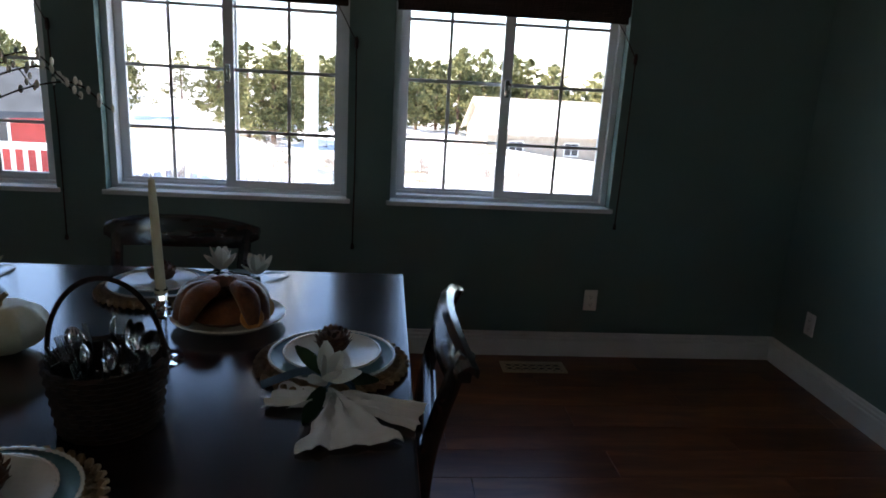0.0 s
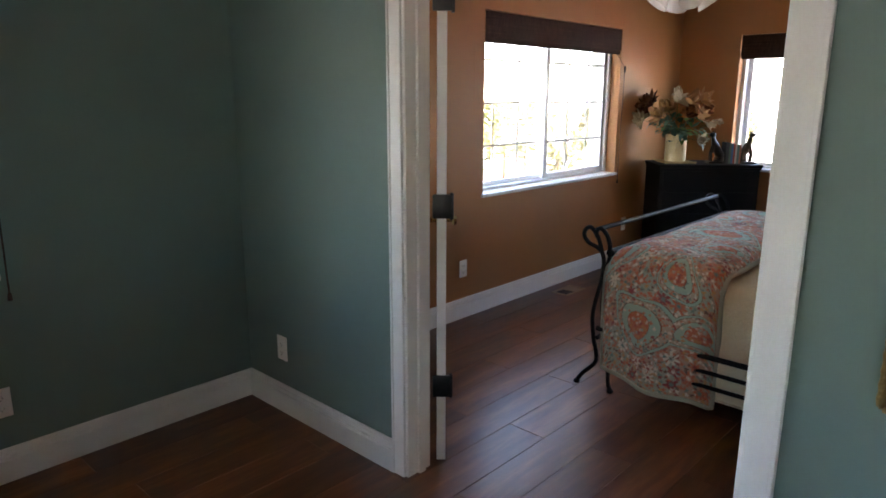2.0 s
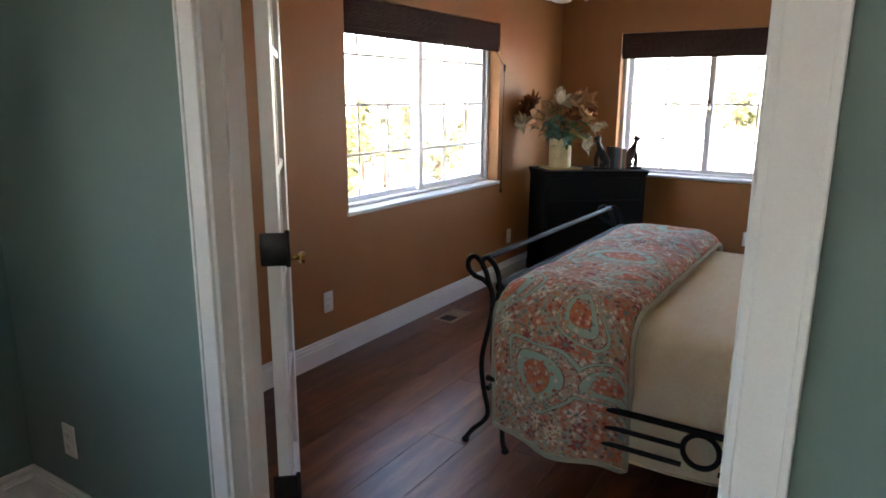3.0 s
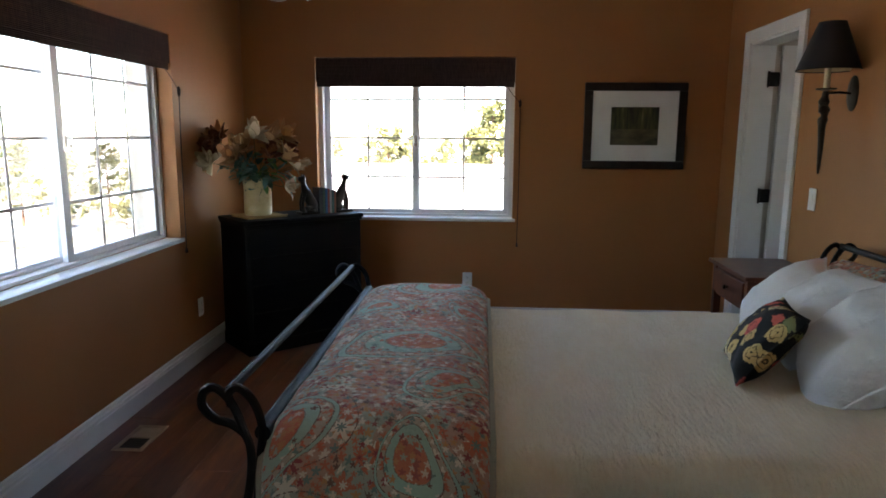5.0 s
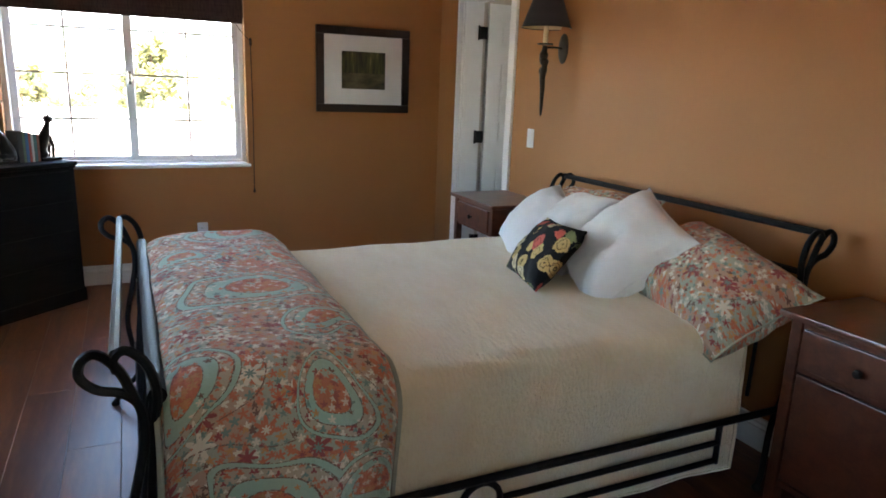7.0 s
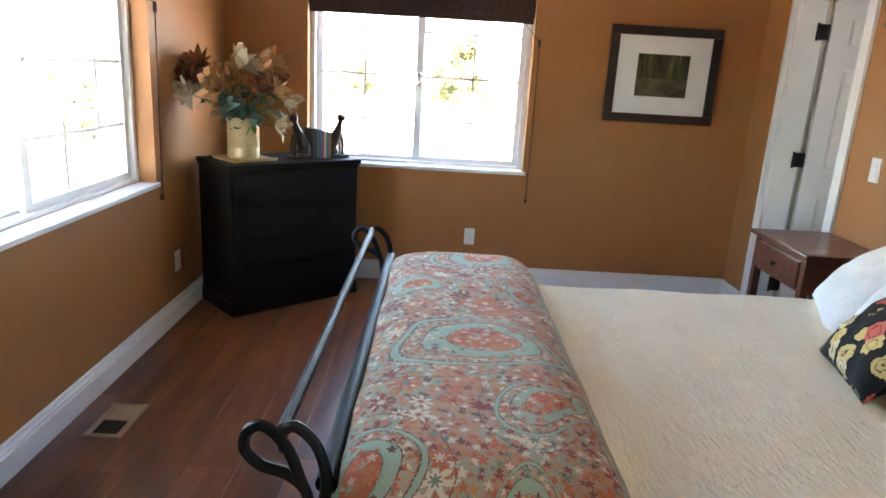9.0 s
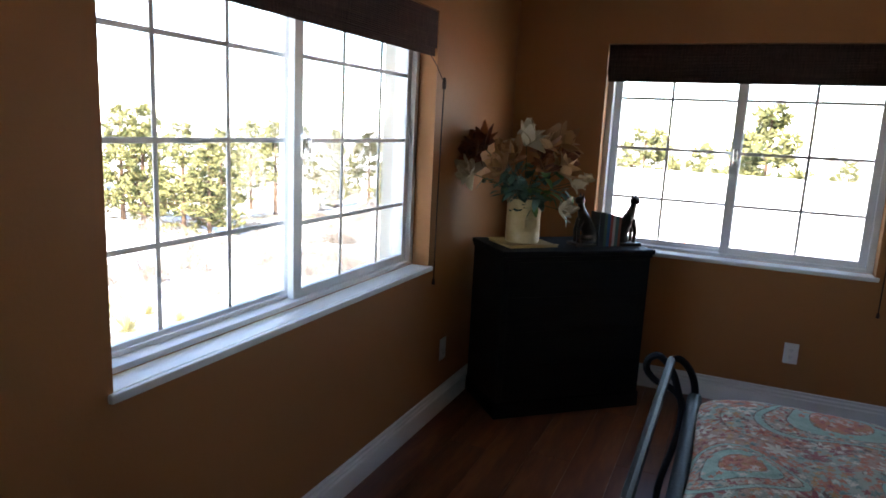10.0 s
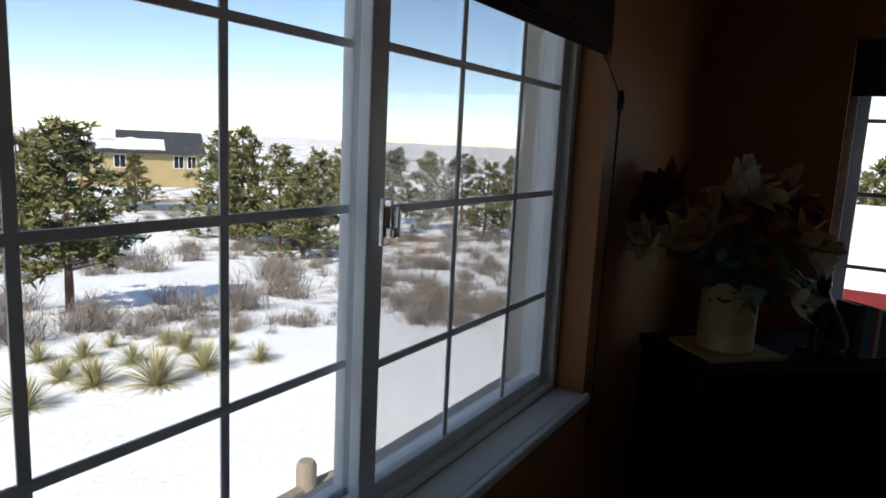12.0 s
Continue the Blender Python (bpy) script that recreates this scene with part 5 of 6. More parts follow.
# ---------------------------------------------------------------- blinds
def blind(a, b, low, m, label, cord_x, knob_z, end_z, depth=0.012):
    t = thing("woven_blind", m, label, "window blind", "woven wood blinds")
    part("headrail", boxes((a + 0.006, depth, HEAD - 0.03, b - 0.006, depth + 0.04, HEAD - 0.004), bevel=0.003), BLIND, t)
    part("valance", boxes((a + 0.004, depth - 0.010, low + 0.035, b - 0.004, depth - 0.004, HEAD - 0.006), bevel=0.002), BLIND, t)
    for k in range(4):
        part("fold", boxes((a + 0.008, depth - 0.003 + 0.006 * k, low + 0.006 * k, b - 0.008, depth + 0.003 + 0.006 * k, low + 0.05 + 0.006 * k), bevel=0.002), BLIND, t)
    cord = tube(smooth_path([(b - 0.06, depth, low + 0.01), (b - 0.03, depth - 0.022, low - 0.04), (cord_x, -0.028, knob_z)], 5), 0.0022, 6)
    part("cord", cord, BLIND, t, "thin dark lift cord", True)
    part("cord", tube(smooth_path([(cord_x, -0.028, knob_z), (cord_x + 0.004, -0.02, (knob_z + end_z) / 2), (cord_x, -0.02, end_z)], 5), 0.0032, 6), BLIND, t, "", True)
    part("cleat", lathe([(0, -0.03), (0.008, -0.026), (0.010, 0.0), (0.007, 0.022), (0, 0.028)], 10), BLIND, t, "", True, pose(cord_x, -0.028, knob_z))
    part("tassel", lathe([(0, 0.0), (0.009, 0.004), (0.007, 0.026), (0.003, 0.034), (0, 0.036)], 10), BLIND, t, "", True, pose(cord_x, -0.02, end_z - 0.03))


blind(*WIN_N, 1.785, Matrix.Translation((0, NORTH, 0)), "dark woven wood blind raised above the wide window", 6.085, 1.67, 0.75)
blind(-WIN_E[1], -WIN_E[0], 1.775, Matrix.Translation((EAST, 0, 0)) @ TURN_E, "dark woven wood blind raised above the window", -1.40, 1.66, 0.635)
for k, (a, b) in enumerate(WIN_D):
    blind(a, b, 1.72, Matrix.Translation((0, NORTH, 0)), "dark woven wood blind raised above the dining window", b + 0.035, 1.56, 0.74 if k == 2 else 0.59)

# ---------------------------------------------------------------- ceiling fan
fan = thing("ceiling_fan", pose(4.85, 2.42, HIGH), "ceiling fan with a cluster of white glass shades", "ceiling fan")
part("canopy", lathe([(0, 0), (0.07, 0), (0.06, -0.04), (0.02, -0.06), (0, -0.06)], 24), BRONZE, fan, "", True)
part("rod", tube([(0, 0, -0.05), (0, 0, -0.16)], 0.012, 10), BRONZE, fan, "", True)
part("motor", lathe([(0, -0.15), (0.09, -0.16), (0.11, -0.20), (0.10, -0.26), (0.05, -0.30), (0.04, -0.44), (0, -0.45)], 28), BRONZE, fan, "", True)
MILK = mottled("opal_glass", (0.80, 0.79, 0.75), (0.86, 0.85, 0.82), 0.25, 8, 100, 0.02)
for k in range(5):
    part("blade", boxes((0.14, -0.065, -0.224, 0.64, 0.065, -0.214), bevel=0.004), ESPRESSO, fan, "", False, pose(0, 0, 0, 0, 0, 72 * k + 15) @ pose(0, 0, 0, 8, 0, 0))
for k in range(4):
    part("glass_shade", lathe([(0.022, 0.0), (0.03, -0.02), (0.05, -0.07), (0.07, -0.11), (0.066, -0.11), (0.046, -0.07), (0.026, -0.02)], 24), MILK, fan, "white opal glass shade", True, pose(0, 0, 0, 0, 0, 90 * k + 40) @ pose(0.09, 0, -0.43, 0, -35, 0))


# ---------------------------------------------------------------- dining room
TX0, TX1, TY0, TY1, TZ = -1.83, 0.400, 0.90, 2.400, 0.752
table = thing("dining_table", pose(0, 0, 0), "dark espresso dining table with a glossy top laid for a meal", "table")
part("tabletop", boxes((TX0, TY0, TZ - 0.035, TX1, TY1, TZ), bevel=0.008), ESPRESSO, table)
part("apron", boxes((TX0 + 0.09, TY0 + 0.09, TZ - 0.13, TX1 - 0.09, TY1 - 0.09, TZ - 0.036), bevel=0.004), ESPRESSO, table)
for x in (TX0 + 0.06, TX1 - 0.15):
    for y in (TY0 + 0.06, TY1 - 0.15):
        part("leg", boxes((x, y, 0, x + 0.085, y + 0.085, TZ - 0.036), bevel=0.01), ESPRESSO, table)


def dining_chair(m, label):
    """Seat at the origin's front; the back stands at y = 0.2 and the seat reaches towards -y."""
    c = thing("dining_chair", m, label, "chair", "chairs round the table")
    part("seat", boxes((-0.22, -0.24, 0.43, 0.22, 0.20, 0.46), bevel=0.012), ESPRESSO, c)
    for x in (-0.19, 0.155):
        part("leg", boxes((x, -0.22, 0, x + 0.035, -0.185, 0.43), bevel=0.006), ESPRESSO, c)
    for s in (-1, 1):
        pts = smooth_path([(s * 0.195, 0.23, 0.0), (s * 0.195, 0.19, 0.25), (s * 0.2, 0.185, 0.45), (s * 0.205, 0.20, 0.66), (s * 0.21, 0.245, 0.84), (s * 0.215, 0.27, 0.905)], 5)
        part("back_post", tube(pts, 0.019, 8, flat=1.25), ESPRESSO, c, "", True)
    crest = bmesh.new()
    rows = []
    n = 20
    for k in range(n + 1):
        u = 2 * k / n - 1
        x = 0.255 * u
        yb = 0.265 + 0.045 * (u * u) - 0.045
        zt = 0.945 - 0.05 * abs(u) ** 2.4
        zb = zt - 0.085 - 0.03 * (1 - u * u) + 0.045 * max(0, abs(u) - 0.75) / 0.25
        ring = [(x, yb - 0.014, zb), (x, yb - 0.016, (zb + zt) / 2), (x, yb - 0.004, zt - 0.008), (x, yb + 0.012, zt), (x, yb + 0.03, zt - 0.01), (x, yb + 0.028, zt - 0.03), (x, yb + 0.014, (zb + zt) / 2), (x, yb + 0.012, zb)]
        rows.append([crest.verts.new(p) for p in ring])
    for a, b in zip(rows, rows[1:]):
        for j in range(8):
            crest.faces.new((a[j], a[(j + 1) % 8], b[(j + 1) % 8], b[j]))
    crest.faces.new(rows[0]), crest.faces.new(rows[-1][::-1])
    part("crest_rail", crest, ESPRESSO, c, "", True)
    part("splat", boxes((-0.11, 0.205, 0.60, 0.11, 0.22, 0.70), bevel=0.006), ESPRESSO, c)
    part("back_rail", boxes((-0.2, 0.186, 0.66, 0.2, 0.206, 0.70), bevel=0.006), ESPRESSO, c)
    part("stretcher", boxes((-0.19, -0.205, 0.20, 0.19, -0.19, 0.225), bevel=0.004), ESPRESSO, c)
    return c


dining_chair(pose(-0.388, 2.28, 0) @ Matrix.Diagonal((1.05, 1, 0.965, 1)), "dark espresso wooden chair with a curved crest rail")
dining_chair(pose(0.25, 1.69, 0, 0, 0, -93) @ Matrix.Diagonal((1.05, 1, 0.96, 1)), "dark espresso wooden chair tucked under the table's end")

SEAGRASS = mottled("seagrass", (0.16, 0.095, 0.045), (0.36, 0.24, 0.12), 0.75, 40, 180, 0.8, 0.006)
TEALGLAZE = mottled("teal_glaze", (0.018, 0.085, 0.09), (0.035, 0.13, 0.135), 0.3, 10, 120, 0.05)
CREAMGLAZE = mottled("cream_glaze", (0.60, 0.56, 0.46), (0.72, 0.68, 0.58), 0.18, 10, 120, 0.05)
LINEN = cloth("cream_linen", (0.60, 0.57, 0.49), (0.74, 0.71, 0.63), 40, 0.4, 0.006)
CRUST = mottled("brown_crust", (0.085, 0.024, 0.010), (0.25, 0.085, 0.028), 0.4, 18, 90, 0.4, 0.008)
PETAL = blades_mat("magnolia_petal", (0.66, 0.64, 0.55), (0.84, 0.82, 0.74), 0.5)
DARKLEAF = blades_mat("magnolia_leaf", (0.012, 0.03, 0.012), (0.03, 0.07, 0.025), 0.35)
BLUESATIN = mottled("blue_ribbon", (0.03, 0.07, 0.10), (0.07, 0.14, 0.19), 0.3, 30, 150, 0.1)


def placemat(x, y, r=0.183):
    p = thing("placemat", pose(x, y, TZ + 0.0005), "round braided seagrass placemat on the dark table", "placemat", "place settings")
    part("base", lathe([(0, 0), (r * 0.9, 0), (r * 0.9, 0.005), (0, 0.005)], 40), SEAGRASS, p)
    for ring in range(2):
        rr, n = r * (0.94 - 0.13 * ring), 44 - 6 * ring
        for k in range(n):
            a = 2 * math.pi * k / n
            kn = tube([(rr * math.cos(a) - 0.014 * math.cos(a + 0.9), rr * math.sin(a) - 0.014 * math.sin(a + 0.9), 0.006), (rr * math.cos(a), rr * math.sin(a), 0.011), (rr * math.cos(a) + 0.014 * math.cos(a + 0.9), rr * math.sin(a) + 0.014 * math.sin(a + 0.9), 0.006)], [0.005, 0.008, 0.005], 6)
            part("braid", kn, SEAGRASS, p, "", True)
    return p


def setting(x, y, r=0.183, ball=True):
    placemat(x, y, r)
    ch = thing("charger_plate", pose(x, y, TZ + 0.012) @ Matrix.Diagonal((1.07, 1.07, 1, 1)), "teal glazed charger plate with a beaded cream rim", "plate", "place settings")
    part("plate", lathe([(0, 0), (0.095, 0), (0.105, 0.004), (0.138, 0.014), (0.137, 0.017), (0.104, 0.008), (0, 0.006)], 48), TEALGLAZE, ch, "", True)
    part("beaded_rim", tube([(0.1365 * math.cos(2 * math.pi * k / 120), 0.1365 * math.sin(2 * math.pi * k / 120), 0.0165) for k in range(120)], [0.0024 if k % 2 else 0.0042 for k in range(120)], 5, True), CREAMGLAZE, ch, "cream beaded rim", True)
    sp = thing("salad_plate", pose(x, y, TZ + 0.021) @ Matrix.Diagonal((1.12, 1.12, 1, 1)), "cream glazed plate stacked on the teal charger", "plate", "place settings")
    part("plate", lathe([(0, 0), (0.065, 0), (0.072, 0.004), (0.102, 0.013), (0.101, 0.016), (0.071, 0.008), (0, 0.006)], 48), CREAMGLAZE, sp, "", True)
    part("beaded_rim", tube([(0.1005 * math.cos(2 * math.pi * k / 96), 0.1005 * math.sin(2 * math.pi * k / 96), 0.0155) for k in range(96)], [0.002 if k % 2 else 0.0034 for k in range(96)], 5, True), CREAMGLAZE, sp, "", True)
    if ball:
        cone = bmesh.new()
        rg = random.Random(3)
        add(cone, lathe([(0, 0.004), (0.032, 0.008), (0.04, 0.022), (0.03, 0.04), (0.012, 0.046), (0, 0.044)], 18))
        for k in range(70):
            a, t = k * 2.4, k / 70
            rr, z = 0.042 * math.sin(0.5 + 2.3 * t), 0.006 + 0.042 * t
            leaf_shape(0.014, 0.012, 0.5, 0, cone, Matrix.Translation((rr * 0.85 * math.cos(a), rr * 0.85 * math.sin(a), z)) @ Matrix.Rotation(a - math.pi / 2, 4, "Z") @ Matrix.Rotation(0.9 * t + rg.uniform(-0.2, 0.2), 4, "X"))
        one_mesh("pine_cone", cone, blades_mat("pine_cone_scale", (0.05, 0.022, 0.012), (0.16, 0.075, 0.038), 0.6), pose(x, y + 0.02, TZ + 0.028), "brown pine cone resting on the plate", "pine cone", "place settings", True)


setting(0.213, 1.640)
setting(-0.345, 2.150)
setting(-0.275, 1.075)


def magnolia(m, label, petals=9, size=0.075):
    f = thing("magnolia_flower", m, label, "flower", "magnolia flowers")
    rg = random.Random(8)
    for k in range(petals):
        bm = bmesh.new()
        lay = k % 2
        leaf_shape(size * rg.uniform(0.85, 1.1), size * 0.55, rg.uniform(0.2, 0.6), 0, bm, Matrix.Rotation(2 * math.pi * k / petals, 4, "Z") @ Matrix.Translation((0, 0.008, 0.01)) @ Matrix.Rotation(radians(22 + 32 * lay), 4, "X"), 0.5)
        part("petal", bm, PETAL, f, "", True)
    for k in range(3):
        bm = bmesh.new()
        leaf_shape(size * 1.3, size * 0.5, -0.1, 0, bm, Matrix.Rotation(2.1 * k + 0.4, 4, "Z") @ Matrix.Translation((0, 0.02, 0.006)), 0.2)
        part("leaf", bm, DARKLEAF, f, "", True)


magnolia(pose(-0.205, 2.335, TZ + 0.008), "white magnolia bloom lying on the table")
magnolia(pose(-0.08, 2.29, TZ + 0.008, 0, 0, 40), "white magnolia bloom lying on the table", 8, 0.07)
magnolia(pose(-0.90, 2.25, TZ + 0.008, 0, 0, 80), "white magnolia bloom lying on the table", 8, 0.07)

# napkin gathered by a ribbon and a bloom
nap = thing("napkin", pose(0.240, 1.43, TZ + 0.001) @ Matrix.Diagonal((1.2, 1.2, 1.2, 1)), "cream linen napkin gathered with a blue ribbon", "napkin", "place settings")


def fan_cloth(length, spread, turn, mat, parent, name, seed, lift=0.03):
    bm = bmesh.new()
    rows = []
    for i in range(15):
        t = i / 14
        row = []
        for j in range(25):
            s = 2 * j / 24 - 1
            wv = spread * (0.10 + 0.9 * t ** 0.8)
            z = 0.004 + lift * (1 - t * 0.75) * (0.35 + 0.3 * math.sin(s * 9 + seed)) + 0.012 * abs(noise.noise(Vector((s * 3, t * 3, seed))))
            row.append(bm.verts.new((s * wv / 2 + 0.01 * noise.noise(Vector((t * 4, s, seed))), -length * (t + 0.06 * noise.noise(Vector((s * 3, seed, 1)))), z)))
        rows.append(row)
    for a, b in zip(rows, rows[1:]):
        for j in range(24):
            bm.faces.new((a[j], a[j + 1], b[j + 1], b[j]))
    bmesh.ops.recalc_face_normals(bm, faces=bm.faces)
    bmesh.ops.solidify(bm, geom=bm.faces[:], thickness=0.002)
    part(name, bm, mat, parent, "", True, pose(0, 0, 0, 0, 0, turn))


fan_cloth(0.14, 0.17, 12, LINEN, nap, "fold", 1)
fan_cloth(0.15, 0.10, 74, LINEN, nap, "fold", 2)
fan_cloth(0.12, 0.09, 258, LINEN, nap, "fold", 4)
part("ribbon", tube([(0.025 * math.cos(a), 0.02, 0.022 + 0.02 * math.sin(a)) for a in [2 * math.pi * k / 16 for k in range(16)]], 0.006, 6, True), BLUESATIN, nap, "dark blue ribbon", True)
part("ribbon", tube(smooth_path([(0, 0.02, 0.04), (-0.06, 0.07, 0.035), (-0.14, 0.055, 0.012)], 5), 0.009, 6, flat=0.3), BLUESATIN, nap, "", True)
magnolia(pose(0.215, 1.455, TZ + 0.045, 30, 0, 20), "white magnolia bloom tied to the napkin", 6, 0.072)

# braided loaf on a dish
dish = thing("serving_dish", pose(-0.085, 1.90, TZ + 0.0005), "white oval serving dish under the bread", "dish")
part("dish_body", lathe([(0, 0), (0.10, 0), (0.12, 0.008), (0.150, 0.026), (0.148, 0.030), (0.118, 0.013), (0, 0.008)], 48), CREAMGLAZE, dish, "", True)
loaf = thing("bread_loaf", pose(-0.095, 1.91, TZ + 0.012), "glazed brown braided bread loaf on the dish", "bread")
for k in range(11):
    a0 = 1.45 * math.pi * (k / 10) - 0.22 * math.pi
    bm = tube(smooth_path([(0.115 * math.cos(a0), 0.085 * math.sin(a0) - 0.03, 0.012), (0.085 * math.cos(a0 + 0.12), 0.07 * math.sin(a0 + 0.1) - 0.025, 0.075), (0.03 * math.cos(a0 + 0.3), 0.02 * math.sin(a0 + 0.3) - 0.01, 0.098)], 5), [0.016 + 0.013 * math.sin(math.pi * j / 10) for j in range(11)], 10)
    part("lobe", bm, CRUST, loaf, "", True)
part("base", lathe([(0, 0.0), (0.08, 0.0), (0.095, 0.012), (0.08, 0.03), (0.045, 0.045), (0, 0.05)], 28), CRUST, loaf, "", True)
for k, (x, y, z, turn) in enumerate(((0.085, -0.045, 0.05, 30), (0.10, -0.02, 0.055, 60), (0.075, -0.07, 0.04, 10))):
    sl = lathe([(0.028, -0.006), (0.031, 0), (0.028, 0.006)], 22)
    bmesh.ops.holes_fill(sl, edges=sl.edges)
    one_mesh("fruit_slice", sl, mottled("orange_flesh", (0.45, 0.17, 0.03), (0.65, 0.30, 0.07), 0.4, 40, 120, 0.3), pose(x - 0.085, 1.90 + y, TZ + z, 62, 0, turn), "dried orange slice leaning on the bread", "fruit slice", "orange slices by the bread")

# candlestick
CRYSTAL, gn, gl, gb = material("cut_glass", 0.03)
gb.inputs["Transmission Weight"].default_value, gb.inputs["IOR"].default_value = 1.0, 1.5
gb.inputs["Base Color"].default_value = (0.95, 0.97, 0.97, 1)
stick = thing("candlestick", pose(-0.178, 1.655, TZ + 0.0005), "clear cut glass candlestick on the dark table", "candlestick")
part("glass_stem", lathe([(0, 0), (0.046, 0), (0.046, 0.006), (0.02, 0.014), (0.010, 0.03), (0.009, 0.10), (0.02, 0.112), (0.012, 0.122), (0.022, 0.134), (0.012, 0.146), (0.017, 0.160), (0.014, 0.175), (0.010, 0.165), (0, 0.165)], 8), CRYSTAL, stick)
candle = thing("taper_candle", pose(-0.178, 1.655, TZ + 0.164, 1.5, -1.5, 0), "unlit ivory taper candle in the glass candlestick", "candle")
part("wax", lathe([(0, 0), (0.0115, 0), (0.0095, 0.20), (0.007, 0.262), (0, 0.268)], 16), CANDLE, candle, "", True)
part("wick", tube([(0, 0, 0.266), (0.001, 0, 0.275)], 0.001, 5), BLACKHINGE, candle)

# cutlery basket
WICKER = mottled("dark_wicker", (0.012, 0.007, 0.005), (0.04, 0.022, 0.014), 0.8, 50, 160, 0.6, 0.006, 0.0, 0.12)
bask = thing("cutlery_basket", pose(-0.185, 1.36, TZ + 0.0005), "dark wicker basket with a hoop handle full of cutlery", "basket")
part("floor", lathe([(0, 0), (0.085, 0), (0.085, 0.008), (0, 0.008)], 28), WICKER, bask)
for k in range(13):
    z = 0.008 + k * 0.0105
    rr = 0.088 + 0.018 * k / 13
    part("weave", tube([(rr * math.cos(2 * math.pi * j / 40) * (1 + 0.02 * (-1) ** (j + k)), rr * math.sin(2 * math.pi * j / 40) * (1 + 0.02 * (-1) ** (j + k)), z) for j in range(40)], 0.0056, 5, True), WICKER, bask, "", True)
part("liner", lathe([(0.084, 0.01), (0.099, 0.13)], 28), WICKER, bask)
part("handle", tube([(0.106 * math.cos(a), 0.0, 0.135 + 0.155 * math.sin(a)) for a in [math.pi * k / 24 for k in range(25)]], 0.005, 8), WICKER, bask, "", True)
rg = random.Random(4)
for k in range(20):
    a, lean = rg.uniform(0, 6.28), rg.uniform(6, 28)
    cut = thing("fork" if k % 2 else "spoon", pose(-0.185 + 0.035 * math.cos(a), 1.36 + 0.035 * math.sin(a), TZ + 0.012) @ Matrix.Rotation(a, 4, "Z") @ Matrix.Rotation(radians(lean), 4, "Y"), "polished steel %s standing in the basket" % ("fork" if k % 2 else "spoon"), "cutlery", "cutlery in the basket")
    part("handle", tube([(0, 0, 0.0), (0, 0, 0.07), (0, 0, 0.125)], [0.005, 0.0035, 0.003], 6, flat=0.5), STEEL, cut, "", True)
    if k % 2:
        part("head", boxes((-0.011, -0.0012, 0.12, 0.011, 0.0012, 0.142), bevel=0.001), STEEL, cut)
        for j in range(4):
            part("tine", tube([(-0.0095 + 0.0063 * j, 0, 0.14), (-0.0095 + 0.0063 * j, 0.002, 0.178)], [0.0018, 0.001], 5), STEEL, cut)
    else:
        bowl = lathe([(0, 0.0), (0.010, 0.002), (0.017, 0.008), (0.019, 0.012), (0.016, 0.008), (0.009, 0.0035), (0, 0.002)], 16)
        part("bowl", bowl, STEEL, cut, "", True, pose(0, -0.006, 0.152, 90, 0, 0) @ Matrix.Diagonal((1, 1.5, 1, 1)))

# pale pumpkin
pump = thing("white_pumpkin", pose(-0.55, 1.68, TZ + 0.0005), "small pale ribbed pumpkin on the table", "pumpkin")
bm = bmesh.new()
rows = []
for i in range(13):
    t = math.pi * i / 12
    rows.append([bm.verts.new(((0.10 * math.sin(t) + 0.002) * (1 - 0.09 * abs(math.sin(4.5 * 2 * math.pi * j / 45))) * math.cos(2 * math.pi * j / 45), (0.10 * math.sin(t) + 0.002) * (1 - 0.09 * abs(math.sin(4.5 * 2 * math.pi * j / 45))) * math.sin(2 * math.pi * j / 45), 0.062 - 0.062 * math.cos(t) - 0.012 * math.exp(-((t - math.pi) * 3) ** 2))) for j in range(45)])
for a, b in zip(rows, rows[1:]):
    for j in range(45):
        bm.faces.new((a[j], a[(j + 1) % 45], b[(j + 1) % 45], b[j]))
part("body", bm, mottled("pale_pumpkin_skin", (0.48, 0.45, 0.30), (0.62, 0.58, 0.42), 0.5, 12, 80, 0.1), pump, "", True)
part("stalk", tube(smooth_path([(0, 0, 0.105), (0.004, 0, 0.125), (0.018, 0.006, 0.142)], 4), [0.009, 0.008, 0.007, 0.007, 0.006, 0.006, 0.006, 0.006, 0.006], 7), CORK, pump, "", True)

# budding branches in a jar
jar = thing("glass_jar", pose(-0.80, 1.72, TZ + 0.0005), "plain glass jar holding budding branches", "jar")
part("jar_body", lathe([(0, 0), (0.05, 0), (0.055, 0.02), (0.055, 0.16), (0.045, 0.18), (0.045, 0.20), (0.042, 0.20), (0.042, 0.18), (0.051, 0.158), (0.051, 0.022), (0, 0.006)], 28), CRYSTAL, jar, "", True)
br = thing("budding_branches", pose(-0.80, 1.72, TZ + 0.02), "bare dark branches with pale buds in a jar", "branches")
rg = random.Random(6)
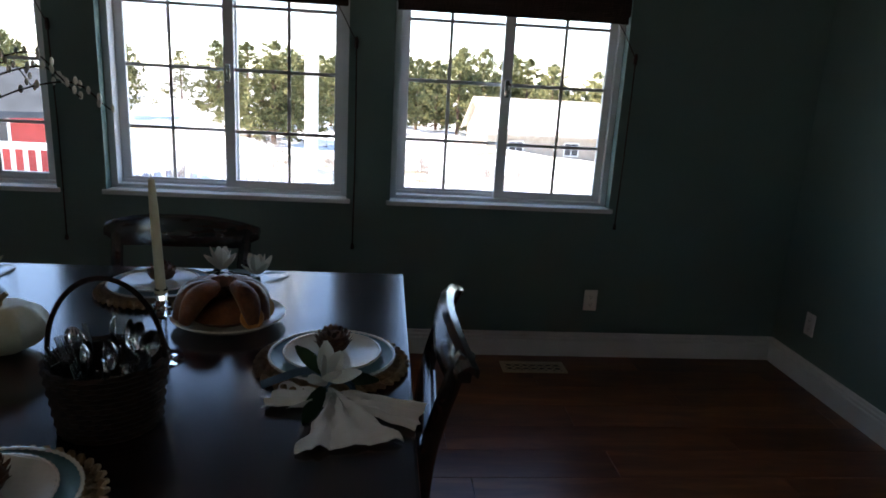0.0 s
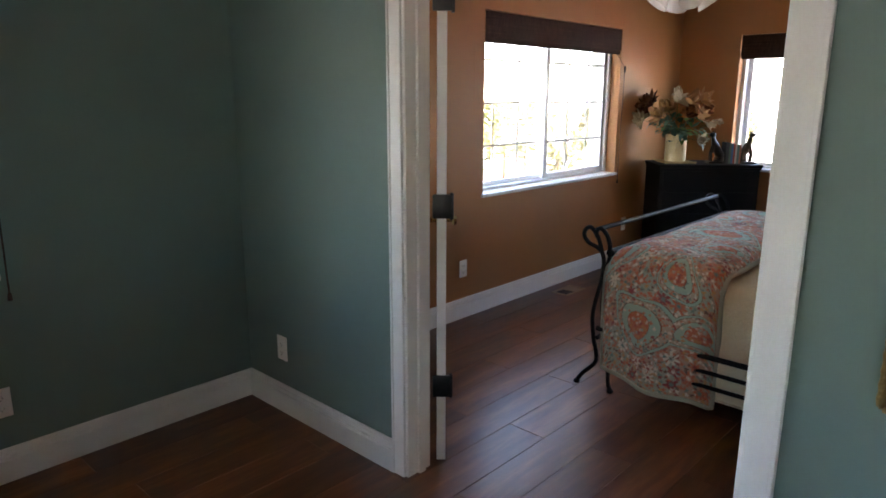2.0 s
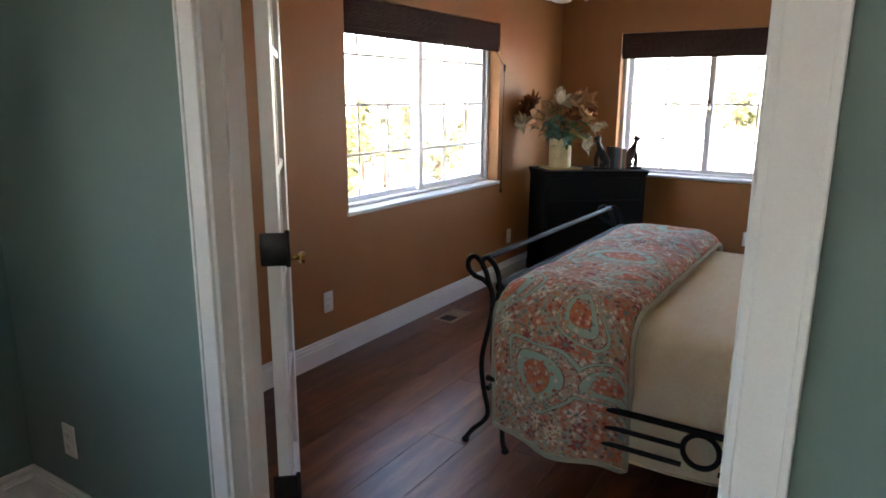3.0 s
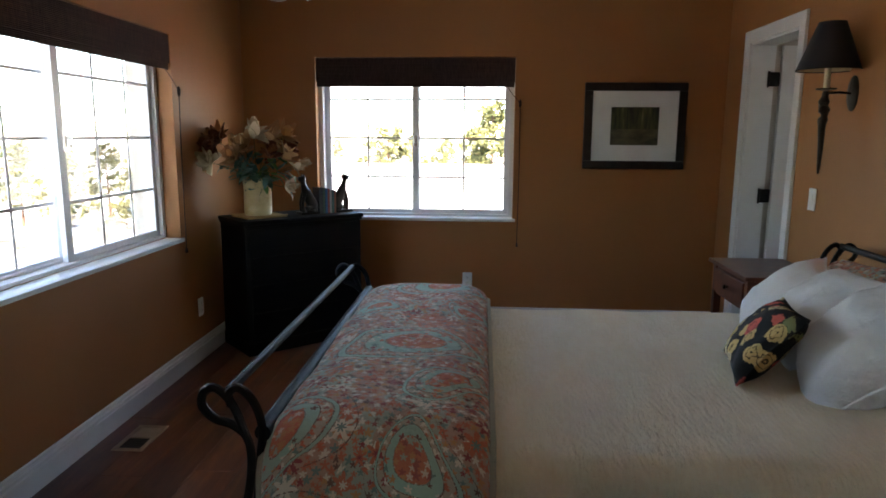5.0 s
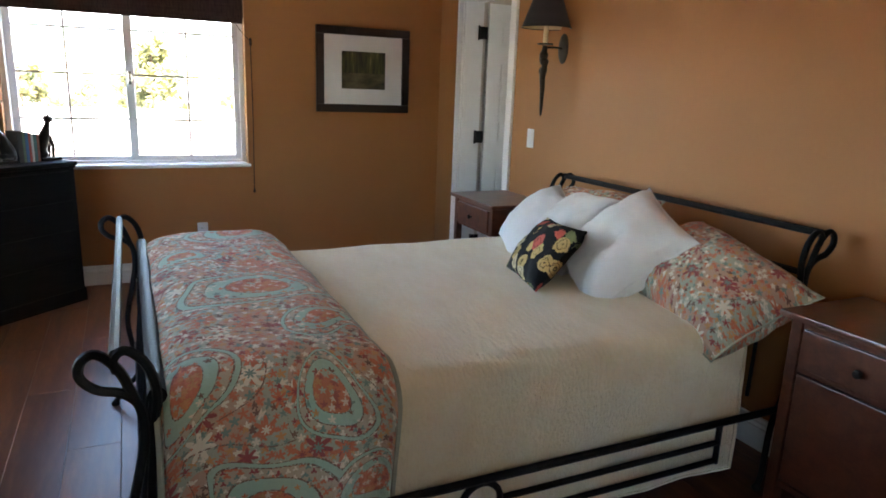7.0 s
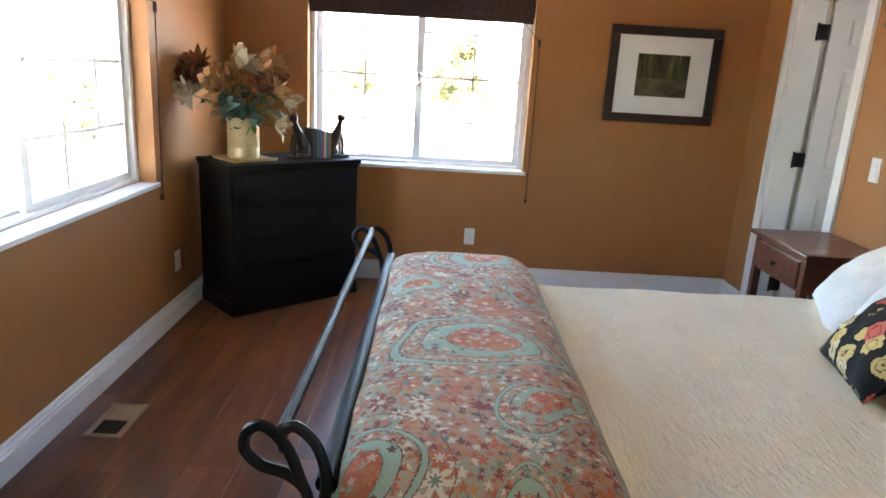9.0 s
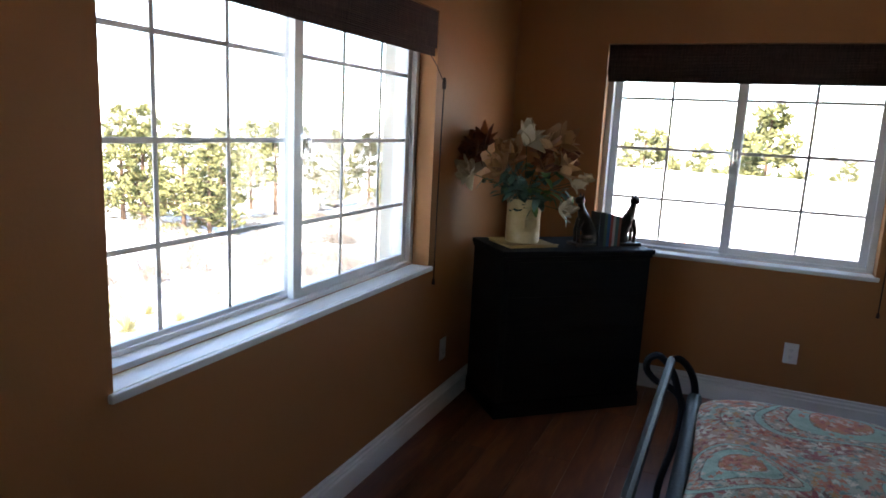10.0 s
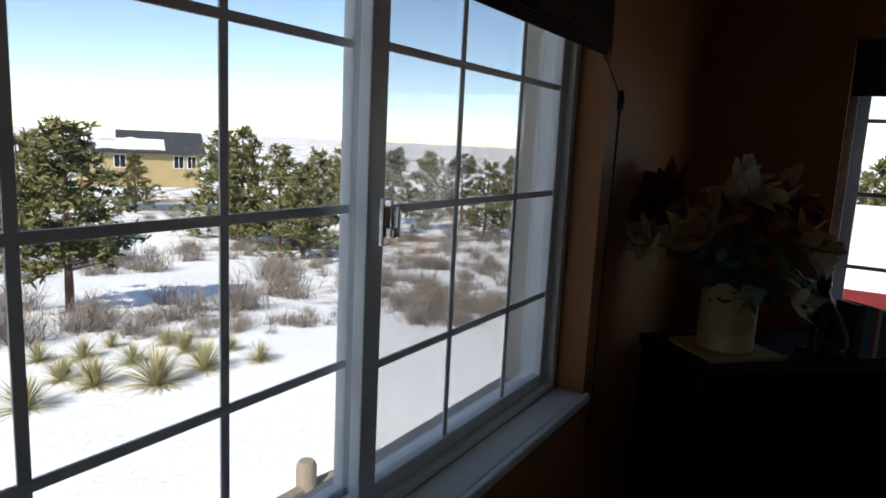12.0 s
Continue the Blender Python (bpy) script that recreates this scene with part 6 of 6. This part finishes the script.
for k in range(7):
    ex, ey, ez = (0.30 + 0.05 * k, rg.uniform(-0.15, 0.15), 0.66 - 0.03 * k) if k < 3 else (rg.uniform(-0.35, 0.2), rg.uniform(-0.3, 0.3), rg.uniform(0.5, 0.8))
    pts = smooth_path([(0, 0, 0.0), (ex * 0.12, ey * 0.12, 0.25), (ex * 0.5, ey * 0.5, ez * 0.85), (ex, ey, ez), (ex * 1.25, ey * 1.2, ez * 0.9)], 6)
    twig = part("twig", tube(pts, [0.0035 * (1 - 0.6 * i / len(pts)) for i in range(len(pts))], 5), WICKER, br, "", True)
    for i in range(9, len(pts)):
        bud = bmesh.new()
        bmesh.ops.create_uvsphere(bud, u_segments=6, v_segments=5, radius=0.006)
        part("bud", bud, PETAL, br, "", True, Matrix.Translation(pts[i] + Vector((rg.uniform(-0.01, 0.01), rg.uniform(-0.01, 0.01), 0.005))) @ Matrix.Diagonal((0.8, 0.8, 1.6, 1)))


# ---------------------------------------------------------------- outdoors
def land(x, y):
    """The height of the ground: a level yard that falls away to a valley in the north, with a rise in the east."""
    d = math.hypot(max(0.0, x - 7.5, -3.5 - x), max(0.0, y - 3.7, -3.0 - y))
    z = -1.62 - 1.1 * min(1, max(0, d - 5) / 10) - 1.0 * min(1, max(0, d - 14) / 18) - 2.2 * min(1, max(0, d - 30) / 45) - 12 * min(1, max(0, d - 75) / 250)
    bearing = math.atan2(x - 4, y - 3)
    rise = max(0.0, 1 - abs(bearing - 1.45) / 0.75)
    z += rise * (9.5 * min(1, max(0, d - 60) / 160))
    rise_w = max(0.0, 1 - abs(bearing + 0.35) / 0.6)
    z += rise_w * 5.0 * min(1, max(0, d - 25) / 90)
    if d > 7:
        z += min(1, (d - 7) / 15) * (0.75 * noise.noise(Vector((x * 0.055, y * 0.055, 0))) + 0.22 * noise.noise(Vector((x * 0.21, y * 0.21, 3)))) + min(1, (d - 7) / 120) * 4.0 * noise.noise(Vector((x * 0.012, y * 0.012, 7)))
    z += 0.05 * noise.noise(Vector((x * 0.6, y * 0.6, 5)))
    return z


bm = bmesh.new()
ticks = [-2600, -1800, -1200, -800, -560, -400, -300, -230, -180, -140, -115, -95] + [k * 2.4 for k in range(-33, 0)] + [k * 1.15 for k in range(0, 50)] + [60 + 3.5 * k for k in range(12)] + [110, 130, 155, 185, 225, 280, 350, 450, 600, 850, 1200, 1800, 2600]
grid = [[bm.verts.new((x, y, land(x, y))) for x in ticks] for y in ticks]
for r0, r1 in zip(grid, grid[1:]):
    for i in range(len(ticks) - 1):
        bm.faces.new((r0[i], r0[i + 1], r1[i + 1], r1[i]))
structure("ground", bm, SNOWGROUND, "snow covered ground with patches of dry grass", True, "ground")

NEEDLE = blades_mat("pine_needles", (0.055, 0.068, 0.028), (0.22, 0.20, 0.085), 0.7)
BARK = mottled("pine_bark", (0.06, 0.035, 0.024), (0.17, 0.10, 0.065), 0.9, 3, 30, 0.8, 0.03)
TWIG = blades_mat("bare_brush", (0.14, 0.115, 0.10), (0.34, 0.295, 0.26), 0.9)
YUCCA = blades_mat("dry_yucca", (0.26, 0.25, 0.12), (0.56, 0.50, 0.29), 0.7)


def pine(m, height, seed, label, lower=0.16, dense=1.0):
    """A ponderosa pine: tapered trunk, spreading limbs, tufts of needles in loose clumps."""
    rg = random.Random(seed)
    t = thing("pine_tree", m, label, "tree", "pines around the house")
    bend = [Vector((0.02 * height * noise.noise(Vector((seed, k, 0))), 0.02 * height * noise.noise(Vector((seed, k, 9))), height * k / 8)) for k in range(9)]
    bend[0] = Vector((0, 0, -0.3))
    part("trunk", tube(bend, [height * 0.024 * (1 - 0.92 * k / 8) + 0.008 for k in range(9)], 8), BARK, t, "", True)
    limbs, crown = bmesh.new(), bmesh.new()
    verts, faces = [], []
    n = int(46 * dense)
    for k in range(n):
        f = lower + (1 - lower) * (k + rg.random()) / n
        a = k * 2.4 + rg.uniform(-0.5, 0.5)
        reach = height * (0.40 * (1 - f) ** 0.7 + 0.05) * rg.uniform(0.65, 1.2)
        at = bend[min(7, int(f * 8))].lerp(bend[min(8, int(f * 8) + 1)], f * 8 - int(f * 8))
        tip = at + Vector((math.cos(a) * reach, math.sin(a) * reach, reach * rg.uniform(-0.05, 0.45)))
        mid = (at + tip) / 2 + Vector((0, 0, -0.06 * reach))
        tube([at, mid, tip], [height * 0.006 * (1.2 - f), height * 0.004 * (1.2 - f), 0.004], 4, bm=limbs)
        for c in range(int(4 + 7 * (1 - f))):
            w = rg.uniform(0.35, 1.05)
            centre = at.lerp(tip, w) + Vector((rg.gauss(0, 0.10), rg.gauss(0, 0.10), rg.gauss(0.02, 0.08))) * reach * 1.2
            size = height * rg.uniform(0.03, 0.055)
            for b in range(15):
                d = Vector((rg.gauss(0, 1), rg.gauss(0, 1), rg.gauss(0.35, 0.8))).normalized()
                s = d.orthogonal().normalized() * size * 0.17
                base = centre + d * size * 0.12
                i = len(verts)
                end = centre + d * size * rg.uniform(0.8, 1.4)
                verts += [base - s, base + s, end + s * 0.5, end - s * 0.5]
                faces.append((i, i + 1, i + 2, i + 3))
    me = bpy.data.meshes.new("crown")
    me.from_pydata([tuple(v) for v in verts], [], faces)
    me.materials.append(NEEDLE)
    crown.free()
    part("limbs", limbs, BARK, t, "", True)
    ob = new("crown", me)
    ob.parent = t
    return t


def planted(x, y, turn=0.0, scale=1.0):
    return Matrix.Translation((x, y, land(x, y))) @ Matrix.Rotation(turn, 4, "Z")


def ahead(d, bearing, spread=0.0):
    return 4.2 + d * math.sin(radians(bearing)), 2.8 + d * math.cos(radians(bearing))


pine(planted(12.1, 17.2), 4.1, 21, "ponderosa pine with an open crown in the snow", 0.22, 1.25)
first = [pine(planted(*ahead(33, 44.5)), 5.0, 31, "dense green pine among brush", 0.05), pine(planted(*ahead(38, 40)), 5.8, 32, "dense green pine beyond the snowy slope", 0.08), pine(planted(*ahead(30, 46.5)), 4.2, 33, "bushy pine with low branches in brush", 0.03, 1.2),
         pine(planted(*ahead(44, 52)), 6.0, 34, "slender pine with an open crown", 0.3, 0.8)]
rg = random.Random(77)
SPOTS = [(36, 41.5, 1), (40, 47.5, 0), (48, 50, 3), (56, 54, 3), (52, 57, 1), (60, 60, 3), (46, 62, 0), (66, 64, 1), (58, 67, 3), (50, 70, 2), (70, 72, 0), (26, 21, 3), (34, 26, 0), (52, 27, 1), (64, 33.5, 0), (60, 23, 1),
         (22, 84, 0), (52, 88, 1), (60, 80, 2), (66, 85.5, 0), (62, 98, 0), (56, 104, 2), (72, 90.5, 1), (74, 82, 3), (50, 109, 0), (60, 115, 1)]
pine(planted(*ahead(25.5, 93.4)), 6.3, 55, "tall green pine on the slope behind the barn", 0.06, 1.2)
for d, bearing, k in SPOTS:
    x, y = ahead(d, bearing)
    copy_thing(first[k], planted(x, y, rg.uniform(0, 6)) @ Matrix.Rotation(rg.uniform(-0.04, 0.04), 4, "X"))
for k in range(62):
    bearing, d = rg.uniform(-52, 6), rg.uniform(42, 95)
    x, y = 0.4 + d * math.sin(radians(bearing)), 0.3 + d * math.cos(radians(bearing))
    if abs(x - 14) < 8 and 40 < y < 66 or (x > 2 and y < 66):
        continue
    copy_thing(first[rg.choice((0, 1, 3, 1))], planted(x, y, rg.uniform(0, 6)))
for k in range(46):
    bearing, d = rg.uniform(20, 100), rg.uniform(110, 330)
    x, y = ahead(d, bearing)
    copy_thing(first[rg.choice((0, 1, 3))], planted(x, y, rg.uniform(0, 6)))


for k in range(30):
    bearing, d = 0.5 + 21 * (k + rg.random()) / 30, rg.uniform(72, 100)
    x, y = 0.4 + d * math.sin(radians(bearing)), 0.3 + d * math.cos(radians(bearing))
    copy_thing(first[rg.choice((0, 1, 3, 1))], planted(x, y, rg.uniform(0, 6)) @ Matrix.Scale(rg.uniform(1.3, 1.75), 4))


# brush and dry grass, past counting
def brush(name, spots, mat, label, category):
    rg2 = random.Random(5)
    verts, faces = [], []
    for x, y, size, n, lean in spots:
        z = land(x, y)
        for k in range(n):
            a, tilt = rg2.uniform(0, 6.28), math.acos(1 - rg2.random() * (1 - math.cos(lean)))
            px, py = x + rg2.gauss(0, size * 0.16), y + rg2.gauss(0, size * 0.16)
            d = Vector((math.cos(a) * math.sin(tilt), math.sin(a) * math.sin(tilt), math.cos(tilt)))
            h = size * rg2.uniform(0.35, 0.75)
            s = Vector((-math.sin(a), math.cos(a), 0)) * size * 0.009
            p0, p1 = Vector((px, py, z - 0.02)), Vector((px, py, z)) + d * h
            i = len(verts)
            verts += [p0 - s, p0 + s, p1]
            faces.append((i, i + 1, i + 2))
            for j in range(5):
                q = p0.lerp(p1, rg2.uniform(0.3, 0.8))
                e = q + Vector((rg2.gauss(0, 0.5), rg2.gauss(0, 0.5), rg2.uniform(0.2, 0.8))) * h * 0.45
                i = len(verts)
                verts += [q - s * 0.6, q + s * 0.6, e]
                faces.append((i, i + 1, i + 2))
    me = bpy.data.meshes.new(name)
    me.from_pydata([tuple(v) for v in verts], [], faces)
    me.materials.append(mat)
    tagged(new(name, me), label, category, "", "stuff")


spots = []
for k in range(420):
    bearing, d = rg.uniform(15, 75), 13 + 45 * rg.random() ** 1.3
    x, y = ahead(d, bearing)
    if noise.noise(Vector((x * 0.13, y * 0.13, 2))) > -0.02 or bearing > 56:
        spots.append((x, y, rg.uniform(0.7, 1.5), 85, 1.4))
for k in range(150):
    x, y = ahead(rg.uniform(15, 34), rg.uniform(50, 78))
    spots.append((x, y, rg.uniform(0.5, 1.1), 60, 1.4))
for k in range(60):
    x, y = ahead(rg.uniform(12, 15), rg.uniform(30, 50))
    spots.append((x, y, rg.uniform(0.3, 0.55), 50, 1.3))
for k in range(260):
    bearing, d = rg.uniform(-50, 15), rg.uniform(16, 45)
    spots.append((0.4 + d * math.sin(radians(bearing)), 0.3 + d * math.cos(radians(bearing)), rg.uniform(0.5, 1.5), 30, 0.9))
for k in range(110):
    x, y = ahead(rg.uniform(24, 60), rg.uniform(76, 112))
    spots.append((x, y, rg.uniform(0.4, 0.9), 30, 0.9))
brush("brush", spots, TWIG, "grey leafless scrub standing in the snow", "brush")


def yucca(m, size, seed, label):
    rg2 = random.Random(seed)
    bm = bmesh.new()
    for k in range(230):
        a, tilt = rg2.uniform(0, 6.28), rg2.uniform(0.1, 1.45)
        leaf_shape(size * rg2.uniform(0.7, 1.0), size * 0.026, -0.25 * tilt, 0, bm, Matrix.Rotation(a, 4, "Z") @ Matrix.Rotation(math.pi / 2 - tilt, 4, "X"), 0.3)
    return one_mesh("yucca", bm, YUCCA, m, label, "yucca", "yucca clumps in the yard")


for k, (d, bearing, size) in enumerate([(9.2, 34.7, 0.62), (9.7, 38.5, 0.52), (9.6, 30.2, 0.5), (10.2, 28.0, 0.42), (10.6, 33.0, 0.4), (10.0, 43.0, 0.36), (9.0, 25.5, 0.5), (10.9, 40.5, 0.3), (11.4, 29.5, 0.4), (11.8, 35.5, 0.36), (11.0, 37.0, 0.42), (11.6, 26.5, 0.38), (12.0, 31.5, 0.3)]):
    yucca(planted(*ahead(d, bearing)), size, 40 + k, "pale green yucca clump in the snow")


def split_fence(points):
    for k, (x, y) in enumerate(points):
        one_mesh("fence_post", lathe([(0.07, -0.4), (0.072, 0.5), (0.066, 1.08), (0.05, 1.11), (0, 1.115)], 9), BARKGREY, Matrix.Translation((x, y, land(x, y))), "weathered round wooden fence post", "fence post", "posts of the split rail fence", True)
        if k:
            px, py = points[k - 1]
            for hgt in (0.45, 0.92):
                a, b = Vector((px, py, land(px, py) + hgt)), Vector((x, y, land(x, y) + hgt))
                one_mesh("fence_rail", tube([a, a.lerp(b, 0.5) + Vector((0, 0, 0.02)), b], [0.04, 0.05, 0.04], 7), BARKGREY, pose(0, 0, 0), "weathered split wooden fence rail", "fence rail", "rails of the split rail fence", True)


BARKGREY = mottled("weathered_wood", (0.20, 0.16, 0.12), (0.36, 0.31, 0.25), 0.9, 5, 50, 0.5, 0.02)
split_fence([(4.6, 5.55), (7.2, 5.6), (9.8, 5.1)])


# ---------------------------------------------------------------- buildings
def house(m, w, d, eave, ridge, wall_mat, roof_mat, label, windows, snow=()):
    """A gabled house: walls, roof slabs, windows with frames. Local x along the ridge; its front is at y = 0."""
    hs = thing("house", m, label, "house")
    bm = bmesh.new()
    v = [bm.verts.new(p) for p in ((0, 0, -3), (w, 0, -3), (w, d, -3), (0, d, -3), (0, 0, eave), (w, 0, eave), (w, d, eave), (0, d, eave), (0, d / 2, ridge), (w, d / 2, ridge))]
    for f in ((0, 1, 5, 4), (2, 3, 7, 6), (1, 2, 6, 9, 5), (3, 0, 4, 8, 7), (0, 3, 2, 1), (4, 5, 9, 8), (6, 7, 8, 9)):
        bm.faces.new([v[i] for i in f])
    part("wall", bm, wall_mat, hs)
    slope = (ridge - eave) / (d / 2)
    for s, name in ((0, "roof"), (1, "roof")):
        bm = bmesh.new()
        y0, y1 = (-0.5, d / 2) if s == 0 else (d + 0.5, d / 2)
        zl = eave - 0.5 * slope
        q = [bm.verts.new(p) for p in ((-0.5, y0, zl + 0.02), (w + 0.5, y0, zl + 0.02), (w + 0.5, y1, ridge + 0.02), (-0.5, y1, ridge + 0.02), (-0.5, y0, zl + 0.22), (w + 0.5, y0, zl + 0.22), (w + 0.5, y1, ridge + 0.22), (-0.5, y1, ridge + 0.22))]
        for f in ((0, 1, 2, 3), (4, 5, 6, 7), (0, 1, 5, 4), (1, 2, 6, 5), (2, 3, 7, 6), (3, 0, 4, 7)):
            bm.faces.new([q[i] for i in f])
        part(name, bm, roof_mat, hs)
    for a, b, c, e in snow:
        bm = bmesh.new()
        n = 10
        top, low = [], []
        for i in range(n + 1):
            x = a + (b - a) * i / n
            k0, k1 = c + 0.08 * noise.noise(Vector((x, 1, 0))), e + 0.10 * noise.noise(Vector((x, 5, 0)))
            low.append(bm.verts.new((x, -0.5 + (d / 2 + 0.5) * k0, eave - 0.5 * slope + 0.30 + k0 * (ridge - eave + 0.5 * slope))))
            top.append(bm.verts.new((x, -0.5 + (d / 2 + 0.5) * k1, eave - 0.5 * slope + 0.30 + k1 * (ridge - eave + 0.5 * slope))))
        for i in range(n):
            bm.faces.new((low[i], low[i + 1], top[i + 1], top[i]))
        bmesh.ops.recalc_face_normals(bm, faces=bm.faces)
        bmesh.ops.solidify(bm, geom=bm.faces[:], thickness=0.1)
        part("snow_patch", bm, SNOW, hs, "patch of snow on the roof")
    for x, z, ww, wh in windows:
        wd = part("window", boxes((x, -0.05, z, x + ww, 0.03, z + wh)), WINDARK, hs, "dark window pane")
        part("frame", boxes((x - 0.08, -0.08, z - 0.08, x, 0.02, z + wh + 0.08), (x + ww, -0.08, z - 0.08, x + ww + 0.08, 0.02, z + wh + 0.08), (x, -0.08, z - 0.08, x + ww, 0.02, z), (x, -0.08, z + wh, x + ww, 0.02, z + wh + 0.08), (x + ww / 2 - 0.03, -0.07, z, x + ww / 2 + 0.03, 0.0, z + wh)), TRIM, wd)
    return hs


WINDARK = mottled("dark_glass", (0.015, 0.017, 0.02), (0.03, 0.033, 0.04), 0.1, 2, 20, 0.02)
SHEATH = mottled("yellow_sheathing", (0.40, 0.30, 0.15), (0.50, 0.40, 0.21), 0.8, 1.2, 12, 0.2)
SLATE = mottled("dark_shingle", (0.02, 0.024, 0.03), (0.06, 0.068, 0.08), 0.8, 2, 20, 0.4, 0.02)
TANROOF = mottled("tan_shingle", (0.30, 0.25, 0.20), (0.45, 0.39, 0.32), 0.85, 2, 20, 0.3, 0.02)
REDBARN = mottled("barn_red_siding", (0.30, 0.035, 0.03), (0.46, 0.06, 0.05), 0.7, 3, 30, 0.2)
house(pose(38.0, 62.5, -1.05, 0, 0, -33), 10.5, 8, 0.35, 2.0, SHEATH, SLATE, "unfinished yellow sheathed house with a snow patched dark roof", [(0.9, -1.15, 0.9, 1.1), (3.1, -1.15, 0.9, 1.1), (8.2, -1.15, 0.8, 1.1), (9.4, -1.15, 0.7, 1.1)], [(0.4, 3.2, 0.35, 0.95), (1.6, 7.4, 0.05, 0.55)])
house(pose(17.6, 6.2, -1.75, 0, 0, -90), 20, 7, 1.28, 2.15, REDBARN, SNOW, "long red barn with a snow covered roof", [(k * 3.2 + 1.9, 0.05, 1.4, 0.75) for k in range(6)])
house(pose(-13.5, 21.5, -0.2, 0, 0, 25), 4.0, 3.5, -0.1, 0.9, REDBARN, SLATE, "small red shed among bare trees", [(1.4, -1.2, 0.8, 0.8)])
house(pose(9.0, 57.0, -3.3, 0, 0, 4), 11.0, 9, 0.3, 2.9, TANROOF, TANROOF, "distant tan roofed house behind bare brush", [(2.0, -1.4, 1.2, 1.0), (7.0, -1.4, 1.2, 1.0)], [(0.2, 10.8, 0.1, 0.9)])

# porch outside the dining room
DECK = -0.52
porch = thing("porch", pose(0, 0, 0), "white painted timber porch with a baluster railing", "porch")
part("deck", boxes((-6.0, NORTH + OUT + 0.004, DECK - 0.2, -0.45, 8.1, DECK), bevel=0.01), BARKGREY, porch, "weathered timber deck")
part("beam", boxes((-6.0, 7.92, 1.72, -0.42, 8.08, 1.98), bevel=0.01), TRIM, porch)
part("beam", boxes((-0.60, NORTH + 0.85, 1.98, -0.42, 8.1, 2.2), bevel=0.01), TRIM, porch)
for x in (-0.52, -3.2, -5.8):
    part("post", boxes((x - 0.07, 7.93, DECK - 1.2 if x > -1 else DECK, x + 0.07, 8.07, 1.72), bevel=0.01), TRIM, porch)
for x0, x1 in ((-3.13, -0.59), (-5.73, -3.27)):
    part("handrail", boxes((x0, 7.94, DECK + 0.90, x1, 8.06, DECK + 0.97), bevel=0.01), TRIM, porch)
    part("bottom_rail", boxes((x0, 7.96, DECK + 0.08, x1, 8.04, DECK + 0.14), bevel=0.008), TRIM, porch)
    n = int((x1 - x0) / 0.13)
    for k in range(1, n):
        x = x0 + (x1 - x0) * k / n
        part("baluster", boxes((x - 0.018, 7.982, DECK + 0.14, x + 0.018, 8.018, DECK + 0.90)), TRIM, porch)
part("stair_rail", tube([(-0.45, 8.0, DECK + 0.80), (1.5, 8.0, DECK + 0.30)], 0.045, 4), TRIM, porch)
for k in range(1, 11):
    x = -0.45 + 1.95 * k / 11
    part("baluster", boxes((x - 0.018, 7.982, DECK - 0.5 - 0.5 * k / 11, x + 0.018, 8.018, DECK + 0.79 - 0.5 * k / 11)), TRIM, porch)
for k in range(5):
    part("step", boxes((-0.45 + 0.34 * k, 6.6, DECK - 0.19 - 0.19 * k - 0.05, -0.08 + 0.34 * k, 7.95, DECK - 0.19 - 0.19 * k), bevel=0.006), BARKGREY, porch)


# ---------------------------------------------------------------- floor planks
PW, PL = 0.19, 1.22


def plank_mesh(length):
    return mesh_of("plank", boxes((0.0008, 0.0008, -0.008, length - 0.0008, PW - 0.0008, 0.0), bevel=0.0012), PLANK)


shared = {}
rows_y = int((NORTH - DIN_S) / PW) + 1
stuff = bmesh.new()
for j in range(rows_y):
    y = NORTH - (j + 1) * PW
    x = DIN_W - (j * 0.47 % 1.0) * PL
    while x < EAST:
        a, b = max(x, DIN_W), min(x + PL, EAST)
        x += PL
        if y < SOUTH - 0.20:
            if a < WEST < b or b > WEST > a:
                b = WEST
            elif a < 5.2 < b:
                a = 5.2
            elif a >= WEST and b <= 5.2:
                continue
        if b - a < 0.03:
            continue
        if y < -0.65:
            add(stuff, boxes((a + 0.0008, max(y, DIN_S) + 0.0008, -0.008, b - 0.0008, y + PW - 0.0008, 0.0)))
            continue
        key = round(b - a, 2)
        if key not in shared:
            shared[key] = plank_mesh(b - a)
        piece("plank", shared[key], floor, Matrix.Translation((a, y, 0)))
tagged(part("planks_far", stuff, PLANK, floor), "dark reddish brown planks", "", "", "stuff")
